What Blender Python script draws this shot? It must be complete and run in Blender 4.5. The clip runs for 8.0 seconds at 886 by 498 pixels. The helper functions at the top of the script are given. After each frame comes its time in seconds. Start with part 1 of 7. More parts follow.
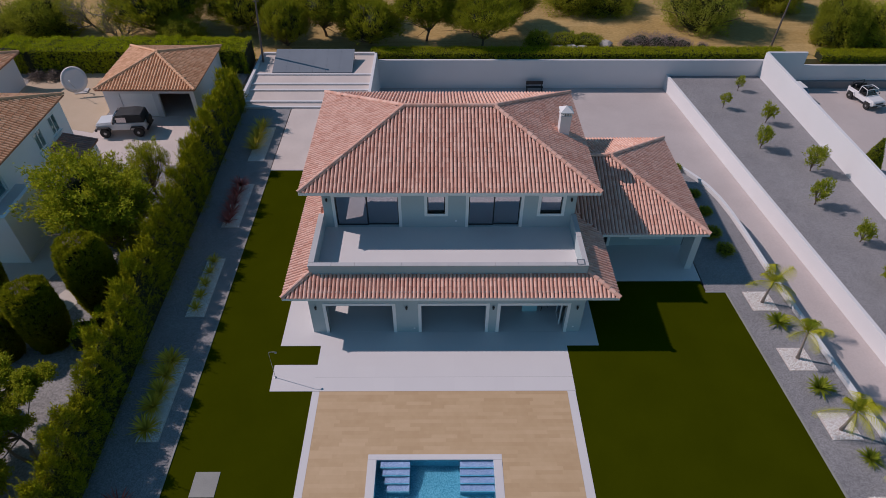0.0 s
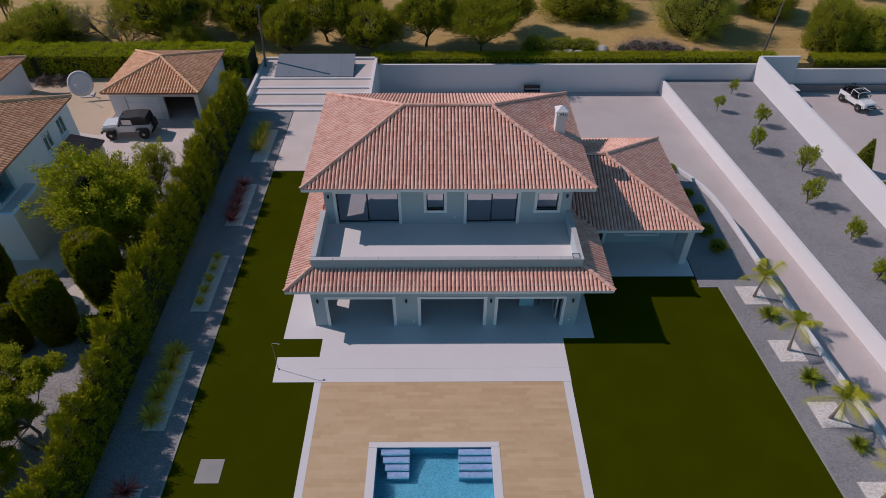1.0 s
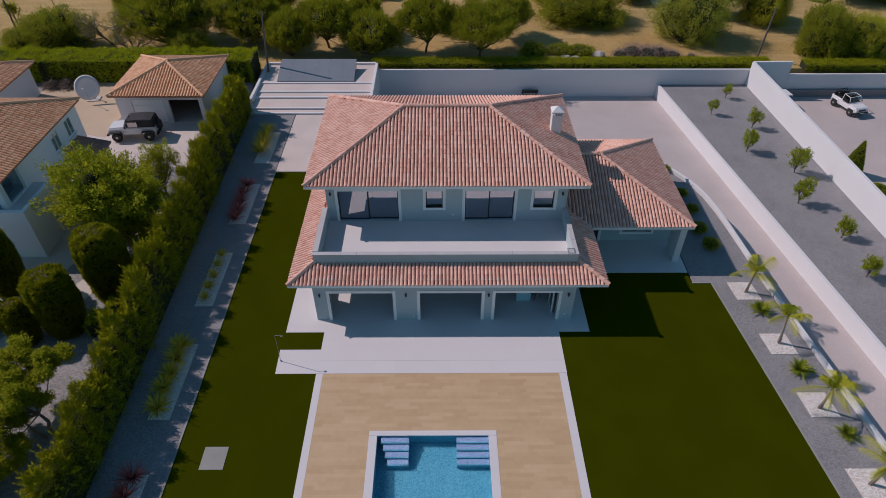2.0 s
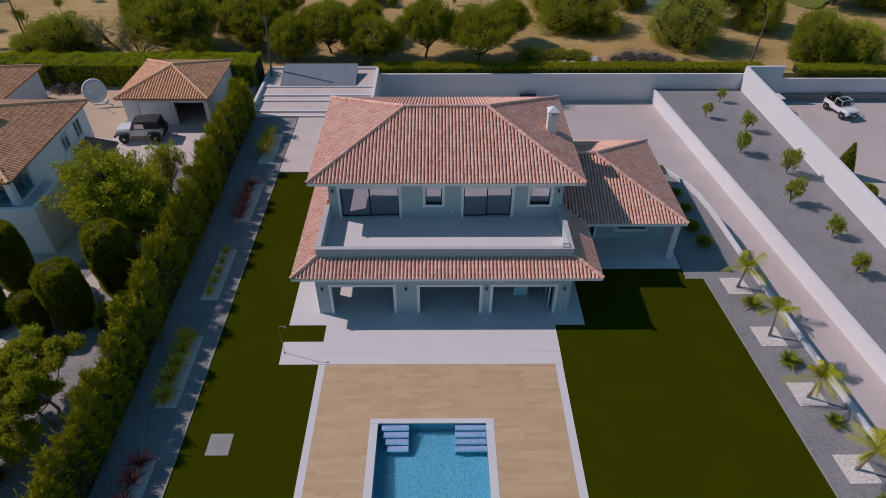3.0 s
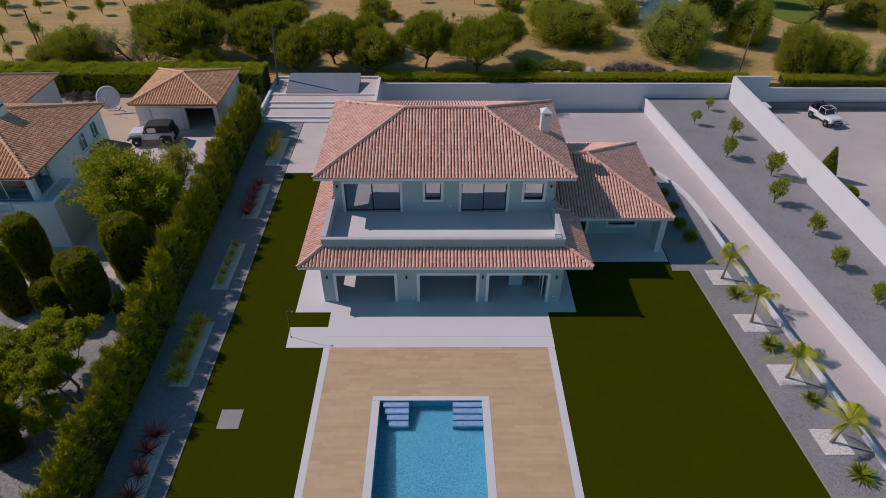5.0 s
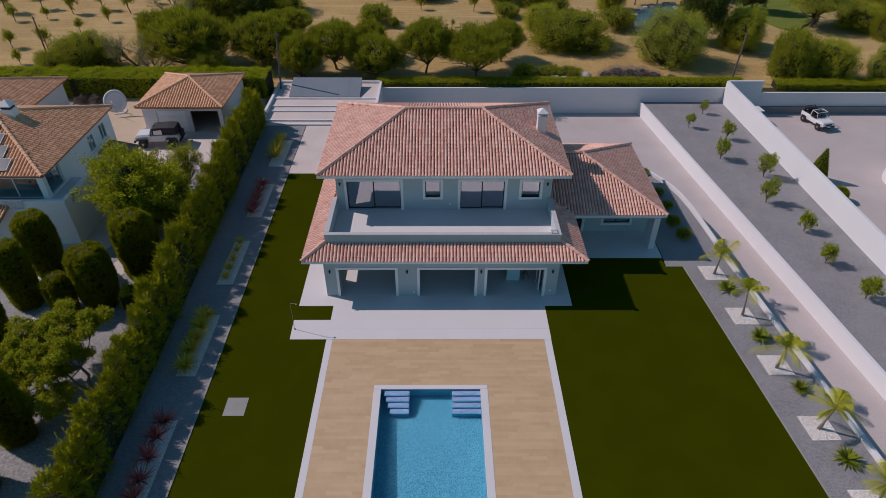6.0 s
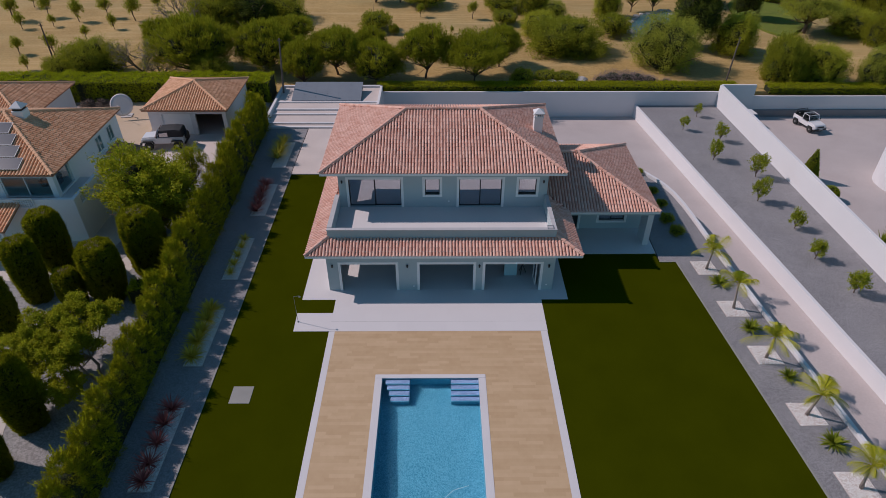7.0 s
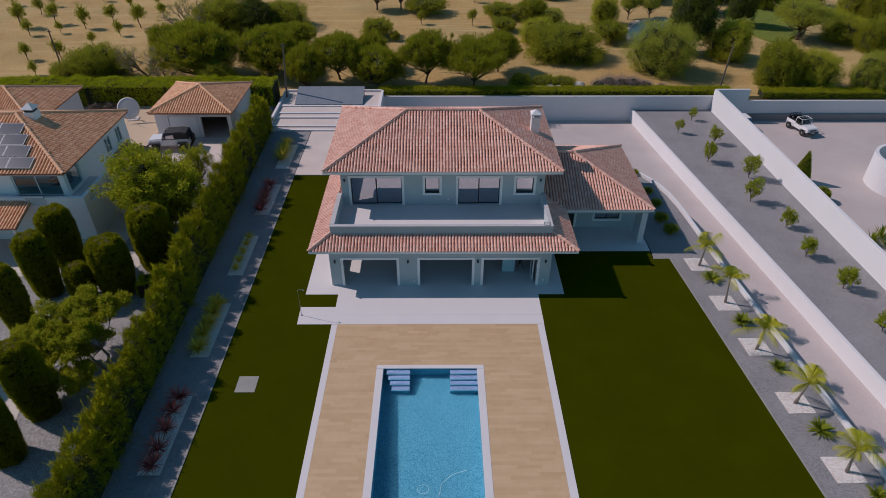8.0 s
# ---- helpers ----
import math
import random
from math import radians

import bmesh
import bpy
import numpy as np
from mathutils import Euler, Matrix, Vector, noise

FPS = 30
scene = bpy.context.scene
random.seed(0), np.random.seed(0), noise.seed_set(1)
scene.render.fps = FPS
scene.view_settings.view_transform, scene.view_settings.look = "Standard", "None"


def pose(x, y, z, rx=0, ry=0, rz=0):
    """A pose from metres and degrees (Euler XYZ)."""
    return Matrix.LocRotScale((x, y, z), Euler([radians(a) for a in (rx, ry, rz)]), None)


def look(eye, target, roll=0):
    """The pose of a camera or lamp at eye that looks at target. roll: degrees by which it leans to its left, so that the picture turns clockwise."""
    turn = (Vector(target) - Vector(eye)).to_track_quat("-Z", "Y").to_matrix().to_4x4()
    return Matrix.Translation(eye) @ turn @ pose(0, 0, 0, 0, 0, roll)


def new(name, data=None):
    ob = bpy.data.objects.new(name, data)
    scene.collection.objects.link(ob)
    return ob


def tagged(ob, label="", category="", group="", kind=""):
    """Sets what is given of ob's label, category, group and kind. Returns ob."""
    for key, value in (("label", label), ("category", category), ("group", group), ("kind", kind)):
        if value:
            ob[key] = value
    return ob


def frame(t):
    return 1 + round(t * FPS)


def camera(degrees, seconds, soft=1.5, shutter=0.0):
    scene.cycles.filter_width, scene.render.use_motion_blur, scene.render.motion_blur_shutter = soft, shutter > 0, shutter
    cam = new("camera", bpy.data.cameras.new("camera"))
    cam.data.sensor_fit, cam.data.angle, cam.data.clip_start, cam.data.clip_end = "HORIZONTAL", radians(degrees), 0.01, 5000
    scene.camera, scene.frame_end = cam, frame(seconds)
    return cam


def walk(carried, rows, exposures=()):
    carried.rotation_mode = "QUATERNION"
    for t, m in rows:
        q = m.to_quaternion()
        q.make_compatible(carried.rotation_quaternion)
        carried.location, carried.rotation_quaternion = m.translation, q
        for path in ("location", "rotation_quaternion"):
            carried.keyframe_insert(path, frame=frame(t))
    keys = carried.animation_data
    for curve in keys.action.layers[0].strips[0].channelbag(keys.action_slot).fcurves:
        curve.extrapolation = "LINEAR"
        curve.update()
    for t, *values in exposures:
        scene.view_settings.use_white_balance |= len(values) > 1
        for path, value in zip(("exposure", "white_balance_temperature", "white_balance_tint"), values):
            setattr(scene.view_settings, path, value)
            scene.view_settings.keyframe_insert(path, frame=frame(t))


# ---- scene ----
cam = camera(71.0, 8.0, 0.6)
PATH = [
    (0, (5.97, -17.971, 25.898), (5.981, -16.491, 24.553), 0.2),
    (0.5, (6.01, -18.488, 25.898), (6.021, -16.999, 24.563), 0.1),
    (1, (6.027, -19.098, 25.898), (6.038, -17.598, 24.574), 0.1),
    (1.5, (6.057, -19.671, 25.868), (6.068, -18.161, 24.557), 0.1),
    (3, (6.149, -21.504, 25.94), (6.159, -19.966, 24.661), 0.1),
    (3.5, (6.15, -22.114, 25.938), (6.162, -20.567, 24.671), 0.1),
    (4, (6.167, -22.769, 25.927), (6.178, -21.212, 24.672), 0.2),
    (4.5, (6.186, -23.403, 25.934), (6.197, -21.837, 24.69), 0.2),
    (6, (6.224, -25.443, 25.929), (6.235, -23.85, 24.72), 0.2),
    (6.5, (6.246, -26.13, 25.911), (6.256, -24.528, 24.713), 0.1),
    (7, (6.268, -26.852, 25.897), (6.279, -25.241, 24.711), 0.1),
    (7.5, (6.263, -27.527, 25.884), (6.274, -25.908, 24.71), 0.2),
    (8, (6.308, -28.242, 25.902), (6.318, -26.615, 24.739), 0.1),
]
EXPOSURE = [(0.0, 0.16, 5700, 0), (8.0, 0.16, 5700, 0)]
walk(cam, [(t, look(eye, target, roll)) for t, eye, target, roll in PATH], EXPOSURE)

# ---- sky and sun ----
TO_SUN = Vector((-1.05, 0.35, 1.0)).normalized()
world = bpy.data.worlds.new("world")
scene.world = world
world.use_nodes = True
wn = world.node_tree
sky = wn.nodes.new("ShaderNodeTexSky")
sky.sky_type, sky.sun_disc = "NISHITA", False
sky.sun_elevation = math.asin(TO_SUN.z)
sky.sun_rotation = math.atan2(TO_SUN.x, TO_SUN.y)
sky.ozone_density, sky.dust_density, sky.air_density = 2.0, 0.2, 1.0
cast = wn.nodes.new("ShaderNodeMix")
cast.data_type, cast.blend_type = "RGBA", "MULTIPLY"
cast.inputs[0].default_value, cast.inputs[7].default_value = 1.0, (0.83, 1.03, 1.0, 1)
wn.links.new(sky.outputs["Color"], cast.inputs[6])
wn.links.new(cast.outputs[2], wn.nodes["Background"].inputs["Color"])
wn.nodes["Background"].inputs["Strength"].default_value = 0.06
sun_data = bpy.data.lights.new("sun", "SUN")
sun_data.energy, sun_data.angle, sun_data.color = 2.95, radians(0.5), (1.0, 0.735, 0.68)
sun = new("sun", sun_data)
sun.matrix_world = look((0, 0, 60), Vector((0, 0, 60)) - TO_SUN)


# ---- materials ----
def mat(name, a, b=None, rough=0.7, big=0.6, fine=25.0, bump=0.15, dist=0.01, metal=0.0, pick="", spread=0.5, speck=0.0, spec=0.5):
    """Two colours mixed by coarse and fine noise; pick: 'object' or 'island' for a tone of its own per piece."""
    m = bpy.data.materials.new(name)
    m.use_nodes = True
    nt = m.node_tree
    bsdf = nt.nodes["Principled BSDF"]
    b = b or tuple(min(1.0, v * 1.18) for v in a)
    geo = nt.nodes.new("ShaderNodeNewGeometry")
    n1 = nt.nodes.new("ShaderNodeTexNoise")
    n1.inputs["Scale"].default_value, n1.inputs["Detail"].default_value = big, 5
    n2 = nt.nodes.new("ShaderNodeTexNoise")
    n2.inputs["Scale"].default_value, n2.inputs["Detail"].default_value = fine, 4
    for n in (n1, n2):
        nt.links.new(geo.outputs["Position"], n.inputs["Vector"])
    mid = nt.nodes.new("ShaderNodeMath")
    mid.operation = "MULTIPLY_ADD"
    mid.inputs[1].default_value = 0.55
    nt.links.new(n1.outputs["Fac"], mid.inputs[0])
    sc = nt.nodes.new("ShaderNodeMath")
    sc.operation, sc.inputs[1].default_value = "MULTIPLY", 0.45
    nt.links.new(n2.outputs["Fac"], sc.inputs[0])
    nt.links.new(sc.outputs[0], mid.inputs[2])
    fac = mid.outputs[0]
    if pick:
        if pick == "object":
            src = nt.nodes.new("ShaderNodeObjectInfo").outputs["Random"]
        else:
            src = geo.outputs["Random Per Island"]
        mx = nt.nodes.new("ShaderNodeMix")
        mx.inputs[0].default_value = spread
        nt.links.new(fac, mx.inputs[2])
        nt.links.new(src, mx.inputs[3])
        fac = mx.outputs[0]
    ramp = nt.nodes.new("ShaderNodeMapRange")
    ramp.inputs[1].default_value, ramp.inputs[2].default_value = 0.3 - 0.25 * (1 if pick else 0), 0.7 + 0.25 * (1 if pick else 0)
    nt.links.new(fac, ramp.inputs[0])
    col = nt.nodes.new("ShaderNodeMix")
    col.data_type = "RGBA"
    col.inputs[6].default_value, col.inputs[7].default_value = (*a, 1), (*b, 1)
    nt.links.new(ramp.outputs[0], col.inputs[0])
    out = col.outputs[2]
    if speck:
        v = nt.nodes.new("ShaderNodeTexVoronoi")
        v.inputs["Scale"].default_value = speck
        nt.links.new(geo.outputs["Position"], v.inputs["Vector"])
        hs = nt.nodes.new("ShaderNodeMix")
        hs.data_type, hs.blend_type = "RGBA", "OVERLAY"
        hs.inputs[0].default_value = 0.28
        sep = nt.nodes.new("ShaderNodeSeparateColor")
        nt.links.new(v.outputs["Color"], sep.inputs[0])
        comb = nt.nodes.new("ShaderNodeCombineColor")
        for k in range(3):
            nt.links.new(sep.outputs[0], comb.inputs[k])
        nt.links.new(out, hs.inputs[6])
        nt.links.new(comb.outputs[0], hs.inputs[7])
        out = hs.outputs[2]
    nt.links.new(out, bsdf.inputs["Base Color"])
    bsdf.inputs["Roughness"].default_value, bsdf.inputs["Metallic"].default_value = rough, metal
    bsdf.inputs["Specular IOR Level"].default_value = spec
    if bump:
        bp = nt.nodes.new("ShaderNodeBump")
        bp.inputs["Strength"].default_value, bp.inputs["Distance"].default_value = bump, dist
        nt.links.new(n2.outputs["Fac"], bp.inputs["Height"])
        nt.links.new(bp.outputs[0], bsdf.inputs["Normal"])
    return m


def glass(name, tint, rough=0.02, ior=1.45, ripple=0.0, coat=0.0):
    m = bpy.data.materials.new(name)
    m.use_nodes = True
    nt = m.node_tree
    bsdf = nt.nodes["Principled BSDF"]
    bsdf.inputs["Base Color"].default_value = (*tint, 1)
    bsdf.inputs["Roughness"].default_value, bsdf.inputs["IOR"].default_value = rough, ior
    bsdf.inputs["Transmission Weight"].default_value = 1.0
    if coat:
        gl = nt.nodes.new("ShaderNodeBsdfGlossy")
        gl.inputs["Color"].default_value, gl.inputs["Roughness"].default_value = (0.75, 0.75, 0.80, 1), 0.02
        mx = nt.nodes.new("ShaderNodeMixShader")
        mx.inputs[0].default_value = coat
        nt.links.new(bsdf.outputs[0], mx.inputs[1])
        nt.links.new(gl.outputs[0], mx.inputs[2])
        nt.links.new(mx.outputs[0], nt.nodes["Material Output"].inputs["Surface"])
    if ripple:
        geo = nt.nodes.new("ShaderNodeNewGeometry")
        n = nt.nodes.new("ShaderNodeTexNoise")
        n.inputs["Scale"].default_value, n.inputs["Detail"].default_value = 5.0, 3
        nt.links.new(geo.outputs["Position"], n.inputs["Vector"])
        bp = nt.nodes.new("ShaderNodeBump")
        bp.inputs["Strength"].default_value, bp.inputs["Distance"].default_value = ripple, 0.03
        nt.links.new(n.outputs["Fac"], bp.inputs["Height"])
        nt.links.new(bp.outputs[0], bsdf.inputs["Normal"])
    return m


def mosaic(name, a, b, size):
    """Small glazed pool tiles, each with its own tone."""
    m = bpy.data.materials.new(name)
    m.use_nodes = True
    nt = m.node_tree
    bsdf = nt.nodes["Principled BSDF"]
    geo = nt.nodes.new("ShaderNodeNewGeometry")
    sn = nt.nodes.new("ShaderNodeVectorMath")
    sn.operation, sn.inputs[1].default_value = "SNAP", (size, size, size)
    nt.links.new(geo.outputs["Position"], sn.inputs[0])
    wnz = nt.nodes.new("ShaderNodeTexWhiteNoise")
    nt.links.new(sn.outputs[0], wnz.inputs["Vector"])
    big = nt.nodes.new("ShaderNodeTexNoise")
    big.inputs["Scale"].default_value = 0.5
    nt.links.new(geo.outputs["Position"], big.inputs["Vector"])
    mx = nt.nodes.new("ShaderNodeMix")
    mx.inputs[0].default_value = 0.25
    nt.links.new(wnz.outputs["Value"], mx.inputs[2])
    nt.links.new(big.outputs["Fac"], mx.inputs[3])
    col = nt.nodes.new("ShaderNodeMix")
    col.data_type = "RGBA"
    col.inputs[6].default_value, col.inputs[7].default_value = (*a, 1), (*b, 1)
    nt.links.new(mx.outputs[0], col.inputs[0])
    nt.links.new(col.outputs[2], bsdf.inputs["Base Color"])
    bsdf.inputs["Roughness"].default_value = 0.35
    return m


def leaf_mat(name, a, b, rough=0.55, through_light=0.45):
    m = mat(name, a, b, rough, 1.3, 6.0, 0.0, pick="island", spread=0.5, spec=0.06)
    nt = m.node_tree
    bsdf = nt.nodes["Principled BSDF"]
    tr = nt.nodes.new("ShaderNodeBsdfTranslucent")
    nt.links.new(bsdf.inputs["Base Color"].links[0].from_socket, tr.inputs["Color"])
    mx = nt.nodes.new("ShaderNodeMixShader")
    mx.inputs[0].default_value = through_light
    out = nt.nodes["Material Output"]
    nt.links.new(bsdf.outputs[0], mx.inputs[1])
    nt.links.new(tr.outputs[0], mx.inputs[2])
    nt.links.new(mx.outputs[0], out.inputs["Surface"])
    return m


BRIGHT_WHITE = mat("fresh_white_paint", (0.84, 0.84, 0.85), (0.88, 0.88, 0.88), 0.75, 0.35, 40, 0.12)
WHITE = mat("white_paint", (0.665, 0.66, 0.67), (0.71, 0.70, 0.71), 0.75, 0.35, 40, 0.12)
RENDER_GREY = mat("grey_render", (0.40, 0.47, 0.49), (0.46, 0.52, 0.54), 0.8, 0.4, 60, 0.2)
TRIM_WHITE = mat("trim_white", (0.80, 0.80, 0.80), (0.85, 0.85, 0.84), 0.5, 0.8, 40, 0.05)
EDGE = mat("edging_concrete", (0.25, 0.25, 0.235), (0.33, 0.33, 0.31), 0.85, 1.2, 30, 0.2)
PARAPET = mat("parapet_cap", (0.44, 0.44, 0.45), (0.53, 0.52, 0.52), 0.7, 1.2, 30, 0.15)
TERRA_O = mat("terracotta_tile", (0.51, 0.21, 0.135), (0.89, 0.635, 0.525), 0.8, 0.9, 14, 0.25, pick="object", spread=0.30)
TERRA_I = mat("terracotta_tile_joined", (0.51, 0.21, 0.135), (0.89, 0.635, 0.525), 0.8, 0.9, 14, 0.25, pick="island", spread=0.30)
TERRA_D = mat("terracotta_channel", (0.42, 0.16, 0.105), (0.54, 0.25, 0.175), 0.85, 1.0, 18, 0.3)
OCHRE_I = mat("ochre_tile_joined", (0.56, 0.275, 0.13), (0.85, 0.54, 0.33), 0.8, 0.9, 14, 0.25, pick="island", spread=0.55)
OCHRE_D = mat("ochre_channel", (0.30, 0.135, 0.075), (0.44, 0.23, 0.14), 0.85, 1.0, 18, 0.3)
BROWN_I = mat("brown_tile_joined", (0.34, 0.18, 0.14), (0.50, 0.31, 0.25), 0.85, 0.9, 14, 0.25, pick="island", spread=0.5)
SLAB_O = mat("paving_slab", (0.62, 0.60, 0.605), (0.69, 0.67, 0.665), 0.7, 0.5, 30, 0.08, pick="object", spread=0.15)
SLAB = mat("paving", (0.62, 0.60, 0.605), (0.69, 0.67, 0.665), 0.7, 0.5, 30, 0.08)
JOINT = mat("joint", (0.60, 0.58, 0.585), (0.67, 0.65, 0.645), 0.9)
DECK_JOINT = mat("deck_joint", (0.48, 0.325, 0.18), (0.58, 0.42, 0.26), 0.9)
PLANK_O = mat("wood_look_plank", (0.435, 0.294, 0.152), (0.625, 0.462, 0.282), 0.6, 0.9, 3, 0.08, pick="object", spread=0.33)
PLANK_I = mat("wood_look_plank_joined", (0.435, 0.294, 0.152), (0.625, 0.462, 0.282), 0.6, 0.9, 3, 0.08, pick="island", spread=0.33)
LAWN = mat("artificial_turf", (0.034, 0.041, 0.0003), (0.046, 0.054, 0.0005), 1.0, 0.4, 40, 0.5, 0.02, spec=0.0)
GRAVEL = mat("dark_gravel", (0.205, 0.20, 0.207), (0.295, 0.288, 0.295), 0.9, 0.5, 28, 0.6, 0.03, speck=22)
PALE_GRAVEL = mat("pale_gravel", (0.53, 0.465, 0.43), (0.68, 0.60, 0.55), 0.9, 0.4, 14, 0.5, 0.03)
DRIVE = mat("driveway_concrete", (0.43, 0.38, 0.365), (0.52, 0.468, 0.45), 0.85, 0.35, 9, 0.3, 0.02)
SAND = mat("sandy_drive", (0.46, 0.36, 0.24), (0.55, 0.44, 0.32), 0.9, 0.4, 20, 0.3)
GARDEN = mat("garden_gravel", (0.22, 0.215, 0.215), (0.32, 0.31, 0.30), 0.9, 0.6, 24, 0.6, 0.03, speck=14)
PATH_STONE = mat("garden_path", (0.50, 0.45, 0.40), (0.60, 0.55, 0.49), 0.85, 0.8, 16, 0.3)
PEBBLE = mat("white_pebble", (0.72, 0.70, 0.68), (0.88, 0.87, 0.85), 0.7, 2, 30, 0.1, pick="island")
FIELD = mat("dry_grass", (0.30, 0.195, 0.055), (0.54, 0.375, 0.145), 0.95, 0.16, 3.5, 0.8, 0.08)


def meadow(m):
    """Greener grass grows through the dry field towards the far garden."""
    nt = m.node_tree
    bsdf = nt.nodes["Principled BSDF"]
    src = bsdf.inputs["Base Color"].links[0].from_socket
    geo = nt.nodes.new("ShaderNodeNewGeometry")
    sep = nt.nodes.new("ShaderNodeSeparateXYZ")
    nt.links.new(geo.outputs["Position"], sep.inputs[0])
    gx = nt.nodes.new("ShaderNodeMapRange")
    gx.inputs[1].default_value, gx.inputs[2].default_value, gx.inputs[4].default_value = 22, 46, 0.42
    nt.links.new(sep.outputs[0], gx.inputs[0])
    gy = nt.nodes.new("ShaderNodeMapRange")
    gy.inputs[1].default_value, gy.inputs[2].default_value = 46, 58
    nt.links.new(sep.outputs[1], gy.inputs[0])
    ml = nt.nodes.new("ShaderNodeMath")
    ml.operation = "MULTIPLY"
    nt.links.new(gx.outputs[0], ml.inputs[0])
    nt.links.new(gy.outputs[0], ml.inputs[1])
    nz = nt.nodes.new("ShaderNodeTexNoise")
    nz.inputs["Scale"].default_value, nz.inputs["Detail"].default_value = 0.09, 5
    nt.links.new(geo.outputs["Position"], nz.inputs["Vector"])
    th = nt.nodes.new("ShaderNodeMapRange")
    th.inputs[1].default_value, th.inputs[2].default_value, th.inputs[4].default_value = 0.48, 0.70, 0.55
    nt.links.new(nz.outputs["Fac"], th.inputs[0])
    ad = nt.nodes.new("ShaderNodeMath")
    ad.use_clamp = True
    nt.links.new(ml.outputs[0], ad.inputs[0])
    nt.links.new(th.outputs[0], ad.inputs[1])
    mx = nt.nodes.new("ShaderNodeMix")
    mx.data_type = "RGBA"
    mx.inputs[7].default_value = (0.34, 0.275, 0.115, 1)
    nt.links.new(ad.outputs[0], mx.inputs[0])
    nt.links.new(src, mx.inputs[6])
    # mown and trodden streaks
    mp = nt.nodes.new("ShaderNodeMapping")
    mp.inputs["Scale"].default_value, mp.inputs["Rotation"].default_value = (0.10, 1.1, 1.0), (0, 0, 0.16)
    nt.links.new(geo.outputs["Position"], mp.inputs["Vector"])
    sn = nt.nodes.new("ShaderNodeTexNoise")
    sn.inputs["Scale"].default_value, sn.inputs["Detail"].default_value = 1.0, 4
    nt.links.new(mp.outputs[0], sn.inputs["Vector"])
    sr = nt.nodes.new("ShaderNodeMapRange")
    sr.inputs[1].default_value, sr.inputs[2].default_value, sr.inputs[4].default_value = 0.52, 0.68, 0.5
    nt.links.new(sn.outputs["Fac"], sr.inputs[0])
    st_ = nt.nodes.new("ShaderNodeMix")
    st_.data_type = "RGBA"
    st_.inputs[7].default_value = (0.56, 0.405, 0.185, 1)
    nt.links.new(sr.outputs[0], st_.inputs[0])
    nt.links.new(mx.outputs[2], st_.inputs[6])
    nt.links.new(st_.outputs[2], bsdf.inputs["Base Color"])


meadow(FIELD)
WATER = glass("pool_water", (0.64, 0.91, 0.99), 0.0, 1.33, 0.2)
MOSAIC = mosaic("pool_mosaic", (0.012, 0.15, 0.235), (0.21, 0.45, 0.60), 0.036)
STEP_MOSAIC = mosaic("step_mosaic", (0.10, 0.17, 0.34), (0.44, 0.45, 0.62), 0.028)
PANE = glass("window_glass", (0.45, 0.50, 0.54), coat=0.55)
LOGGIA_PANE = glass("loggia_glass", (0.50, 0.82, 0.88), coat=0.08)
CLEAR_PANE = glass("clear_glass", (0.80, 0.84, 0.86))
FRAME_DARK = mat("anthracite_frame", (0.018, 0.019, 0.022), (0.03, 0.03, 0.034), 0.4, 1, 40, 0.0)
BLACK = mat("black_plastic", (0.012, 0.012, 0.013), (0.022, 0.022, 0.022), 0.55, 1, 40, 0.0)
DARK_ROOM = mat("interior_paint", (0.34, 0.34, 0.35), (0.38, 0.38, 0.38), 0.85)
METAL = mat("galvanised_metal", (0.32, 0.33, 0.34), (0.42, 0.43, 0.44), 0.4, 2, 30, 0.05, metal=0.8)
PANEL_EDGE = mat("aluminium_edge", (0.50, 0.51, 0.53), (0.56, 0.57, 0.58), 0.5, 1, 20, 0.0)
SOLAR_GREY = mat("collector_cover", (0.20, 0.22, 0.25), (0.25, 0.27, 0.30), 0.3, 0.5, 20, 0.02)
SOLAR_DARK = mat("solar_cell", (0.035, 0.045, 0.07), (0.06, 0.07, 0.095), 0.22, 1.5, 20, 0.0)
DISH_W = mat("dish_paint", (0.62, 0.60, 0.58), (0.70, 0.68, 0.66), 0.6, 1, 20, 0.05)
BARK = mat("bark", (0.10, 0.07, 0.05), (0.20, 0.15, 0.11), 0.9, 3, 24, 0.6, 0.02)
PALM_BARK = mat("palm_bark", (0.24, 0.19, 0.16), (0.36, 0.30, 0.26), 0.9, 4, 30, 0.6, 0.02)
TIMBER_POLE = mat("weathered_timber", (0.10, 0.08, 0.07), (0.17, 0.14, 0.12), 0.9, 2, 30, 0.3)
TWIG = mat("dry_twigs", (0.10, 0.08, 0.065), (0.20, 0.16, 0.13), 0.95, 3, 20, 0.4)
CAR_WHITE = mat("white_car_paint", (0.70, 0.70, 0.71), (0.74, 0.74, 0.75), 0.25, 1, 20, 0.0)
CAR_SILVER = mat("silver_car_paint", (0.64, 0.65, 0.66), (0.68, 0.69, 0.70), 0.28, 1, 20, 0.0)
CANVAS = mat("black_canvas", (0.015, 0.016, 0.018), (0.028, 0.029, 0.032), 0.8, 2, 30, 0.2)
RUBBER = mat("tyre_rubber", (0.018, 0.018, 0.018), (0.03, 0.03, 0.03), 0.9, 2, 30, 0.2)
ROCK = mat("pale_rock", (0.36, 0.33, 0.30), (0.52, 0.49, 0.45), 0.9, 1.5, 10, 0.6, 0.05)
PALE_BLUE = mat("pale_blue_panel", (0.42, 0.62, 0.68), (0.46, 0.66, 0.72), 0.4)
HEDGE_L = leaf_mat("hedge_leaf", (0.045, 0.055, 0.002), (0.52, 0.51, 0.012), through_light=0.15)
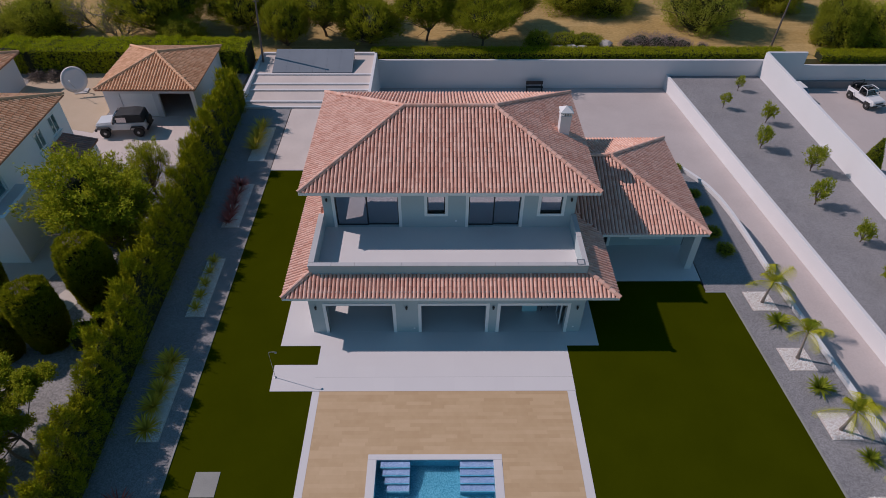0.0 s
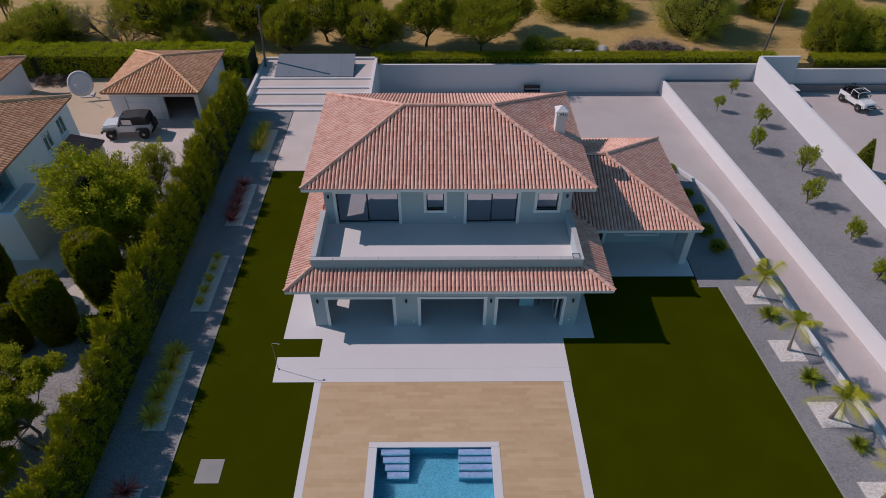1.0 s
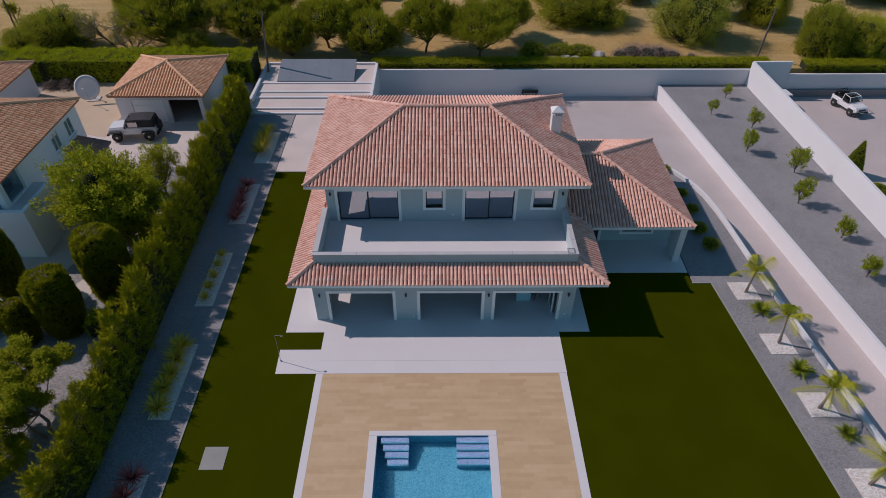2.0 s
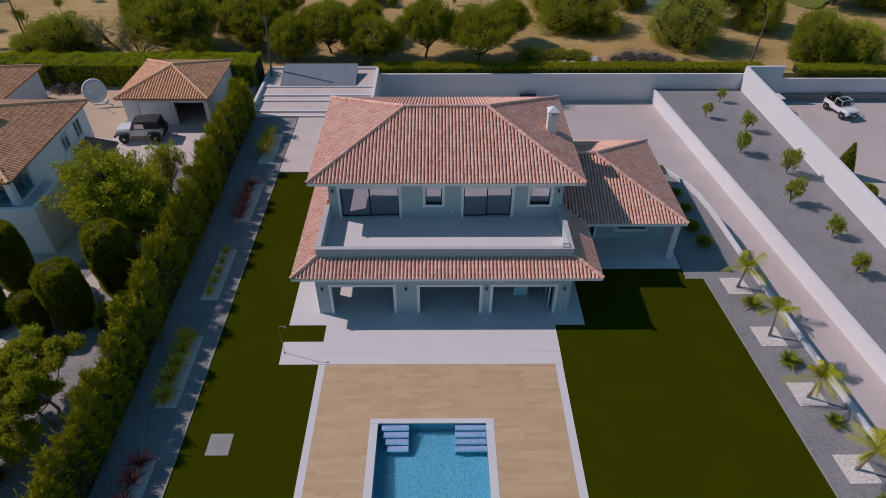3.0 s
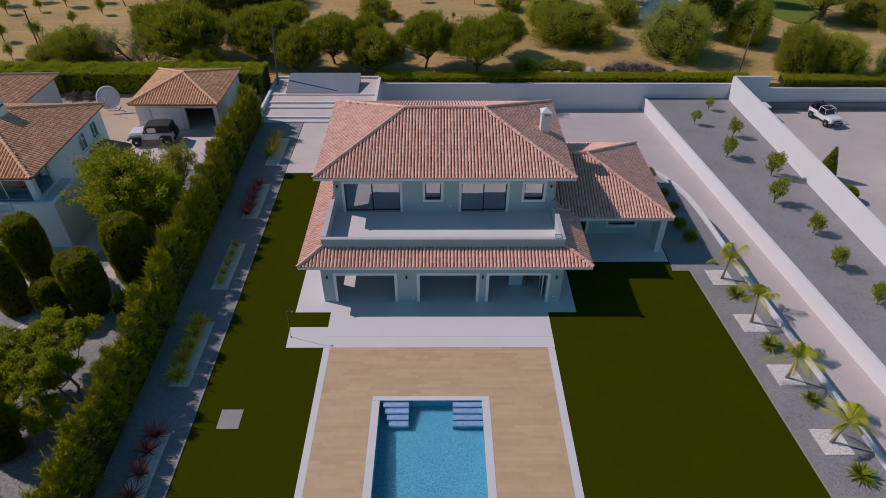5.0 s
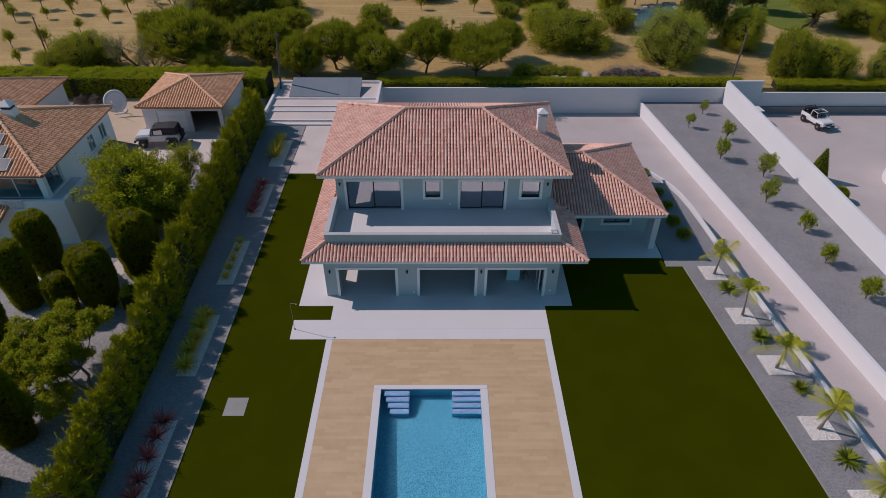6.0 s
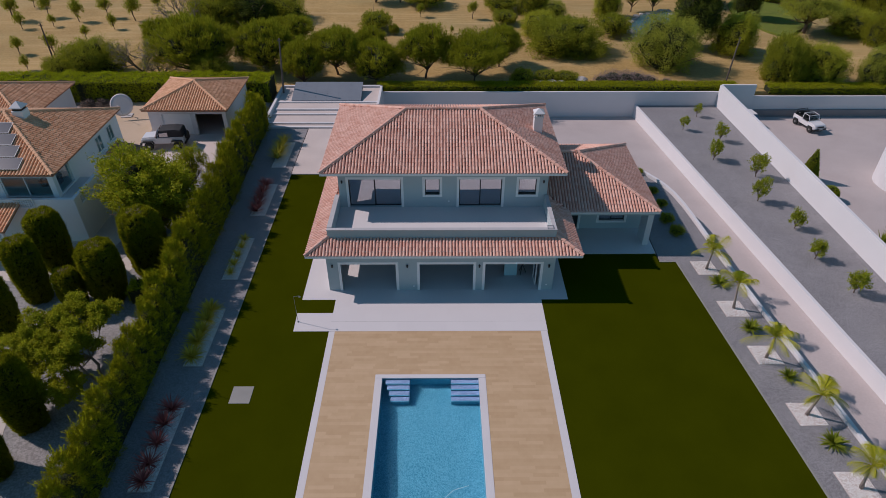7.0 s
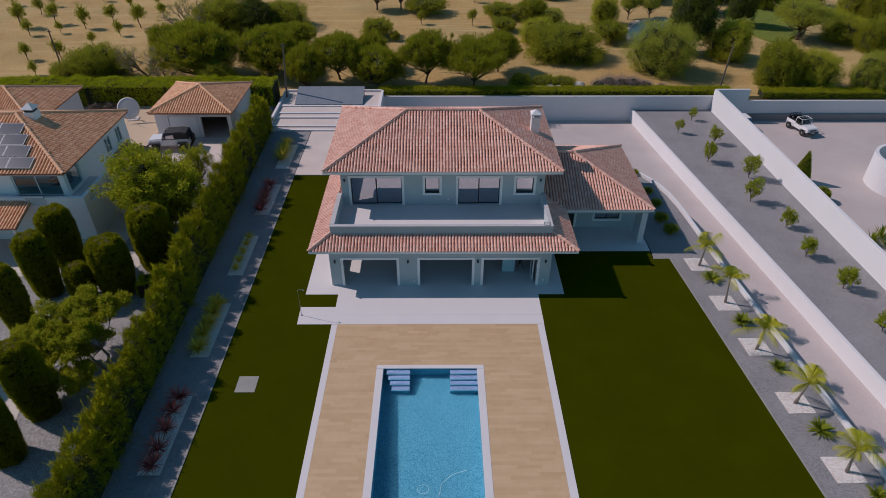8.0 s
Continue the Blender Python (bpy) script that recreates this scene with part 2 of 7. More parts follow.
LOW_L = leaf_mat("low_hedge_leaf", (0.15, 0.17, 0.006), (0.60, 0.62, 0.02))
SHOOT_L = leaf_mat("hedge_shoot", (0.22, 0.22, 0.005), (0.76, 0.70, 0.02), through_light=0.3)
CLIPPED_L = leaf_mat("clipped_leaf", (0.19, 0.22, 0.003), (0.66, 0.70, 0.014), through_light=0.25)
# near-black for the solid cores: shade inside foliage is put into their colour
CORE_SHADE = mat("foliage_core_shade", (0.010, 0.015, 0.002), (0.02, 0.026, 0.004), 0.95, 1.5, 8, 0.8, 0.1)
CYPRESS_L = leaf_mat("cypress_leaf", (0.07, 0.085, 0.003), (0.44, 0.44, 0.015))
FIR_L = leaf_mat("fir_needles", (0.045, 0.065, 0.010), (0.18, 0.22, 0.03))
PINE_L = leaf_mat("pine_needles", (0.10, 0.12, 0.006), (0.45, 0.46, 0.027))
SHRUB_L = leaf_mat("shrub_leaf", (0.13, 0.15, 0.010), (0.50, 0.51, 0.045))
BRIGHT_L = leaf_mat("bright_leaf", (0.20, 0.22, 0.010), (0.66, 0.66, 0.06))
PALE_L = leaf_mat("pale_leaf", (0.20, 0.225, 0.025), (0.58, 0.60, 0.08))
GARDEN_L = leaf_mat("garden_leaf", (0.14, 0.165, 0.006), (0.58, 0.58, 0.03))
CITRUS_L = leaf_mat("citrus_leaf", (0.12, 0.16, 0.006), (0.52, 0.56, 0.04))
PALM_L = leaf_mat("palm_leaf", (0.26, 0.29, 0.008), (0.70, 0.66, 0.06))
CYCAD_L = leaf_mat("cycad_leaf", (0.13, 0.18, 0.01), (0.37, 0.41, 0.04))
YUCCA_L = leaf_mat("yucca_leaf", (0.42, 0.35, 0.02), (0.90, 0.74, 0.13))
RED_L = leaf_mat("cordyline_leaf", (0.20, 0.05, 0.045), (0.66, 0.27, 0.24))
GREY_L = leaf_mat("dry_shrub_leaf", (0.27, 0.20, 0.19), (0.50, 0.40, 0.38))
DRY_L = leaf_mat("dry_grass_blade", (0.32, 0.22, 0.075), (0.55, 0.39, 0.17))
GREY_BARK = mat("grey_bark", (0.16, 0.14, 0.12), (0.28, 0.25, 0.22), 0.9, 3, 24, 0.5, 0.02)


# ---- building helpers ----
class Geo:
    """Gathers verts and faces for one mesh."""

    def __init__(self):
        self.v, self.f = [], []

    def add(self, verts, faces):
        n = len(self.v)
        self.v.extend(tuple(p) for p in verts)
        self.f.extend(tuple(i + n for i in face) for face in faces)
        return self

    def box(self, x0, y0, z0, x1, y1, z1):
        return self.add([(x0, y0, z0), (x1, y0, z0), (x1, y1, z0), (x0, y1, z0), (x0, y0, z1), (x1, y0, z1), (x1, y1, z1), (x0, y1, z1)],
                        [(3, 2, 1, 0), (4, 5, 6, 7), (0, 1, 5, 4), (1, 2, 6, 5), (2, 3, 7, 6), (3, 0, 4, 7)])

    def prism(self, pts, z0, z1):
        """A polygon in plan, given counter-clockwise; z0 and z1 are heights or functions of x and y."""
        lo = z0 if callable(z0) else (lambda x, y: z0)
        hi = z1 if callable(z1) else (lambda x, y: z1)
        n = len(pts)
        faces = [tuple(range(n - 1, -1, -1)), tuple(range(n, 2 * n))] + [(i, (i + 1) % n, n + (i + 1) % n, n + i) for i in range(n)]
        return self.add([(x, y, lo(x, y)) for x, y in pts] + [(x, y, hi(x, y)) for x, y in pts], faces)

    def tube(self, pts, radii, sides=8, cap=True):
        """A round bar along points, with a radius at each."""
        pts = [Vector(p) for p in pts]
        rings = []
        for i, p in enumerate(pts):
            d = (pts[min(i + 1, len(pts) - 1)] - pts[max(i - 1, 0)]).normalized()
            a = d.orthogonal().normalized()
            if i and abs(a.dot(last)) < 0.99:
                a = (last - d * last.dot(d)).normalized()
            last = a
            b = d.cross(a)
            r = radii[i] if isinstance(radii, (list, tuple)) else radii
            rings.append([p + (a * math.cos(2 * math.pi * k / sides) + b * math.sin(2 * math.pi * k / sides)) * r for k in range(sides)])
        verts = [q for ring in rings for q in ring]
        faces = []
        for i in range(len(rings) - 1):
            for k in range(sides):
                j = (k + 1) % sides
                faces.append((i * sides + k, i * sides + j, (i + 1) * sides + j, (i + 1) * sides + k))
        if cap:
            faces.append(tuple(range(sides - 1, -1, -1)))
            faces.append(tuple((len(rings) - 1) * sides + k for k in range(sides)))
        return self.add(verts, faces)

    def lathe(self, profile, sides=20, at=(0, 0, 0), m=None):
        """Profile of (radius, height) turned round z."""
        verts, faces = [], []
        for r, z in profile:
            for k in range(sides):
                a = 2 * math.pi * k / sides
                p = Vector((r * math.cos(a), r * math.sin(a), z))
                verts.append((m @ p if m else p) + Vector(at))
        for i in range(len(profile) - 1):
            for k in range(sides):
                j = (k + 1) % sides
                faces.append((i * sides + k, i * sides + j, (i + 1) * sides + j, (i + 1) * sides + k))
        faces.append(tuple(range(sides - 1, -1, -1)))
        faces.append(tuple((len(profile) - 1) * sides + k for k in range(sides)))
        return self.add(verts, faces)

    def wall(self, axis, u0, u1, w0, w1, t0, t1, holes=()):
        """An upright wall along 'x' or 'y' from u0 to u1, w0 to w1 high, between t0 and t1 across, with holes (u0, w0, u1, w1)."""
        us = sorted({u0, u1, *(h[0] for h in holes), *(h[2] for h in holes)})
        ws = sorted({w0, w1, *(h[1] for h in holes), *(h[3] for h in holes)})
        us, ws = [u for u in us if u0 <= u <= u1], [w for w in ws if w0 <= w <= w1]

        def solid(i, j):
            if not (0 <= i < len(us) - 1 and 0 <= j < len(ws) - 1):
                return False
            u, w = (us[i] + us[i + 1]) / 2, (ws[j] + ws[j + 1]) / 2
            return not any(h[0] < u < h[2] and h[1] < w < h[3] for h in holes)

        def p(u, t, w):
            return (u, t, w) if axis == "x" else (t, u, w)

        for i in range(len(us) - 1):
            for j in range(len(ws) - 1):
                if not solid(i, j):
                    continue
                a, b, c, d = us[i], us[i + 1], ws[j], ws[j + 1]
                quads = [[p(a, t0, c), p(b, t0, c), p(b, t0, d), p(a, t0, d)], [p(b, t1, c), p(a, t1, c), p(a, t1, d), p(b, t1, d)]]
                if not solid(i - 1, j):
                    quads.append([p(a, t1, c), p(a, t0, c), p(a, t0, d), p(a, t1, d)])
                if not solid(i + 1, j):
                    quads.append([p(b, t0, c), p(b, t1, c), p(b, t1, d), p(b, t0, d)])
                if not solid(i, j - 1):
                    quads.append([p(a, t1, c), p(b, t1, c), p(b, t0, c), p(a, t0, c)])
                if not solid(i, j + 1):
                    quads.append([p(a, t0, d), p(b, t0, d), p(b, t1, d), p(a, t1, d)])
                for q in quads:
                    self.add(q, [(0, 1, 2, 3) if axis == "x" else (3, 2, 1, 0)])
        return self

    def mesh(self, name, smooth=False, bevel=0.0, weld=True):
        me = bpy.data.meshes.new(name)
        me.from_pydata(self.v, [], self.f)
        if weld or bevel:
            bm = bmesh.new()
            bm.from_mesh(me)
            bmesh.ops.remove_doubles(bm, verts=bm.verts, dist=0.0005)
            bmesh.ops.recalc_face_normals(bm, faces=bm.faces)
            if bevel:
                bmesh.ops.bevel(bm, geom=list(bm.edges), offset=bevel, segments=2, affect="EDGES", clamp_overlap=True)
            bm.to_mesh(me)
            bm.free()
        if smooth:
            for poly in me.polygons:
                poly.use_smooth = True
        return me


def part(name, geo, material, parent=None, label="", smooth=False, bevel=0.0, weld=True, kind=""):
    """One mesh object; under a parent its geometry is in the parent's own space."""
    me = geo if isinstance(geo, bpy.types.Mesh) else geo.mesh(name, smooth, bevel, weld)
    if not me.materials:
        me.materials.append(material)
    ob = new(name, me)
    if parent:
        ob.parent = parent
    return tagged(ob, label=label, kind=kind)


def thing(name, label, category, at=(0, 0, 0), group="", rz=0, kind=""):
    ob = new(name)
    ob.empty_display_size = 0.2
    ob.matrix_world = pose(*at, 0, 0, rz)
    return tagged(ob, label, category, group, kind)


def structure(name, geo, material, label, category, bevel=0.0):
    return tagged(part(name, geo, material, bevel=bevel), label, category, kind="structure")


# ---- levels of the sloping side of the plot ----
def drive_z(y):
    return -1.76 - 0.029 * y


def bed_z(y):
    return -0.67 - 0.024 * y


def wall2_x(y):
    return 27.75 + 0.09 * (36.5 - y)


def wall3_x(y):
    return 36.25 + 0.006 * (36.7 - y)


def lawn_e(y):
    return 22.42 + 0.0856 * (6.72 - y)


COURT_Z, BACK_Y, SOUTH = -2.75, 36.9, -30.0
KERB = [(23.0, 19.6), (23.55, 18.7), (24.1, 17.75), (24.55, 16.75), (24.9, 15.5), (25.15, 13.9), (25.3, 12.2), (25.42, 10.2), (25.62, 7.0), (25.95, 3.5), (26.7, -4.0), (27.25, -10.0), (29.15, -30.0)]

# ---- ground ----
g = Geo()
xs = [-3000, -300, -130] + [-100 + 2.5 * i for i in range(89)] + [160, 320, 3000]
ys = [-3000, -300, -60, -45, -31, -30.2] + [-20, 10, 36.9, 37.9] + [38.5 + 1.5 * i for i in range(60)] + [150, 320, 3000]


def land(x, y):
    if -62 < x < 72 and -30.6 < y < 37.4:
        return -3.6
    return -0.45 + 0.25 * noise.noise((x * 0.05, y * 0.05, 0.0)) if abs(x) < 400 and y > 38 else -0.45


nx = len(xs)
g.add([(x, y, land(x, y)) for y in ys for x in xs], [(j * nx + i, j * nx + i + 1, (j + 1) * nx + i + 1, (j + 1) * nx + i) for j in range(len(ys) - 1) for i in range(nx - 1)])
structure("ground", g, FIELD, "dry straw-coloured field with bare earth patches", "ground")

POOL_CUT = [(5.7, SOUTH), (5.7, -14.8), (2.92, -14.8), (2.92, -3.43), (8.58, -3.43), (8.58, -14.8), (5.72, -14.8), (5.72, SOUTH)]
g = Geo().prism([(-9.4, SOUTH), *POOL_CUT, (29.1, SOUTH), (27.2, -10), (26.65, -4), (25.9, 3.5), (25.4, 10.2), (25.1, 13.9), (24.5, 16.75), (23.5, 18.7), (21.0, 19.3), (13.2, 19.0), (0, 19.0), (0, BACK_Y), (-11.2, BACK_Y), (-11.2, 26)], -3.5, -0.25)
structure("ground_terrace", g, GRAVEL, "levelled earth terrace under the villa's garden", "ground")

g = Geo().prism([(-6.02, SOUTH), (-0.33, SOUTH), (-0.33, 0.05), (-2.46, 0.05), (-2.5, 1.65), (-0.3, 1.65), (-0.3, 2.9), (-2.43, 2.9), (-2.43, 18.88), (-6.15, 18.88)], -0.24, 0.012)
structure("lawn_west", g, LAWN, "dark olive artificial lawn beside the pool terrace", "lawn")
g = Geo().prism([(12.71, SOUTH), (lawn_e(SOUTH), SOUTH), (22.42, 6.72), (21.3, 6.72), (21.25, 7.66), (14.42, 7.66), (14.42, 2.92), (12.71, 2.9)], -0.24, 0.012)
structure("lawn_east", g, LAWN, "large dark olive artificial lawn east of the pool", "lawn")

g = Geo().prism([(-9.4, SOUTH), (-6.12, SOUTH), (-6.25, 27.75), (-9.9, 27.75)], -0.24, 0.0)
structure("gravel_path_west", g, GRAVEL, "dark grey gravel strip along the hedge", "gravel")
g = Geo().prism([(lawn_e(SOUTH) + 0.1, SOUTH), (29.1, SOUTH), (27.2, -10), (26.65, -4), (25.9, 3.5), (25.55, 7.0), (25.35, 10.2), (25.2, 12.2), (25.05, 13.9), (24.8, 15.5), (24.45, 16.75), (24.0, 17.75), (23.4, 18.7), (21.4, 19.2), (21.4, 6.82), (22.52, 6.82)], -0.24, 0.0)
structure("gravel_bed_east", g, GRAVEL, "dark grey gravel bed planted with palms", "gravel")
g = Geo().prism([(-6.17, 18.96), (0, 18.96), (0, 27.75), (-6.17, 27.75)], -0.24, 0.02)
structure("pale_gravel_yard", g, PALE_GRAVEL, "pale gravel yard behind the villa", "gravel")

g = Geo().prism([(-6.12, SOUTH), (-6.02, SOUTH), (-6.15, 18.88), (-6.25, 18.88)], -0.24, 0.05)
structure("edging_west", g, EDGE, "narrow pale kerb edging between lawn and gravel", "edging")
g = Geo().prism([(lawn_e(SOUTH), SOUTH), (lawn_e(SOUTH) + 0.1, SOUTH), (22.52, 6.82), (21.3, 6.82), (21.3, 6.72), (22.42, 6.72)], -0.24, 0.05)
structure("edging_east", g, EDGE, "narrow pale kerb edging between lawn and gravel", "edging")
g = Geo().box(-6.25, 18.88, -0.24, -2.4, 18.96, 0.05)
structure("edging_north", g, EDGE, "narrow pale kerb edging behind the lawn", "edging")

# driveway, terrace of young trees and the next plot's yard, all lower than the garden
ylist = [SOUTH + 3.0 * i for i in range(23)] + [BACK_Y]


def strip(name, left, right, zf, material, label, category, y0=SOUTH, y1=BACK_Y):
    gg = Geo()
    rows = [y0] + [y for y in ylist if y0 < y < y1] + [y1]
    verts = [(fx(y), y, zf(y)) for y in rows for fx in (left, right)]
    n = len(rows)
    gg.add(verts + [(x, y, -3.55) for x, y, z in verts], [(2 * i, 2 * i + 1, 2 * i + 3, 2 * i + 2) for i in range(n - 1)] + [(2 * n, 2 * n + 2 * (n - 1), 2 * n + 2 * n - 1, 2 * n + 1)]
           + [(2 * i + 2, 2 * i, 2 * n + 2 * i, 2 * n + 2 * i + 2)[::-1] for i in range(n - 1)] + [(2 * i + 1, 2 * i + 3, 2 * n + 2 * i + 3, 2 * n + 2 * i + 1)[::-1] for i in range(n - 1)])
    return structure(name, gg, material, label, category)


strip("driveway", lambda y: -0.2 if y > 19.0 else 20.0, wall2_x, drive_z, DRIVE, "pale worn concrete driveway sloping behind the villa", "driveway")
strip("tree_terrace", lambda y: wall2_x(y) - 0.05, lambda y: wall3_x(y), bed_z, GRAVEL, "grey gravel terrace with young citrus trees", "gravel")
g = Geo().prism([(36.6, SOUTH), (90, SOUTH), (90, BACK_Y), (36.6, BACK_Y)], -3.55, COURT_Z)
structure("neighbour_yard", g, DRIVE, "pale concrete yard of the next plot", "yard")


def leaning_wall(fx, thick, top, bottom, y0, y1):
    gg = Geo()
    rows = [y0] + [y for y in ylist if y0 < y < y1] + [y1]
    verts = []
    for y in rows:
        verts += [(fx(y) - thick, y, bottom(y)), (fx(y), y, bottom(y)), (fx(y), y, top(y)), (fx(y) - thick, y, top(y))]
    n = len(rows)
    faces = [(4 * i + a, 4 * i + b, 4 * i + 4 + b, 4 * i + 4 + a) for i in range(n - 1) for a, b in ((0, 1), (1, 2), (2, 3), (3, 0))]
    faces += [(0, 1, 2, 3), (4 * n - 1, 4 * n - 2, 4 * n - 3, 4 * n - 4)]
    return gg.add(verts, faces)


structure("wall_terrace", leaning_wall(wall2_x, 0.25, lambda y: bed_z(y) + 0.1, lambda y: -3.5, SOUTH, BACK_Y - 0.25), WHITE, "low white rendered retaining wall beside the driveway", "wall", 0.012)
structure("wall_boundary", leaning_wall(lambda y: wall3_x(y) + 0.28, 0.28, lambda y: 0.8 + 0.011 * (36.7 - y), lambda y: -3.5, SOUTH, BACK_Y - 0.25), WHITE, "tall white rendered boundary wall", "wall", 0.012)
g = Geo().box(0.02, BACK_Y - 0.25, -3.5, 36.5, BACK_Y, 0.0)
structure("wall_north", g, WHITE, "long white rendered garden wall in front of a hedge", "wall", 0.012)
g = Geo().box(36.5, BACK_Y - 0.245, -3.5, 40.2, BACK_Y, 0.76)
structure("wall_pillar", g, WHITE, "raised white end piece of the garden wall", "wall", 0.012)
g = Geo().box(40.2, BACK_Y - 0.24, -3.5, 90, BACK_Y, -0.5)
structure("wall_yard", g, WHITE, "white rendered wall behind the next plot's yard", "wall", 0.012)
g = Geo().box(37.0, BACK_Y - 0.5, COURT_Z - 0.1, 90, BACK_Y - 0.245, COURT_Z + 0.75)
structure("wall_yard_base", g, mat("grey_plinth", (0.20, 0.20, 0.21), (0.27, 0.26, 0.26), 0.9), "grey unpainted plinth at the foot of the yard wall", "plinth", 0.01)

# the low curved kerb wall that holds up the palm bed
g = Geo()
verts, n = [], len(KERB)
for i, (x, y) in enumerate(KERB):
    a, b = Vector(KERB[max(i - 1, 0)]), Vector(KERB[min(i + 1, n - 1)])
    d = (b - a).normalized()
    nx_, ny_ = -d.y, d.x
    verts += [(x, y, -3.4), (x + 0.22 * nx_, y + 0.22 * ny_, -3.4), (x + 0.22 * nx_, y + 0.22 * ny_, 0.22), (x, y, 0.22)]
g.add(verts, [(4 * i + a, 4 * i + b, 4 * i + 4 + b, 4 * i + 4 + a) for i in range(n - 1) for a, b in ((0, 1), (1, 2), (2, 3), (3, 0))] + [(0, 1, 2, 3), (4 * n - 1, 4 * n - 2, 4 * n - 3, 4 * n - 4)])
structure("wall_curved", g, WHITE, "low curved white kerb wall above the driveway", "wall", 0.012)

# ---- stepped terrace in the north-west corner ----
levels = [(27.75, 0.12), (28.45, 0.24), (30.25, 0.34), (31.15, 0.44), (32.75, 0.52)]
for k, (y, z) in enumerate(levels):
    y2 = levels[k + 1][0] if k + 1 < len(levels) else BACK_Y - 0.3
    g = Geo().box(-10.2, y + 0.22, -0.2, 0.0, y2 + 0.05, z)
    structure("terrace_gravel_%d" % (k + 1), g, PALE_GRAVEL, "pale gravel tread of the stepped terrace", "gravel")
    g = Geo().box(-10.2, y, -0.2, 0.0, y + 0.22, z + 0.03)
    structure("terrace_kerb_%d" % (k + 1), g, WHITE, "white rendered kerb edging a terrace step", "kerb", 0.01)
structure("wall_steps_east", Geo().box(0.0, 29.3, -3.5, 0.25, BACK_Y, 0.72), WHITE, "white parapet wall beside the stepped terrace", "wall", 0.012)
structure("wall_steps_west", Geo().box(-10.45, 27.4, -0.2, -10.2, BACK_Y, 0.72), WHITE, "white parapet wall beside the stepped terrace", "wall", 0.012)
structure("wall_steps_north", Geo().box(-10.45, BACK_Y - 0.25, -0.2, 0.25, BACK_Y, 0.72), WHITE, "white parapet wall behind the solar collectors", "wall", 0.012)

# ---- pool terrace ----
PX0, PX1, PY1, PY0, DEEP, DEEP_S = 3.12, 8.38, -3.64, -14.6, -0.74, -1.3
for nm, box, lab in (("pool_coping_north", (PX0 - 0.4, PY1, PX1 + 0.4, PY1 + 0.28), "x"), ("pool_coping_south", (PX0 - 0.4, PY0 - 0.34, PX1 + 0.4, PY0), "x"), ("pool_coping_west", (PX0 - 0.4, PY0, PX0, PY1), "y"), ("pool_coping_east", (PX1, PY0, PX1 + 0.4, PY1), "y")):
    structure(nm, Geo().box(box[0], box[1], -0.018, box[2], box[3], 0.04), SLAB, "pale stone pool coping", "coping", 0.012)
structure("patio_strip_west", Geo().box(-0.33, SOUTH, -0.24, 0.03, 0.04, 0.03), SLAB, "white stone border strip of the pool terrace", "paving", 0.006)
structure("patio_strip_east", Geo().box(12.28, SOUTH, -0.24, 12.69, 0.04, 0.03), SLAB, "white stone border strip of the pool terrace", "paving", 0.006)

g = Geo()
g.prism([(PX0, PY0), (PX1, PY0), (PX1, PY1), (PX0, PY1)], -1.75, lambda x, y: DEEP + (DEEP_S - DEEP) * (PY1 - y) / (PY1 - PY0))
g.box(PX0 - 0.2, PY0 - 0.2, -1.75, PX0, PY1 + 0.2, -0.02).box(PX1, PY0 - 0.2, -1.75, PX1 + 0.2, PY1 + 0.2, -0.02)
g.box(PX0, PY1, -1.75, PX1, PY1 + 0.2, -0.02).box(PX0, PY0 - 0.2, -1.75, PX1, PY0, -0.02)
pool = thing("swimming_pool", "rectangular swimming pool lined with blue mosaic, full of clear water", "pool", (5.75, -9, 0))


def shifted(geo, by):
    geo.v = [(x - by[0], y - by[1], z - by[2]) for x, y, z in geo.v]
    return geo


part("basin", shifted(g, (5.75, -9, 0)), MOSAIC, pool)
for x0, x1, inset in ((3.3, 4.62, 0.11), (6.87, PX1 - 0.002, 0.0)):
    for k in range(4):
        xa, top = x0 + inset * k, -0.105 - 0.115 * k
        st = Geo().box(xa, PY1 - 0.335 * (k + 1), -1.0, x1, PY1 - 0.335 * k - (0.002 if k == 0 else 0), top)
        step = part("step", shifted(st, (5.75, -9, 0)), MOSAIC, pool, "blue mosaic underwater step")
        tr = Geo().box(xa, PY1 - 0.335 * (k + 1) + 0.055, top, x1, PY1 - 0.335 * k - 0.01, top + 0.012)
        part("tread", shifted(tr, (5.75, -9, 0)), STEP_MOSAIC, step, "pale mosaic tread")
wg = Geo()
nxw, nyw = 27, 56
wg.add([(PX0 + (PX1 - PX0) * i / nxw, PY0 + (PY1 - PY0) * j / nyw, -0.05) for j in range(nyw + 1) for i in range(nxw + 1)],
       [(j * (nxw + 1) + i, j * (nxw + 1) + i + 1, (j + 1) * (nxw + 1) + i + 1, (j + 1) * (nxw + 1) + i) for j in range(nyw) for i in range(nxw)])
water = part("water", shifted(wg, (5.75, -9, 0)), WATER, pool, "clear rippled pool water", weld=False)
water.visible_shadow = False


# ---- roofs of barrel tiles ----
def tile_geo(length, r):
    """One barrel tile, its low end at y=0, laid upwards along y."""
    verts, n = [], 6
    for y, rr, lift in ((-0.03, r, 0.022), (length + 0.02, r * 0.93, 0.010)):
        for k in range(n + 1):
            a = math.pi * k / n
            verts.append((-math.cos(a) * rr, y, math.sin(a) * rr * 1.12 + lift - 0.025))
    for k in range(n + 1):
        a = math.pi * k / n
        verts.append((-math.cos(a) * (r - 0.02), -0.03, math.sin(a) * (r - 0.02) + 0.006))
    faces = [(k, k + 1, n + 2 + k, n + 1 + k) for k in range(n)] + [(k + 1, k, 2 * (n + 1) + k, 2 * (n + 1) + k + 1) for k in range(n)]
    return verts, faces


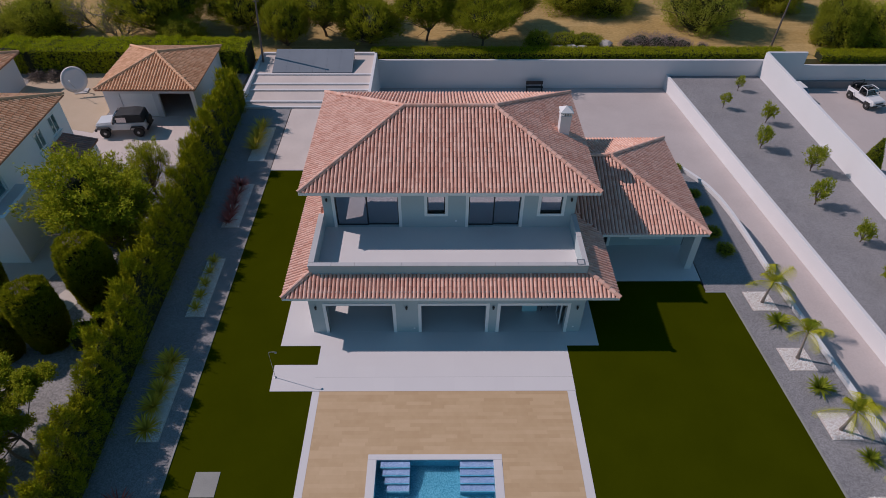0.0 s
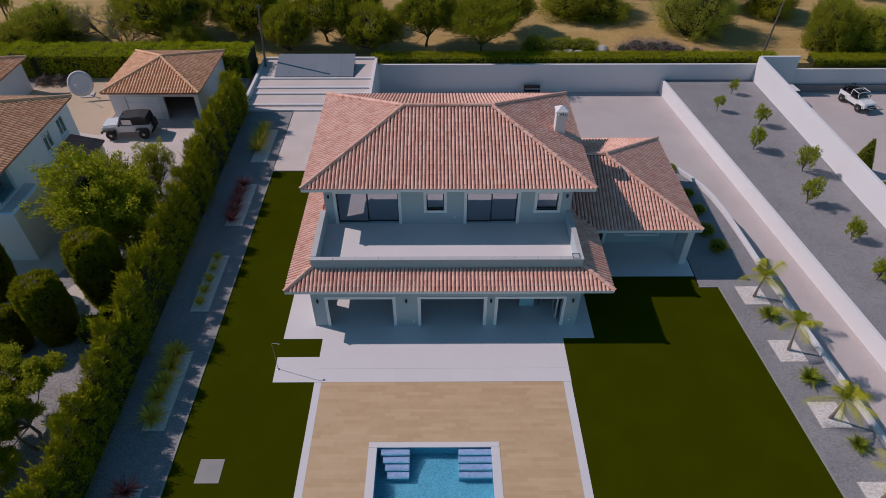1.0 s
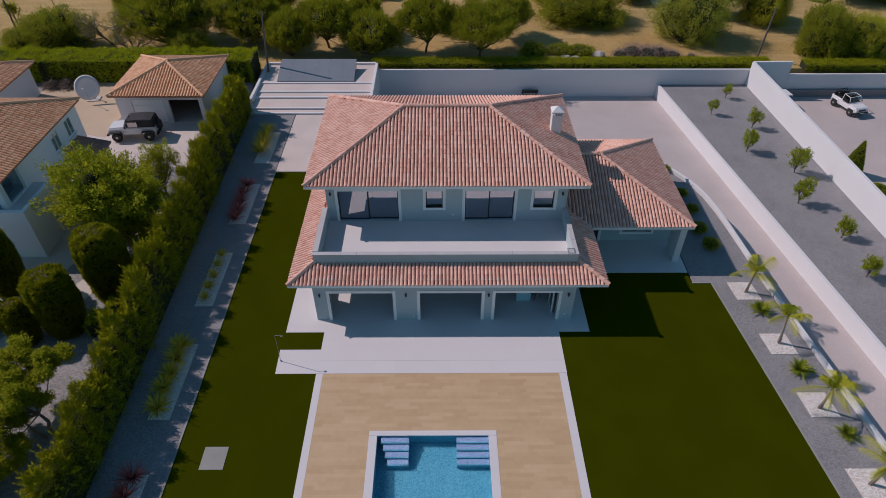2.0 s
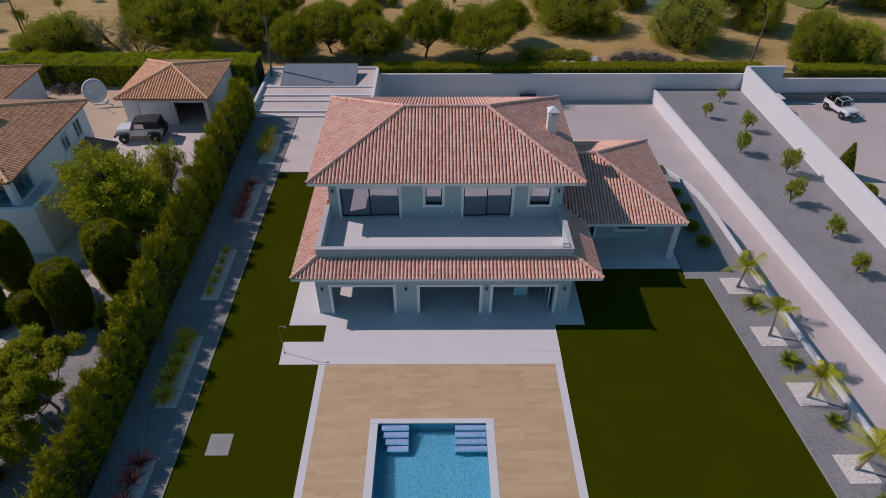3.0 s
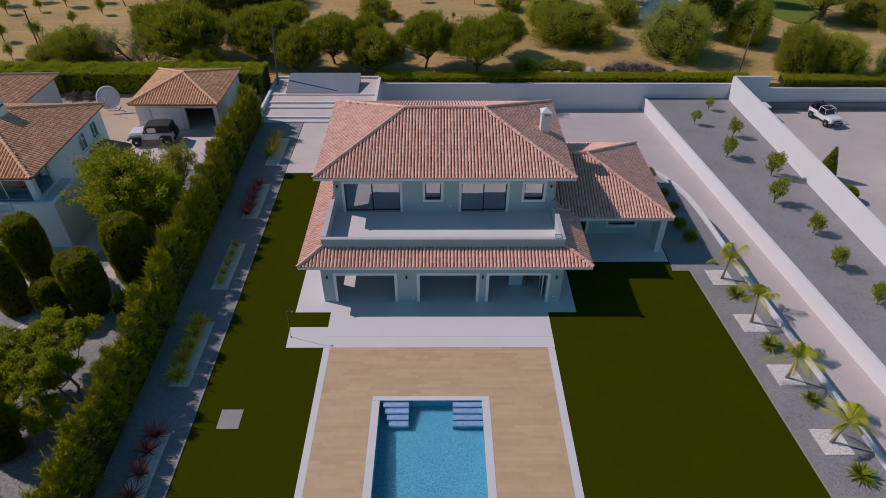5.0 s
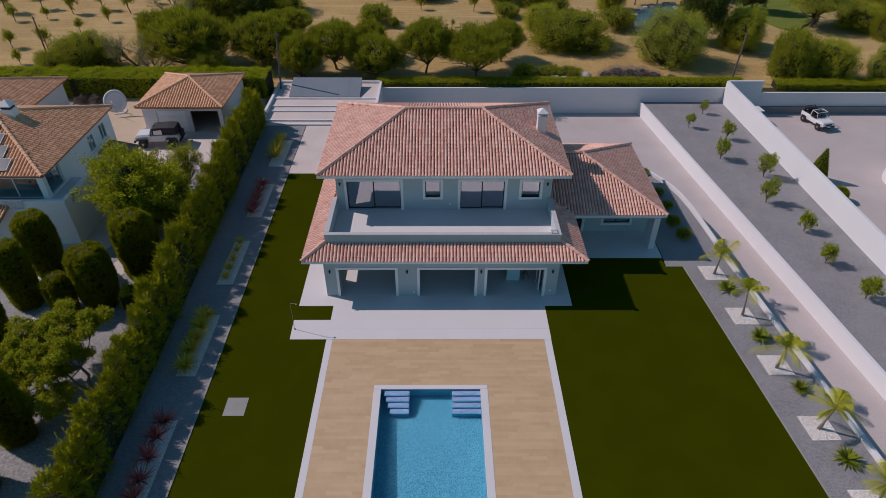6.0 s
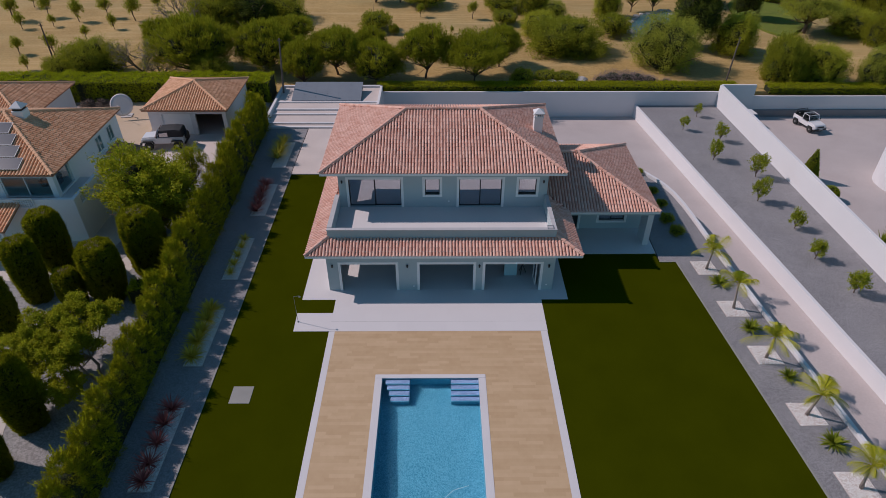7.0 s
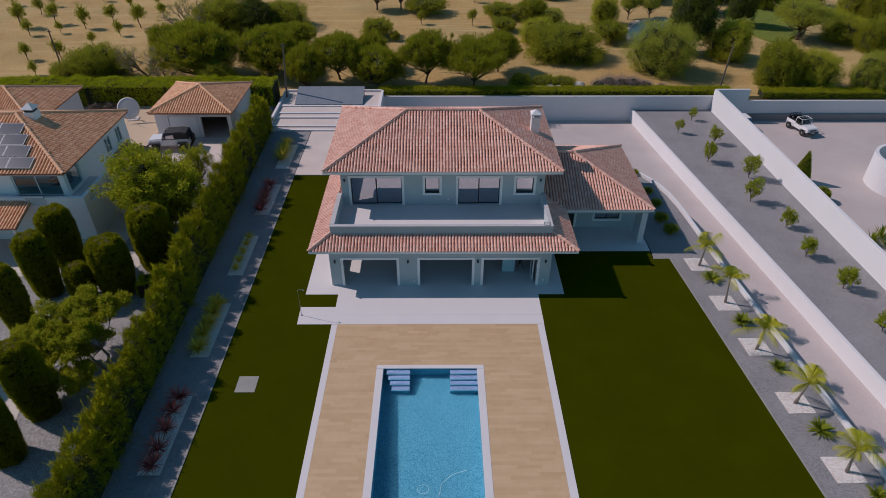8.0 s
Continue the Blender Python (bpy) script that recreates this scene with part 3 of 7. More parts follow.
def slope_tiles(a, ex, inward, z0, pitch, length, dmax, lo, hi, s, row, out):
    """Poses of the tiles on one slope: a is the eave's start, ex the way along it, inward the way up in plan."""
    run = 1 / math.sqrt(1 + pitch * pitch)
    ex3 = Vector((*ex, 0))
    up = Vector((inward[0], inward[1], pitch)).normalized()
    nrm = ex3.cross(up)
    if nrm.z < 0:
        ex3, nrm = -ex3, -nrm
    rows = int(dmax / (row * run)) + 1
    ulo = min(lo(0), lo(dmax))
    uhi = max(hi(0), hi(dmax))
    cols = int((uhi - ulo) / s)
    pad = (uhi - ulo - cols * s) / 2
    slip = [random.uniform(0.0, 0.22) for i in range(cols + 1)]
    for i in range(cols + 1):
        u = ulo + pad + i * s
        for j in range(rows):
            d = (j - slip[i]) * row * run if j else 0.0
            if d + row * run * 0.45 > dmax or not lo(d + 0.1) - 0.03 <= u <= hi(d + 0.1) + 0.03:
                continue
            p = Vector((a[0] + ex[0] * u + inward[0] * d, a[1] + ex[1] * u + inward[1] * d, z0 + d * pitch))
            wob = random.uniform(-0.012, 0.012)
            m = Matrix((ex3, up + ex3 * wob, nrm)).transposed().to_4x4()
            m.translation = p + ex3 * random.uniform(-0.006, 0.006) + nrm * random.uniform(0, 0.008)
            out.append(m)


def cap_tiles(p, q, r, out, step=0.36):
    """Poses of the half-round tiles along a hip or ridge, from its low end to its high end."""
    p, q = Vector(p), Vector(q)
    up = (q - p).normalized()
    ex3 = up.cross(Vector((0, 0, 1))).normalized()
    nrm = ex3.cross(up)
    n = int((q - p).length / step)
    for k in range(n + 1):
        m = Matrix((ex3, up, nrm)).transposed().to_4x4()
        m.translation = p + up * min(k * step, (q - p).length - 0.2) + nrm * (0.05 + random.uniform(0, 0.01))
        out.append(m)


def lay(poses, caps, parent, s, row, mat_o, mat_i, singles=300, key=None, cap_r=0.13):
    """Lays tiles on the roof part: the nearest as pieces, the rest joined."""
    tv, tf = tile_geo(row, s * 0.415)
    tile = Geo().add(tv, tf).mesh("roof_tile", weld=False)
    tile.materials.append(mat_o)
    poses = sorted(poses, key=key) if key else poses
    for m in poses[:singles]:
        ob = new("roof_tile", tile)
        ob.parent = parent
        ob.matrix_basis = m
    rest = Geo()
    arr = np.array([(*v, 1.0) for v in tv])
    for m in poses[singles:]:
        rest.add([tuple(p) for p in (arr @ np.array(m).T)[:, :3].tolist()], tf)
    if rest.v:
        part("roof_tiles", rest, mat_i, parent, weld=False, kind="stuff")
    if caps:
        cv, cf = tile_geo(0.36, cap_r)
        cap = Geo().add(cv, cf).mesh("ridge_tile", weld=False)
        cap.materials.append(mat_o)
        for m in caps:
            ob = new("ridge_tile", cap)
            ob.parent = parent
            ob.matrix_basis = m


def hip_roof(owner, x0, x1, y0, y1, z0, pitch, s, row, mat_o, mat_i, mat_d, singles=300):
    """A four-sided hip roof on a rectangle; its ridge runs the long way."""
    lx, ly = x1 - x0, y1 - y0
    h = min(lx, ly) / 2
    zr = z0 + h * pitch
    if lx >= ly:
        r0, r1 = (x0 + h, (y0 + y1) / 2, zr), (x1 - h, (y0 + y1) / 2, zr)
    else:
        r0, r1 = ((x0 + x1) / 2, y0 + h, zr), ((x0 + x1) / 2, y1 - h, zr)
    c = [(x0, y0), (x1, y0), (x1, y1), (x0, y1)]
    g = Geo()
    v = [(x, y, z0 - 0.10) for x, y in c] + [(x, y, z0 - 0.035) for x, y in c] + [(r0[0], r0[1], zr - 0.035), (r1[0], r1[1], zr - 0.035)]
    sides = [(0, 1, 5, 4), (1, 2, 6, 5), (2, 3, 7, 6), (3, 0, 4, 7), (3, 2, 1, 0)]
    tops = [(4, 5, 9, 8), (5, 6, 9), (6, 7, 8, 9), (7, 4, 8)] if lx >= ly else [(4, 5, 8), (5, 6, 9, 8), (6, 7, 9), (7, 4, 8, 9)]
    if abs(lx - ly) < 0.05:
        v = v[:9]
        tops = [(4, 5, 8), (5, 6, 8), (6, 7, 8), (7, 4, 8)]
    g.add(v, sides + tops)
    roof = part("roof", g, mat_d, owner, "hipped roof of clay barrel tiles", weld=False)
    poses, caps = [], []
    for a, ex, inw, ln in ((c[0], (1, 0), (0, 1), lx), (c[1], (0, 1), (-1, 0), ly), (c[2], (-1, 0), (0, -1), lx), (c[3], (0, -1), (1, 0), ly)):
        slope_tiles(a, ex, inw, z0, pitch, ln, h, lambda d: d, lambda d, ln=ln: ln - d, s, row, poses)
    ends = (r0, r1, r1, r0) if lx >= ly else (r0, r0, r1, r1)
    for k in range(4):
        cap_tiles((*c[k], z0), ends[k], 0.13, caps)
    if Vector(r0) != Vector(r1):
        cap_tiles(r0, r1, 0.13, caps)
    lay(poses, caps, roof, s, row, mat_o, mat_i, singles, key=lambda m: (m.translation.y > y0 + h * 0.98, m.translation.z))
    return roof


# ---- the villa ----
villa = thing("villa", "two-storey grey villa with white window surrounds and clay tile roofs", "house")
S_, R_ = 0.206, 0.33
UX0, UX1, UY0, UY1, UZ = -1.44, 14.5, 8.18, 19.0, 6.12
hip_roof(villa, UX0, UX1, UY0, UY1, UZ, 0.378, S_, R_, TERRA_O, TERRA_I, TERRA_D, 300)
part("eaves_board", Geo().box(UX0 - 0.022, UY0 - 0.022, UZ - 0.17, UX1 + 0.022, UY0 + 0.25, UZ + 0.005).box(UX0 - 0.022, UY1 - 0.25, UZ - 0.17, UX1 + 0.022, UY1 + 0.022, UZ + 0.005).box(UX0 - 0.022, UY0 + 0.25, UZ - 0.17, UX0 + 0.25, UY1 - 0.25, UZ + 0.005).box(UX1 - 0.25, UY0 + 0.25, UZ - 0.17, UX1 + 0.022, UY1 - 0.25, UZ + 0.005), TRIM_WHITE, villa, "white boarded eaves")

# skirt roof round the ground floor
EX0, EX1, EY, EZ, SP = -2.0, 15.09, 3.6, 2.93, 0.44
g = Geo()
inner, zi = [(-0.7, 4.82), (13.54, 4.82)], EZ + 1.22 * SP
YN, YV = 18.9, 8.49
v = [(EX0, YN, EZ - 0.1), (EX0, EY, EZ - 0.1), (EX1, EY, EZ - 0.1), (EX1, YV, EZ - 0.1), (13.54, YV + 1.55, EZ - 0.1), (13.54, 4.82, EZ - 0.1), (-0.7, 4.82, EZ - 0.1), (-0.7, YN, EZ - 0.1)]
w = [(EX0, YN, EZ - 0.035), (EX0, EY, EZ - 0.035), (EX1, EY, EZ - 0.035), (EX1, YV, EZ - 0.035), (13.54, YV + 1.55, zi + 0.06), (13.54, 4.82, zi + 0.06), (-0.7, 4.82, zi - 0.04), (-0.7, YN, zi - 0.04)]
g.add(v + w, [(0, 1, 9, 8), (1, 2, 10, 9), (2, 3, 11, 10), (3, 4, 12, 11), (7, 0, 8, 15), (8, 9, 14, 15), (9, 10, 13, 14), (10, 11, 12, 13), (1, 0, 7, 6), (2, 1, 6, 5), (3, 2, 5, 4), (4, 5, 13, 12), (5, 6, 14, 13), (6, 7, 15, 14)])
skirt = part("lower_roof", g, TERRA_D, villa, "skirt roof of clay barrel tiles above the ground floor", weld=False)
poses, caps = [], []
slope_tiles((EX0, EY), (1, 0), (0, 1), EZ, SP, EX1 - EX0, 1.2, lambda d: d, lambda d: EX1 - EX0 - d, S_, R_, poses)
slope_tiles((EX0, YN), (0, -1), (1, 0), EZ, SP, YN - EY, 1.28, lambda d: 0, lambda d: YN - EY - d, S_, R_, poses)
slope_tiles((EX1, EY), (0, 1), (-1, 0), EZ, SP, YV - EY, 1.5, lambda d: d, lambda d: YV - EY + d * 0.9, S_, R_, poses)
cap_tiles((EX0, EY, EZ), (-0.75, 4.8, zi), 0.12, caps)
cap_tiles((EX1, EY, EZ), (13.7, 4.85, zi), 0.12, caps)
lay(poses, caps, skirt, S_, R_, TERRA_O, TERRA_I, 300, key=lambda m: m.translation.y)
part("eaves_board", Geo().box(EX0 - 0.022, EY - 0.022, EZ - 0.16, EX1 + 0.022, 3.84, EZ + 0.005).box(EX0 - 0.022, 3.84, EZ - 0.16, EX0 + 0.2, YN, EZ + 0.005).box(EX1 - 0.2, 3.84, EZ - 0.16, EX1 + 0.022, YV, EZ + 0.005), TRIM_WHITE, villa, "white boarded eaves")

# porch roof on the east side
GX1, GY0, GY1, GZ, GP = 21.25, 8.49, 18.5, 2.94, 0.385
h = (GY1 - GY0) / 2
ax, ay, az = GX1 - h, (GY0 + GY1) / 2, GZ + h * GP
g = Geo()
v = [(13.5, GY0 + 1.55, GZ - 0.1), (EX1, GY0, GZ - 0.1), (GX1, GY0, GZ - 0.1), (GX1, GY1, GZ - 0.1), (13.5, GY1, GZ - 0.1)]
w = [(13.5, GY0 + 1.55, GZ + 1.5 * GP - 0.04), (EX1, GY0, GZ - 0.035), (GX1, GY0, GZ - 0.035), (GX1, GY1, GZ - 0.035), (13.5, GY1, GZ - 0.035), (ax, ay, az - 0.035), (13.5, ay, az - 0.035)]
g.add(v + w, [(4, 3, 2, 1, 0), (1, 2, 7, 6), (2, 3, 8, 7), (3, 4, 9, 8), (0, 1, 6, 5), (5, 6, 7, 10, 11), (7, 8, 10), (8, 9, 11, 10), (4, 0, 5, 11, 9)])
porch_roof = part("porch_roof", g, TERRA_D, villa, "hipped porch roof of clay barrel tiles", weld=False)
poses, caps = [], []
slope_tiles((EX1, GY0), (1, 0), (0, 1), GZ, GP, GX1 - EX1, h, lambda d: -min(d, 1.55), lambda d: GX1 - EX1 - d, S_, R_, poses)
slope_tiles((GX1, GY0), (0, 1), (-1, 0), GZ, GP, 2 * h, h, lambda d: d, lambda d: 2 * h - d, S_, R_, poses)
slope_tiles((GX1, GY1), (-1, 0), (0, -1), GZ, GP, GX1 - 13.5, h, lambda d: d, lambda d: GX1 - 13.5, S_, R_, poses)
cap_tiles((GX1, GY0, GZ), (ax, ay, az), 0.13, caps)
cap_tiles((GX1, GY1, GZ), (ax, ay, az), 0.13, caps)
cap_tiles((13.6, ay, az), (ax, ay, az), 0.13, caps)
lay(poses, caps, porch_roof, S_, R_, TERRA_O, TERRA_I, 300, key=lambda m: (m.translation.y > ay, m.translation.z))
part("eaves_board", Geo().box(EX1 + 0.02, GY0 - 0.022, GZ - 0.16, GX1 + 0.022, GY0 + 0.2, GZ + 0.005).box(GX1 - 0.2, GY0 + 0.2, GZ - 0.16, GX1 + 0.022, GY1, GZ + 0.005), TRIM_WHITE, villa, "white boarded eaves")

# walls
LX0, LX1, LY, CEIL = -0.8, 13.5, 3.85, 2.76
GROUND_OPEN = [(-0.1, 3.68), (4.84, 8.56), (8.97, 12.78)]
F = 0.17
holes = [(a + F, 0.0, b - F, 2.29 - F) for a, b in GROUND_OPEN]
part("wall", Geo().wall("x", LX0, LX1, 0.0, CEIL, LY, LY + 0.3, holes), RENDER_GREY, villa, "grey rendered front wall")
part("wall", Geo().wall("y", LY + 0.3, 18.5, -3.4, CEIL, LX0, LX0 + 0.25, [(5.6, 0.7, 7.2, 2.25)]), RENDER_GREY, villa, "grey rendered side wall")
part("wall", Geo().wall("y", LY + 0.3, 18.5, -3.4, CEIL, LX1 - 0.25, LX1), RENDER_GREY, villa, "grey rendered side wall")
part("wall", Geo().wall("x", LX0, LX1, -3.4, CEIL, 18.5, 18.75), RENDER_GREY, villa, "grey rendered back wall")
part("inner_wall", Geo().wall("x", LX0 + 0.25, LX1 - 0.25, 0.0, CEIL, 8.6, 8.75), DARK_ROOM, villa, "plain painted room wall")
part("room_floor", Geo().box(LX0 + 0.25, LY + 0.003, -0.2, LX1 - 0.25, 8.6, 0.032), SLAB, villa, "pale tiled room floor")
part("floor_slab", Geo().box(LX0 + 0.02, LY + 0.02, CEIL, LX1 - 0.02, 18.5, 3.08), RENDER_GREY, villa, "upper floor slab")
UHX0, UHX1, UHY = -0.46, 13.5, 8.98
UP = [("sliding_door", 0.04, 3.86, 3.1, 5.42), ("window", 5.13, 6.45, 3.9, 5.42), ("sliding_door", 7.42, 10.62, 3.1, 5.42), ("window", 11.4, 12.92, 3.9, 5.42)]
holes = [(a + F, b_ + (F if k == "window" else 0.02), b - F, t - F) for k, a, b, b_, t in UP]
part("wall", Geo().wall("x", UHX0, UHX1, 3.08, 6.1, UHY, UHY + 0.28, holes), RENDER_GREY, villa, "grey rendered upper front wall")
part("wall", Geo().wall("y", UHY + 0.28, 18.2, 3.08, 6.1, UHX0, UHX0 + 0.25), RENDER_GREY, villa, "grey rendered upper side wall")
part("wall", Geo().wall("y", UHY + 0.28, 18.2, 3.08, 6.1, UHX1 - 0.25, UHX1), RENDER_GREY, villa, "grey rendered upper side wall")
part("wall", Geo().wall("x", UHX0, UHX1, 3.08, 6.1, 18.2, 18.45), RENDER_GREY, villa, "grey rendered upper back wall")
part("inner_wall", Geo().wall("x", UHX0 + 0.25, UHX1 - 0.25, 3.08, 6.0, 12.6, 12.75), DARK_ROOM, villa, "plain painted room wall")
part("room_floor", Geo().box(UHX0 + 0.25, UHY + 0.28, 3.08, UHX1 - 0.25, 12.6, 3.1), SLAB, villa, "pale tiled room floor")
part("room_ceiling", Geo().box(UHX0 + 0.25, UHY + 0.28, 5.9, UHX1 - 0.25, 12.6, 5.95), WHITE, villa, "white room ceiling")


def surround(geo, a, b, lo, hi, y, proud, sill):
    """A raised band round an opening in a wall that faces -y."""
    geo.box(a, y - proud, lo, a + F, y + 0.14, hi).box(b - F, y - proud, lo, b, y + 0.14, hi).box(a + F, y - proud, hi - F, b - F, y + 0.14, hi)
    if sill:
        geo.box(a + F, y - proud, lo, b - F, y + 0.14, lo + F)
    return geo


def pane_set(owner, a, b, lo, hi, y, leaves):
    """Dark frame with glass leaves standing in an opening."""
    w = (b - a) / leaves
    for k in range(leaves):
        yy = y + (0.05 * (k % 2))
        x0, x1 = a + k * w - (0.03 if k else 0), a + (k + 1) * w
        t = 0.055
        fr = Geo().box(x0, yy, lo, x0 + t, yy + 0.045, hi).box(x1 - t, yy, lo, x1, yy + 0.045, hi).box(x0 + t, yy, lo, x1 - t, yy + 0.045, lo + t * 1.3).box(x0 + t, yy, hi - t, x1 - t, yy + 0.045, hi)
        part("window_frame", fr, FRAME_DARK, owner, "anthracite metal frame")
        p = part("pane", Geo().box(x0 + t, yy + 0.015, lo + t * 1.3, x1 - t, yy + 0.03, hi - t), PANE, owner, "tinted glass pane")
        p.visible_shadow = False


for k, a, b, lo, hi in UP:
    o = part(k, surround(Geo(), a, b, lo, hi, UHY, 0.03, k == "window"), TRIM_WHITE, villa, "white raised surround with dark glazing", bevel=0.006)
    pane_set(o, a + F, b - F, lo + (F if k == "window" else 0.02), hi - F, UHY + 0.15, 2 if k != "window" else 1)
for a, b in GROUND_OPEN:
    part("opening_surround", surround(Geo(), a, b, 0.0, 2.29, LY, 0.03, False), TRIM_WHITE, villa, "white raised surround of an open doorway", bevel=0.006)
# side window of the room, a white glazing bar in it
part("side_window", Geo().box(LX0 + 0.08, 5.6, 0.7, LX0 + 0.16, 5.65, 2.25).box(LX0 + 0.08, 7.15, 0.7, LX0 + 0.16, 7.2, 2.25).box(LX0 + 0.08, 5.65, 0.7, LX0 + 0.16, 7.15, 0.75), FRAME_DARK, villa, "dark side window frame")
# glazed doors slid open behind the third doorway
sd = part("open_door", Geo().box(12.42, 4.35, 0.04, 12.5, 4.42, 2.1).box(12.42, 5.2, 0.04, 12.5, 5.27, 2.1).box(12.42, 4.42, 0.04, 12.5, 5.2, 0.12).box(12.42, 4.42, 2.02, 12.5, 5.2, 2.1), TRIM_WHITE, villa, "white door leaf standing open")
p = part("pane", Geo().box(12.45, 4.42, 0.12, 12.47, 5.2, 2.02), PANE, sd, "tinted glass pane")
p.visible_shadow = False

# balcony over the front rooms
BX0, BX1, BY, BZ = -0.72, 13.56, 4.8, 4.07
part("balcony_floor", Geo().box(BX0 + 0.22, BY + 0.22, 3.0, BX1 - 0.22, UHY, 3.1), SLAB, villa, "pale tiled balcony floor")
g = Geo()
g.box(BX0, BY, 2.76, BX1, BY + 0.22, BZ - 0.05).box(BX1 - 0.22, BY + 0.22, 2.76, BX1, UHY, BZ - 0.05)
part("parapet", g, RENDER_GREY, villa, "grey rendered balcony parapet", weld=False)
capn = 12
for k in range(capn):
    x0 = BX0 - 0.03 + (BX1 - BX0 + 0.06) * k / capn
    x1 = BX0 - 0.03 + (BX1 - BX0 + 0.06) * (k + 1) / capn
    part("coping_stone", Geo().box(x0 + 0.003, BY - 0.02, BZ - 0.05, x1 - 0.003, BY + 0.25, BZ), PARAPET, villa, "pale stone parapet coping", bevel=0.006)
for x0 in (BX1 - 0.25,):
    for k in range(4):
        y0 = BY + 0.253 + (UHY - BY - 0.27) * k / 4
        part("coping_stone", Geo().box(x0, y0, BZ - 0.05, x0 + 0.27, y0 + (UHY - BY - 0.27) / 4 - 0.006, BZ), PARAPET, villa, "pale stone parapet coping", bevel=0.006)

# side parapet closing the balcony on the west
WZ = 4.09
part("side_parapet", Geo().box(-0.72, BY + 0.253, 2.76, -0.47, UHY, WZ - 0.05), RENDER_GREY, villa, "grey rendered side parapet of the balcony")
part("coping_stone", Geo().box(-0.75, BY + 0.253, WZ - 0.05, -0.45, UHY, WZ), PARAPET, villa, "pale stone parapet coping", bevel=0.006)

# wall lamps
def wall_lamp(x, y, z):
    o = part("wall_lamp", Geo().box(x - 0.035, y - 0.03, z - 0.08, x + 0.035, y, z + 0.08), BLACK, villa, "black lantern bracket", bevel=0.008)
    part("lantern", Geo().lathe([(0.02, -0.12), (0.05, -0.11), (0.06, 0.02), (0.07, 0.04), (0.02, 0.10)], 8, (x, y - 0.10, z + 0.02)), BLACK, o, "black metal lantern")


for x in (-0.45, 4.25, 8.76, 13.12):
    wall_lamp(x, LY, 2.02)
for x in (-0.2, 13.2):
    wall_lamp(x, UHY, 5.1)
for x, z in ((4.62, 0.35), (13.1, 0.45)):
    part("socket_cover", Geo().box(x - 0.05, LY - 0.02, z - 0.05, x + 0.05, LY, z + 0.05), TRIM_WHITE, villa, "white weatherproof socket", bevel=0.004)
part("socket_cover", Geo().box(6.85, UHY - 0.02, 3.5, 6.95, UHY, 3.6), TRIM_WHITE, villa, "white weatherproof socket", bevel=0.004)

# chimney
ch = part("chimney", Geo().box(12.87, 13.04, 6.2, 13.47, 13.64, 7.76), WHITE, villa, "white rendered chimney with slotted head", bevel=0.012)
part("chimney_band", Geo().box(12.84, 13.01, 7.76, 13.50, 13.67, 7.84), WHITE, ch, bevel=0.01)
for k in range(5):
    x = 12.86 + 0.137 * k
    part("chimney_post", Geo().box(x, 13.03, 7.84, x + 0.07, 13.10, 8.03), WHITE, ch)
    part("chimney_post", Geo().box(x, 13.58, 7.84, x + 0.07, 13.65, 8.03), WHITE, ch)
part("flue", Geo().box(13.0, 13.16, 7.84, 13.35, 13.52, 8.01), BLACK, ch, "dark flue opening")
g = Geo().box(12.80, 12.96, 8.03, 13.54, 13.72, 8.09).add([(12.80, 12.96, 8.09), (13.54, 12.96, 8.09), (13.54, 13.72, 8.09), (12.80, 13.72, 8.09), (13.17, 13.34, 8.36)], [(0, 1, 4), (1, 2, 4), (2, 3, 4), (3, 0, 4)])
part("chimney_cap", g, WHITE, ch, "white pyramid chimney cap", weld=False)

# porch under the east roof
part("porch_floor", Geo().box(13.5, 7.7, -0.2, 21.3, 10.8, 0.035), SLAB, villa, "pale tiled porch floor")
PW = 10.8
part("porch_wall", Geo().wall("x", 13.5, 21.0, 0.0, 2.84, PW, PW + 0.25, [(17.85, 0.72, 19.7, 1.75), (15.45, 0.0, 16.35, 2.1)]), RENDER_GREY, villa, "grey rendered porch back wall")
part("porch_wall", Geo().wall("y", PW + 0.25, 18.4, -3.4, 2.84, 20.75, 21.0), RENDER_GREY, villa, "grey rendered porch side wall")
part("porch_wall", Geo().wall("x", 13.5, 21.0, -3.4, 2.84, 18.15, 18.4), RENDER_GREY, villa, "grey rendered porch rear wall")
part("porch_beam", Geo().box(13.5, 8.7, 2.55, 21.0, 9.0, 2.84), RENDER_GREY, villa, "grey rendered porch beam")
part("porch_beam", Geo().box(20.7, 9.0, 2.55, 21.0, PW, 2.84), RENDER_GREY, villa, "grey rendered porch beam")
part("porch_column", Geo().box(20.6, 8.7, 0.035, 21.0, 9.95, 2.55), WHITE, villa, "white rendered square porch column", bevel=0.01)
part("porch_ceiling", Geo().box(13.5, 9.0, 2.7, 20.7, PW, 2.74), WHITE, villa, "white porch ceiling")
o = part("window", surround(Geo(), 17.68, 19.87, 0.57, 1.9, PW, 0.03, True), TRIM_WHITE, villa, "white raised surround with dark glazing", bevel=0.006)
pane_set(o, 17.85, 19.7, 0.74, 1.73, PW + 0.1, 2)
o = part("porch_door", surround(Geo(), 15.3, 16.5, 0.035, 2.2, PW, 0.03, False), TRIM_WHITE, villa, "white raised surround with dark door", bevel=0.006)
part("door_leaf", Geo().box(15.47, PW + 0.1, 0.04, 16.33, PW + 0.15, 2.03), FRAME_DARK, o, "dark door leaf")


# ---- plants ----
def unit(a):
    return a / (np.linalg.norm(a, axis=1)[:, None] + 1e-9)


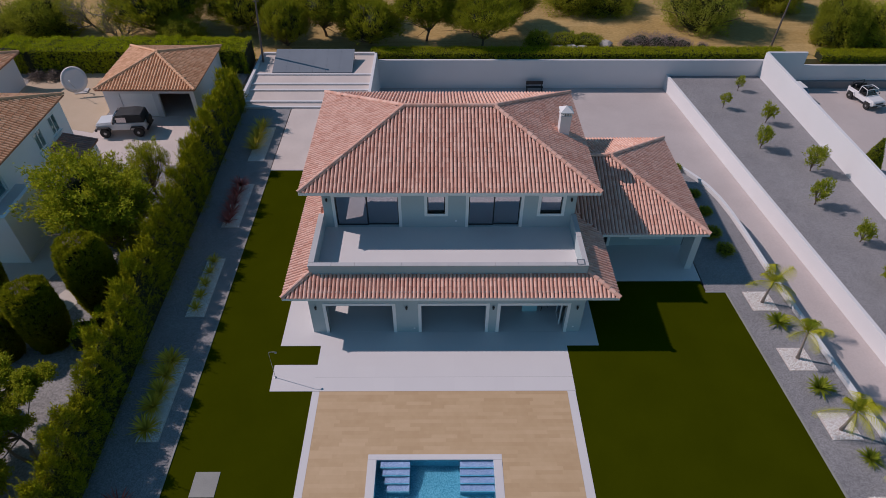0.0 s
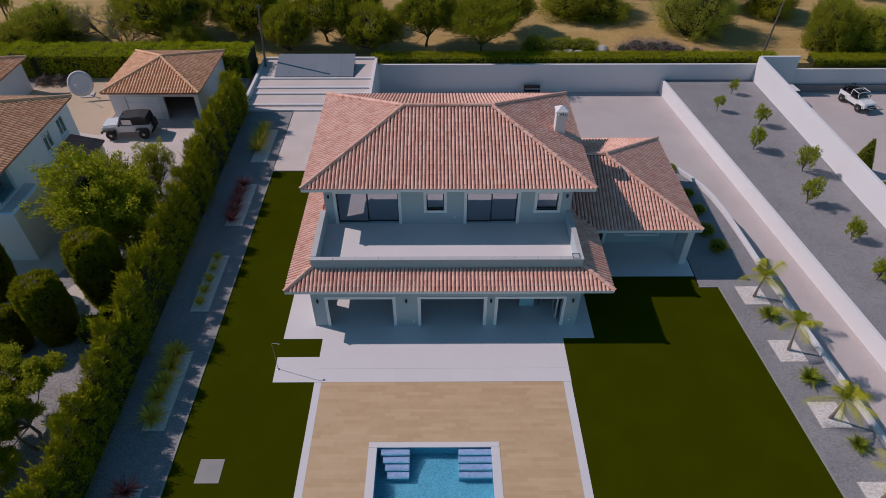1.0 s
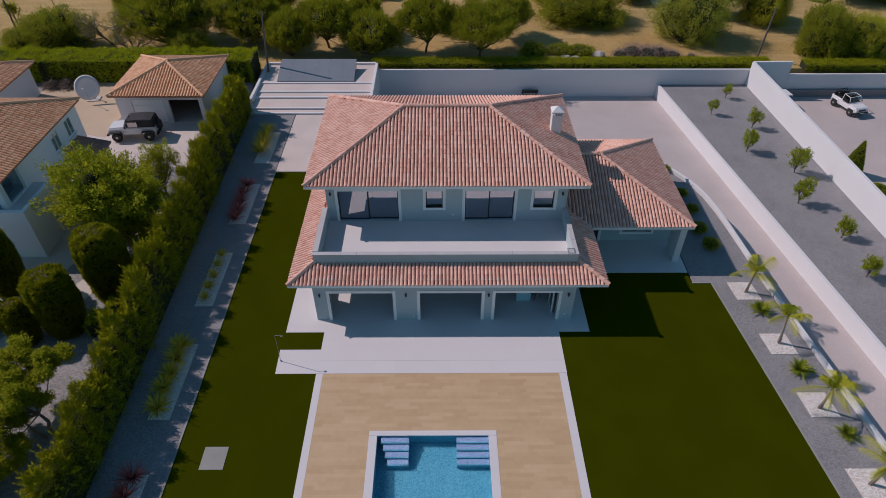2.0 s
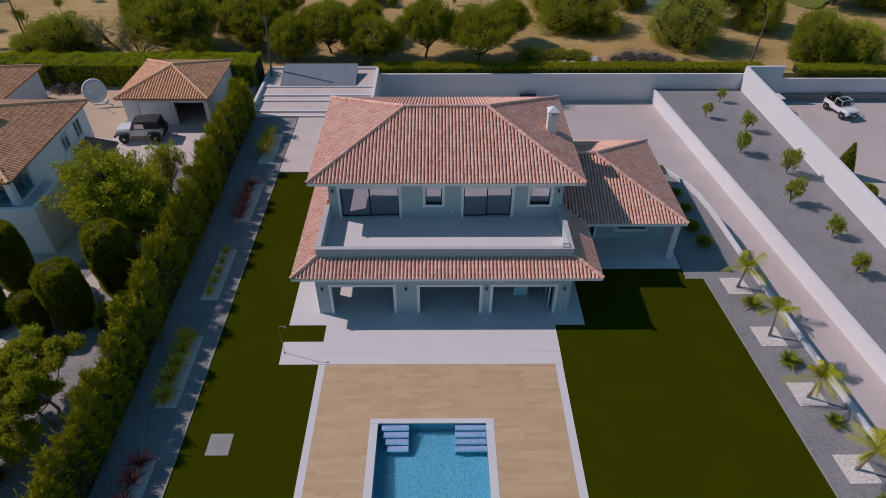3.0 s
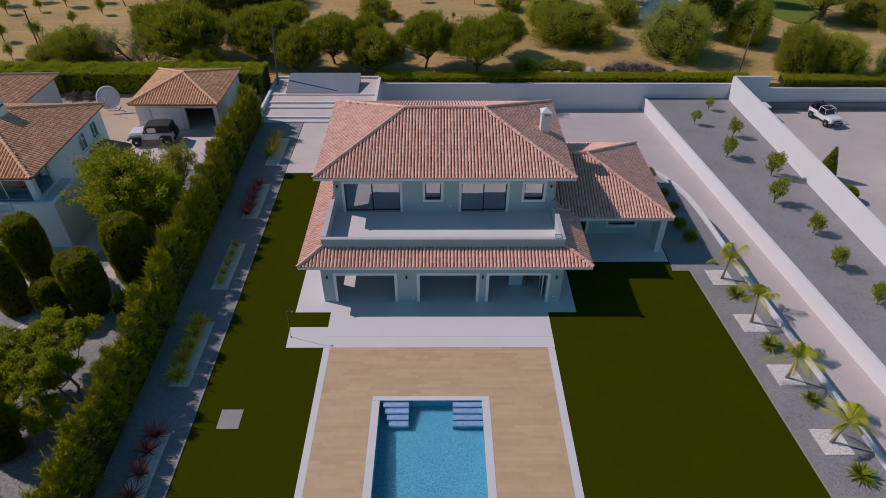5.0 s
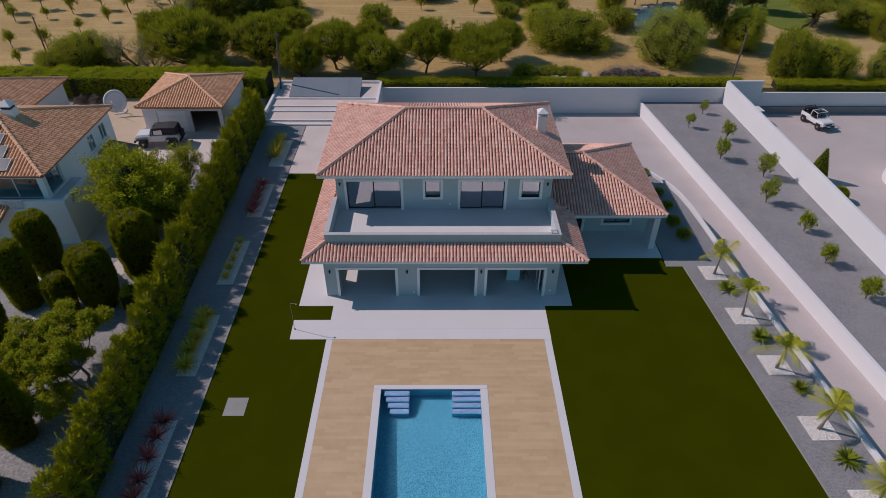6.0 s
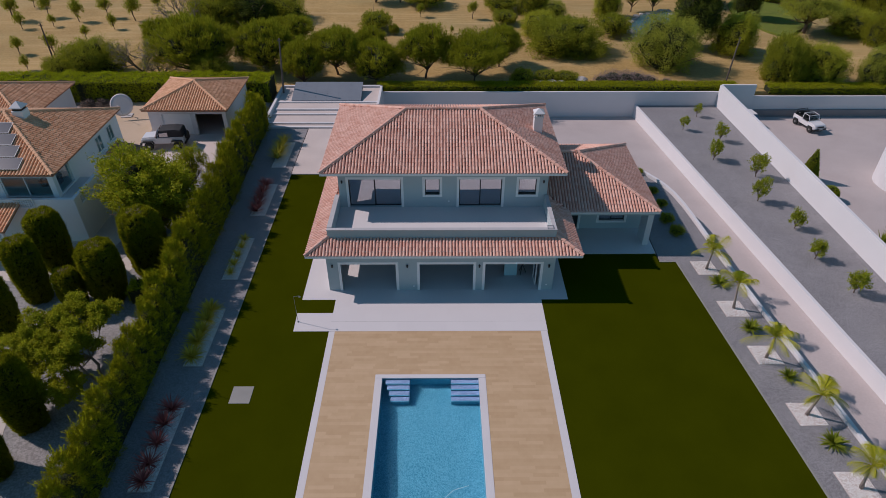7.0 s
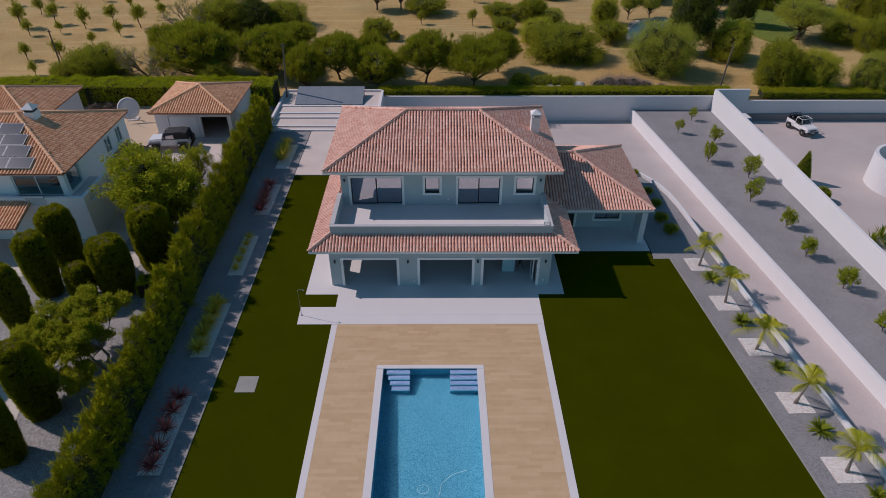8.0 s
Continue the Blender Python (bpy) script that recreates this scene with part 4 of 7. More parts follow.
def tufts(centres, outs, per, spread, length, width, rng, up=0.35, jitter=0.55, stretch=0.0):
    """Tufts of small pointed leaves: each a triangle that grows outwards and faces the open side of the crown."""
    p = np.repeat(np.asarray(centres, float), per, axis=0)
    o = np.repeat(np.asarray(outs, float), per, axis=0)
    n = len(p)
    p = p + rng.normal(size=(n, 3)) * spread + o * (rng.random(n) * stretch)[:, None]
    axis = unit(o + np.array([0, 0, up]) + rng.normal(size=(n, 3)) * jitter)
    face = unit(o * 0.9 + np.array([0, 0, 0.25]) + rng.normal(size=(n, 3)) * 0.6)
    side = unit(np.cross(axis, face))
    ln = (length * rng.uniform(0.6, 1.3, n))[:, None]
    w = (width * rng.uniform(0.7, 1.3, n))[:, None] / 2
    v = np.stack([p - side * w - axis * ln * 0.3, p + side * w - axis * ln * 0.3, p + axis * ln * 0.7], 1).reshape(-1, 3)
    v[:, 2] = np.maximum(v[:, 2], 0.0)
    return v.tolist(), [(3 * i, 3 * i + 1, 3 * i + 2) for i in range(n)]


def billow(d, lump, freq, seed):
    """Radius of a crown in a direction: rounded puffs with creases between them."""
    a = noise.noise((d[0] * freq + seed * 3.7, d[1] * freq, d[2] * freq))
    b = noise.noise((d[0] * freq * 2.3, d[1] * freq * 2.3 + seed * 1.9, d[2] * freq * 2.3))
    c = noise.noise((d[0] * 1.1, d[1] * 1.1 + seed * 5.3, d[2] * 1.1))
    return 1.0 - lump * (1.5 * abs(a) + 0.7 * abs(b)) + lump * 0.7 * c


def tree_meshes(seed, height, radius, bottom, clumps, per, leaf, material, lump=0.30, freq=2.4, spread=0.16, low=-0.75, limbs=6, trunk=0.055, core=0.82, up=0.35, jitter=0.55, stretch=0.0, depth=0.22, flat=1.0, cone=0.0, bark=None):
    """Trunk with limbs, a crown of leaf tufts over an uneven outline, and a near-black core in place of the shade
    inside it.
    """
    rng = np.random.default_rng(seed)
    zc, half = (height + bottom) / 2, (height - bottom) / 2

    def shape(d, k=1.0):
        r = billow(d, lump, freq, seed) * k
        wide = 1.0 - cone * (d[2] + 1) / 2
        return Vector((d[0] * r * radius * wide, d[1] * r * radius * wide, zc + (d[2] * r if d[2] > 0 else d[2] * r * flat) * half))

    cen, outs = [], []
    while len(cen) < clumps:
        d = Vector(rng.normal(size=3)).normalized()
        if d.z < low:
            continue
        p = shape(d, 1.0 - depth * rng.random() ** 1.6)
        if p.z < 0.04:
            continue
        cen.append(p)
        outs.append(Vector((d.x / radius, d.y / radius, d.z / half)).normalized())
    v, f = tufts(cen, outs, per, spread, leaf[0], leaf[1], rng, up, jitter, stretch)
    crown = Geo().add(v, f).mesh("crown", weld=False)
    crown.materials.append(material)
    t = Geo()
    r0 = max(0.035, radius * trunk)
    lean = Vector((rng.uniform(-0.12, 0.12) * radius, rng.uniform(-0.12, 0.12) * radius, 0))
    fork = max(0.2, bottom * 0.9)
    t.tube([(0, 0, -0.1), lean * 0.3 + Vector((0.03, 0, fork * 0.5)), lean * 0.7 + Vector((0, 0, fork)), lean + Vector((0, 0, zc))], [r0 * 1.3, r0, r0 * 0.85, r0 * 0.4], 7)
    for k in range(limbs):
        b = cen[int(rng.integers(0, len(cen)))].copy()
        base = lean * 0.6 + Vector((0, 0, fork * rng.uniform(0.75, 1.15)))
        mid = base.lerp(b, 0.5) + Vector((rng.normal() * 0.05, rng.normal() * 0.05, -0.07)) * radius
        t.tube([base, mid, b], [r0 * 0.55, r0 * 0.36, r0 * 0.12], 5)
        for j in range(2):
            e = b + Vector(rng.normal(size=3)) * radius * 0.22
            t.tube([mid, mid.lerp(e, 0.6), e], [r0 * 0.3, r0 * 0.2, r0 * 0.08], 4)
    stem = t.mesh("trunk", smooth=True)
    stem.materials.append(bark or BARK)
    inner = None
    # added solid core, coloured as the shade deep inside the crown
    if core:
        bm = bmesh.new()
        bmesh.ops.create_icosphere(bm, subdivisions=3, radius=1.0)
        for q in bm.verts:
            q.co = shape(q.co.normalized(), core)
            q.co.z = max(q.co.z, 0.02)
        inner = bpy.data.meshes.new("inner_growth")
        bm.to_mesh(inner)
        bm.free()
        inner.materials.append(CORE_SHADE)
    return stem, crown, inner, radius, height


def bare_tree(seed, height, radius):
    """A low forked tree, nearly bare: limbs that split into ever finer twigs, with a few leaves at their ends."""
    rng = np.random.default_rng(seed)
    t, tips, outs = Geo(), [], []

    def limb(base, way, length, r, level):
        mid = base + way * length * 0.5 + Vector(rng.normal(size=3)) * length * 0.08
        end = base + way * length + Vector(rng.normal(size=3)) * length * 0.12
        end.z = max(end.z, 0.1)
        t.tube([base, mid, end], [r, r * 0.8, r * 0.55], 5 if level < 2 else 3)
        if level == 4:
            tips.append(end)
            outs.append(way)
            return
        for k in range(4 if level < 2 else 3):
            turn = (way + Vector(rng.normal(size=3)) * 0.55 + Vector((0, 0, 0.12))).normalized()
            limb(mid.lerp(end, rng.uniform(0.2, 1)), turn, length * rng.uniform(0.55, 0.8), r * 0.58, level + 1)

    for k in range(4):
        a = 1.6 * k + rng.uniform(-0.4, 0.4)
        limb(Vector((0, 0, 0.0)), Vector((math.cos(a) * 0.75, math.sin(a) * 0.75, 0.9)).normalized(), height * 0.42, 0.11, 0)
    stem = t.mesh("trunk", smooth=True)
    stem.materials.append(GREY_BARK)
    v, f = tufts(tips, outs, 5, 0.10, 0.11, 0.05, rng)
    crown = Geo().add(v, f).mesh("crown", weld=False)
    crown.materials.append(SHRUB_L)
    return stem, crown, None, radius, height


def plant(kind, meshes, at, label, category, radius, height, rz=0, group=""):
    """One tree or shrub at its place, brought to its own spread and height."""
    o = thing(kind, label, category, at, group, rz)
    for nm, me in zip(("trunk", "crown", "inner_growth"), meshes[:3]):
        if me:
            ob = new(nm, me)
            ob.parent = o
            ob.scale = (radius / meshes[3], radius / meshes[3], height / meshes[4])
    return o


def clipped_hedge(name, at, rz, length, width, h, n, label, seed, material, rough=0.09):
    """A hedge along y, clipped to flat sides and top, a little uneven."""
    o = thing(name, label, "hedge", at, rz=rz)
    rng = np.random.default_rng(seed)
    top = rng.random(n) < width / (width + 2 * h)
    side = rng.integers(0, 2, n) * 2 - 1
    yy = rng.uniform(0, length, n)
    wob = np.array([noise.noise((q * 0.6, seed, 2.0)) + 0.6 * noise.noise((q * 2.1, seed, 5.0)) for q in yy]) * rough
    across = rng.uniform(-0.5, 0.5, n)
    p = np.stack([np.where(top, across * width, side * (width / 2 + wob)), yy, np.where(top, h + wob + rough * np.array([noise.noise((a * 3.0, b * 1.3, seed)) for a, b in zip(across, yy)]) - np.abs(across) ** 4 * 3.0 * rough, rng.uniform(0.02, 1, n) * h)], 1)
    d = np.where(top[:, None], np.array([0, 0, 1.0]), np.stack([side, np.zeros(n), np.full(n, 0.2)], 1))
    v, f = tufts(p, d, 5, 0.06, 0.12, 0.055, rng, 0.3, 0.8)
    part("foliage", Geo().add(v, f), material, o, weld=False)
    # near-black box added inside, coloured as the hedge's inner shade
    q = width / 2 - 0.05
    part("inner_growth", Geo().box(-q, 0.05, 0, q, length - 0.05, h - 0.05 - 0.8 * rough), CORE_SHADE, o, "near-black core standing in for inner shade")
    return o


def conifer_hedge(name, at, rz, length, width, h, label, seed):
    """A loose hedge along y: a row of feathery conifers grown into one another, each with its own height and lean."""
    o = thing(name, label, "hedge", at, rz=rz)
    rng = np.random.default_rng(seed)
    cen, outs, verts = [], [], []
    y = 0.0
    while y < length:
        hh = h * (0.94 + 0.20 * y / length) * rng.uniform(0.70 if y < 18 else 0.80, 1.14) * (1 + 0.10 * noise.noise((y * 0.22, 1.3, 0.0)))
        wx = width / 2 * rng.uniform(0.82, 1.16)
        wy = rng.uniform(0.60, 0.82)
        ox = rng.uniform(-0.2, 0.2)
        m = 440
        z = rng.random(m) ** 0.8
        a = rng.uniform(0, 2 * math.pi, m)
        prof = np.where(z < 0.5, 0.9 + 0.2 * z, 1.0 - 1.7 * np.maximum(z - 0.5, 0) ** 1.25)
        bump = np.array([0.62 + 0.85 * abs(noise.noise((math.cos(q) * 1.6 + y, math.sin(q) * 1.6, zz * 5.0 + y))) for q, zz in zip(a, z)])
        r = prof * bump * rng.uniform(0.8, 1.05, m)
        p = np.stack([ox + np.cos(a) * wx * r, y + np.sin(a) * wy * r, 0.05 + z * hh], 1)
        d = unit(np.stack([np.cos(a), np.sin(a) * 0.8, 0.25 + 1.3 * (z > 0.85)], 1))
        cen.append(p)
        outs.append(d)
        y += rng.uniform(0.82, 1.12)
    cen, outs = np.vstack(cen), np.vstack(outs)
    v, f = tufts(cen, outs, 21, 0.08, 0.115, 0.03, rng, 0.75, 0.5, 0.16)
    part("foliage", Geo().add(v, f), HEDGE_L, o, weld=False)
    # long feathery shoots standing out of the skin
    pick = rng.choice(np.nonzero(cen[:, 2] > h * 0.3)[0], int(length * 46))
    way = unit(outs[pick] * 0.75 + np.array([0, 0, 0.7]) + rng.normal(size=(len(pick), 3)) * 0.25)
    u = rng.random((len(pick), 30, 1))
    ln = rng.uniform(0.22, 0.72, len(pick))[:, None, None]
    shoot = (cen[pick][:, None, :] + way[:, None, :] * u * ln + rng.normal(size=(len(pick), 30, 3)) * 0.05 * (1.1 - u)).reshape(-1, 3)
    v, f = tufts(shoot, np.repeat(way, 30, axis=0), 1, 0.0, 0.10, 0.03, rng, 0.2, 0.6)
    part("young_growth", Geo().add(v, f), SHOOT_L, o, "yellow-green feathery young shoots", weld=False)
    # added dark ridge, coloured as the shade between the conifers
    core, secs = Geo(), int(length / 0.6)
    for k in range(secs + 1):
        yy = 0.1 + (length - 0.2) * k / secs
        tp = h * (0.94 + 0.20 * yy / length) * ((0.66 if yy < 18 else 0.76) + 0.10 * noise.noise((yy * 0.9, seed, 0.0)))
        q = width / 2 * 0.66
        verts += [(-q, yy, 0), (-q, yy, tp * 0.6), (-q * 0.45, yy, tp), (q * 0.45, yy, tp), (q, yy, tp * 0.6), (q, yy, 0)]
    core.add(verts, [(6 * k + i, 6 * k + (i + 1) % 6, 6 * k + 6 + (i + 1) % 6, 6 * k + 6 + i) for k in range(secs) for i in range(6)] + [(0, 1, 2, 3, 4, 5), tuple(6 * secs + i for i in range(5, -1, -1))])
    part("inner_growth", core, CORE_SHADE, o, "near-black core standing in for inner shade")
    return o


def blade_plant(seed, n, length, width, material, rise=0.5, droop=0.5, name="leaf_rosette"):
    """A rosette of narrow arching blades."""
    rng = np.random.default_rng(seed)
    g = Geo()
    for k in range(n):
        a, e = rng.uniform(0, 2 * math.pi), rng.uniform(rise * 0.5, min(1.0, rise * 1.7))
        ln = length * rng.uniform(0.7, 1.1)
        d = Vector((math.cos(a), math.sin(a), 0))
        sd = Vector((-math.sin(a), math.cos(a), 0))
        pts = []
        for t in (0.0, 0.35, 0.7, 1.0):
            pts.append(d * ln * t * math.cos(e * 1.3) + Vector((0, 0, ln * (t * math.sin(e * 1.3) - droop * t * t * 0.5) + 0.05)))
        w = [width * 0.7, width, width * 0.7, 0.004]
        v = [q for p, ww in zip(pts, w) for q in (p - sd * ww / 2, p + sd * ww / 2)]
        g.add(v, [(2 * i, 2 * i + 1, 2 * i + 3, 2 * i + 2) for i in range(3)])
    me = g.mesh(name, weld=False)
    me.materials.append(material)
    return me


def frond_crown(seed, fronds, length, material, up=0.75):
    """Palm crown: arching ribs, each with two rows of leaflets."""
    rng = np.random.default_rng(seed)
    g = Geo()
    for k in range(fronds):
        a, e = 2 * math.pi * k / fronds + rng.uniform(-0.3, 0.3), rng.uniform(0.15, 1.0) * up * 1.5
        ln = length * rng.uniform(0.62, 1.12)
        sag = rng.uniform(0.35, 0.65)
        d, sd = Vector((math.cos(a), math.sin(a), 0)), Vector((-math.sin(a), math.cos(a), 0))
        pts = [d * ln * t * math.cos(e) * (1 - 0.12 * t) + Vector((0, 0, ln * (math.sin(e) * t - sag * t * t))) for t in [i / 14 for i in range(15)]]
        g.tube(pts[::2], [0.018, 0.016, 0.014, 0.012, 0.01, 0.008, 0.006, 0.004], 4, False)
        for i in range(2, 15):
            for s_ in (-1, 1):
                for m in range(4):
                    p = pts[i].lerp(pts[i - 1], m / 4 + rng.uniform(-0.1, 0.1))
                    tang = (pts[i] - pts[i - 1]).normalized()
                    ll = ln * 0.34 * math.sin(math.pi * (0.12 + 0.8 * i / 15)) * rng.uniform(0.8, 1.1)
                    tip = p + (sd * s_ * 0.75 + tang * 0.65 + Vector((0, 0, -0.62))).normalized() * ll
                    w = tang * 0.0085
                    g.add([p - w, p + w, tip], [(0, 1, 2)])
    me = g.mesh("crown", weld=False)
    me.materials.append(material)
    return me


# hedge between the two gardens
conifer_hedge("hedge", (-9.5, -22.0, 0), 1.23, 50.6, 1.35, 3.45, "tall loose green conifer hedge along the gravel", 3)
clipped_hedge("hedge", (-11.0, 35.25, 0.0), 90, 38.0, 2.6, 2.28, 26000, "tall clipped green hedge behind the neighbour's garage", 4, CLIPPED_L, 0.24)
clipped_hedge("hedge", (38.5, 37.9, -0.5), 90, 39.0, 1.4, 0.95, 13000, "low clipped green hedge behind the garden wall", 5, LOW_L)
clipped_hedge("hedge", (90.0, 37.9, -0.5), 90, 48.0, 1.4, 0.75, 13000, "low clipped green hedge behind the yard wall", 6, LOW_L)

# umbrella pines and shrubs in the field
NEEDLE = (0.26, 0.05)
PINE_A = tree_meshes(11, 5.8, 3.4, 1.2, 1400, 24, NEEDLE, PINE_L, lump=0.42, low=-0.92, limbs=18, trunk=0.036, core=0.74, up=0.6, jitter=0.55, flat=0.8)
PINE_B = tree_meshes(12, 5.8, 4.2, 1.0, 1700, 22, NEEDLE, PINE_L, lump=0.40, low=-0.7, limbs=30, trunk=0.024, core=0.66, up=0.6, jitter=0.55, depth=0.34, flat=0.75)
PINE_C = tree_meshes(13, 5.4, 3.8, 0.1, 1000, 24, (0.32, 0.05), PINE_L, lump=0.38, low=-0.6, limbs=10, core=0.82, up=1.2, jitter=0.4, stretch=0.3)
BUSH_A = tree_meshes(21, 3.8, 3.6, -1.5, 1100, 32, (0.15, 0.07), SHRUB_L, lump=0.42, freq=3.0, limbs=4, core=0.77, spread=0.2)
BUSH_B = tree_meshes(22, 5.4, 3.6, -1.6, 900, 30, (0.15, 0.065), BRIGHT_L, lump=0.42, limbs=6, core=0.72, spread=0.22, jitter=0.8)
BUSH_P = tree_meshes(26, 6.0, 4.4, -1.8, 1200, 28, (0.155, 0.065), PALE_L, lump=0.36, limbs=6, core=0.72, spread=0.22, jitter=0.8)
BUSH_C = tree_meshes(23, 2.0, 1.9, 0.0, 330, 20, (0.14, 0.07), SHRUB_L, lump=0.34, limbs=4, core=0.74, spread=0.13)
FIR = tree_meshes(24, 9.0, 3.6, 0.2, 1000, 22, (0.20, 0.075), FIR_L, lump=0.36, freq=3.2, limbs=4, core=0.82, spread=0.2, cone=0.55, jitter=0.7)
TREE = tree_meshes(27, 5.0, 3.6, 1.4, 700, 20, (0.17, 0.075), PALE_L, lump=0.34, low=-0.4, limbs=14, core=0.70, spread=0.22, jitter=0.8)
TWIGGY = bare_tree(28, 4.0, 2.2)
SMALL = [tree_meshes(25 + k, 2.2, 0.95, 0.35 + 0.2 * k, 100, 15, (0.16, 0.08), SHRUB_L, lump=0.6, freq=1.8, limbs=5, core=0.0, spread=0.11, depth=0.75, low=-0.9) for k in range(3)]
CIT_A = tree_meshes(31, 1.85, 0.8, 0.25, 150, 13, (0.13, 0.06), CITRUS_L, lump=0.45, limbs=9, core=0.0, spread=0.06, depth=0.55, jitter=0.8, stretch=0.10)
CIT_B = tree_meshes(32, 1.6, 0.76, 0.12, 150, 13, (0.13, 0.06), CITRUS_L, lump=0.45, limbs=9, core=0.0, spread=0.06, depth=0.55, jitter=0.8, stretch=0.10)
CIT_C = tree_meshes(33, 1.55, 0.6, 0.35, 110, 12, (0.12, 0.055), CITRUS_L, lump=0.4, limbs=8, core=0.0, spread=0.05, depth=0.5, jitter=0.8, stretch=0.08)
BIG = tree_meshes(34, 5.2, 2.7, 0.25, 1150, 34, (0.16, 0.07), GARDEN_L, lump=0.6, freq=2.6, limbs=22, core=0.58, spread=0.12, low=-0.9, jitter=0.8, depth=0.5, stretch=0.12)
OPEN = tree_meshes(36, 4.3, 1.9, 0.8, 330, 30, (0.12, 0.05), GARDEN_L, lump=0.46, freq=2.6, limbs=22, core=0.0, spread=0.11, low=-0.5, jitter=0.8, depth=0.6, stretch=0.12)
GZ_ = -0.45
P1, P2, P3 = "umbrella pine with a rounded green crown", "bushy pine branching down to the ground", "spreading umbrella pine with visible branches"
S1, S2, S3 = "rounded green shrub on dry grass", "tall bright green shrub on dry grass", "wide domed green shrub on dry grass"
T1, T2, T3 = "rounded olive green tree in the field", "large pale green tree in the field", "dark dense conifer in the field"
PINES = [
    (PINE_A, -5.4, 43.1, 3.45, 5.75, P1), (PINE_A, 4.7, 42.0, 3.2, 6.2, P1), (PINE_B, 10.2, 40.7, 4.3, 5.8, P3), (PINE_C, -0.8, 41.4, 3.4, 4.6, P2),
    (PINE_C, -8.9, 40.9, 2.6, 4.9, P2), (PINE_C, -13.9, 45.0, 4.1, 5.6, P2), (PINE_A, -12.6, 51.0, 3.3, 4.6, P1), (PINE_C, -21.8, 44.2, 4.7, 6.4, P2),
    (PINE_A, 13.4, 45.5, 2.7, 5.2, P1), (PINE_A, -2.0, 46.5, 2.3, 4.6, P1), (PINE_C, -27.6, 50.0, 2.6, 4.4, P2),
]
WEST_SHRUBS = [
    (BUSH_A, -19.4, 41.0, 2.8, 3.0, S1), (BUSH_A, -33.4, 43.0, 3.6, 4.2, S1), (BUSH_A, -36.6, 42.4, 2.4, 2.6, S1), (FIR, -20.0, 61.5, 5.2, 5.0, "dark green thicket of shrubs on dry grass"),
    (BUSH_A, -24.0, 61.5, 4.6, 5.0, "dark green thicket of shrubs on dry grass"), (BUSH_A, -16.4, 64.5, 4.2, 3.6, "dark green thicket of shrubs on dry grass"), (TWIGGY, -28.3, 44.0, 2.6, 4.4, "sparse twiggy grey shrub on dry grass"),
    (TWIGGY, -28.4, 59.5, 3.0, 5.0, "bare grey tree beside a thicket"), (TWIGGY, -25.5, 41.8, 1.8, 3.0, "sparse twiggy grey shrub on dry grass"), (BUSH_C, -2.3, 59.6, 2.5, 2.6, S1), (BUSH_C, 0.2, 57.8, 0.8, 1.4, "small greyish shrub on dry grass"),
    (BUSH_C, 4.2, 71.6, 3.5, 2.8, S1), (BUSH_C, 15.6, 68.8, 2.8, 2.3, S1), (BUSH_C, 15.5, 62.6, 2.0, 1.9, S1), (BUSH_C, 15.5, 40.2, 1.45, 1.8, S1), (BUSH_C, 18.4, 40.8, 1.6, 1.3, S1),
    (BUSH_C, 20.6, 41.1, 1.5, 1.1, S1),
]
EAST_TREES = [
    (BUSH_A, 20.2, 67.6, 2.7, 3.6, S1), (BUSH_P, 22.8, 65.6, 2.0, 2.6, "greyish green shrub on dry grass"), (BUSH_A, 22.1, 51.0, 5.5, 4.2, S3), (BUSH_B, 19.6, 57.0, 2.9, 3.8, S2),
    (BUSH_C, 29.5, 57.4, 2.5, 3.0, "brownish green shrub by the pond"), (BUSH_B, 30.6, 66.1, 2.4, 4.6, S2), (BUSH_P, 32.8, 45.6, 4.5, 6.4, T2), (FIR, 38.4, 52.0, 4.2, 10.5, T3),
    (BUSH_B, 42.8, 50.0, 3.4, 5.6, T2), (BUSH_A, 45.3, 41.8, 2.9, 5.2, T1), (BUSH_B, 49.2, 40.8, 3.0, 4.9, T1), (TREE, 55.8, 58.4, 4.4, 5.3, T2),
    (BUSH_B, 61.2, 57.6, 3.5, 4.2, T1),
]
FAR_TREES = [
    (BUSH_A, 63.3, 53.0, 2.6, 4.5, T1), (BUSH_P, 54.8, 39.6, 2.5, 4.8, T1), (FIR, 50.1, 64.4, 2.9, 7.4, T3), (BUSH_B, 46.0, 72.5, 3.4, 6.0, T2), (BUSH_B, 67.6, 67.3, 2.8, 6.2, T1),
    (BUSH_A, 69.6, 63.8, 2.9, 6.0, T1), (BUSH_B, 58.0, 75.0, 3.6, 6.0, T2), (TREE, 38.1, 68.6, 1.4, 3.6, "small bright green tree by the pond"), (TREE, 34.9, 68.8, 1.5, 3.9, "small reddish tree by the pond"),
    (TREE, -3.5, 73.5, 2.6, 4.3, "old olive tree with a dark leaning trunk"), (TREE, 0.3, 73.6, 2.0, 4.8, "old olive tree with a dark leaning trunk"), (BUSH_A, 64.0, 76.0, 4.0, 5.4, T1), (BUSH_A, 40.0, 80.0, 4.0, 5.0, T1),
    (BUSH_A, 51.5, 80.0, 4.4, 5.5, T1), (BUSH_A, 24.5, 82.0, 3.0, 3.4, T1),
]
for k, (me, x, y, rad, hgt, lab) in enumerate(PINES + WEST_SHRUBS + EAST_TREES + FAR_TREES):
    kind = "pine_tree" if "pine" in lab else "conifer" if "conifer" in lab else "tree" if "tree" in lab else "shrub"
    plant(kind, me, (x, y, land(x, y) - 0.06), lab, "shrub" if kind == "shrub" else "tree", rad, hgt, 137.0 * k % 360)
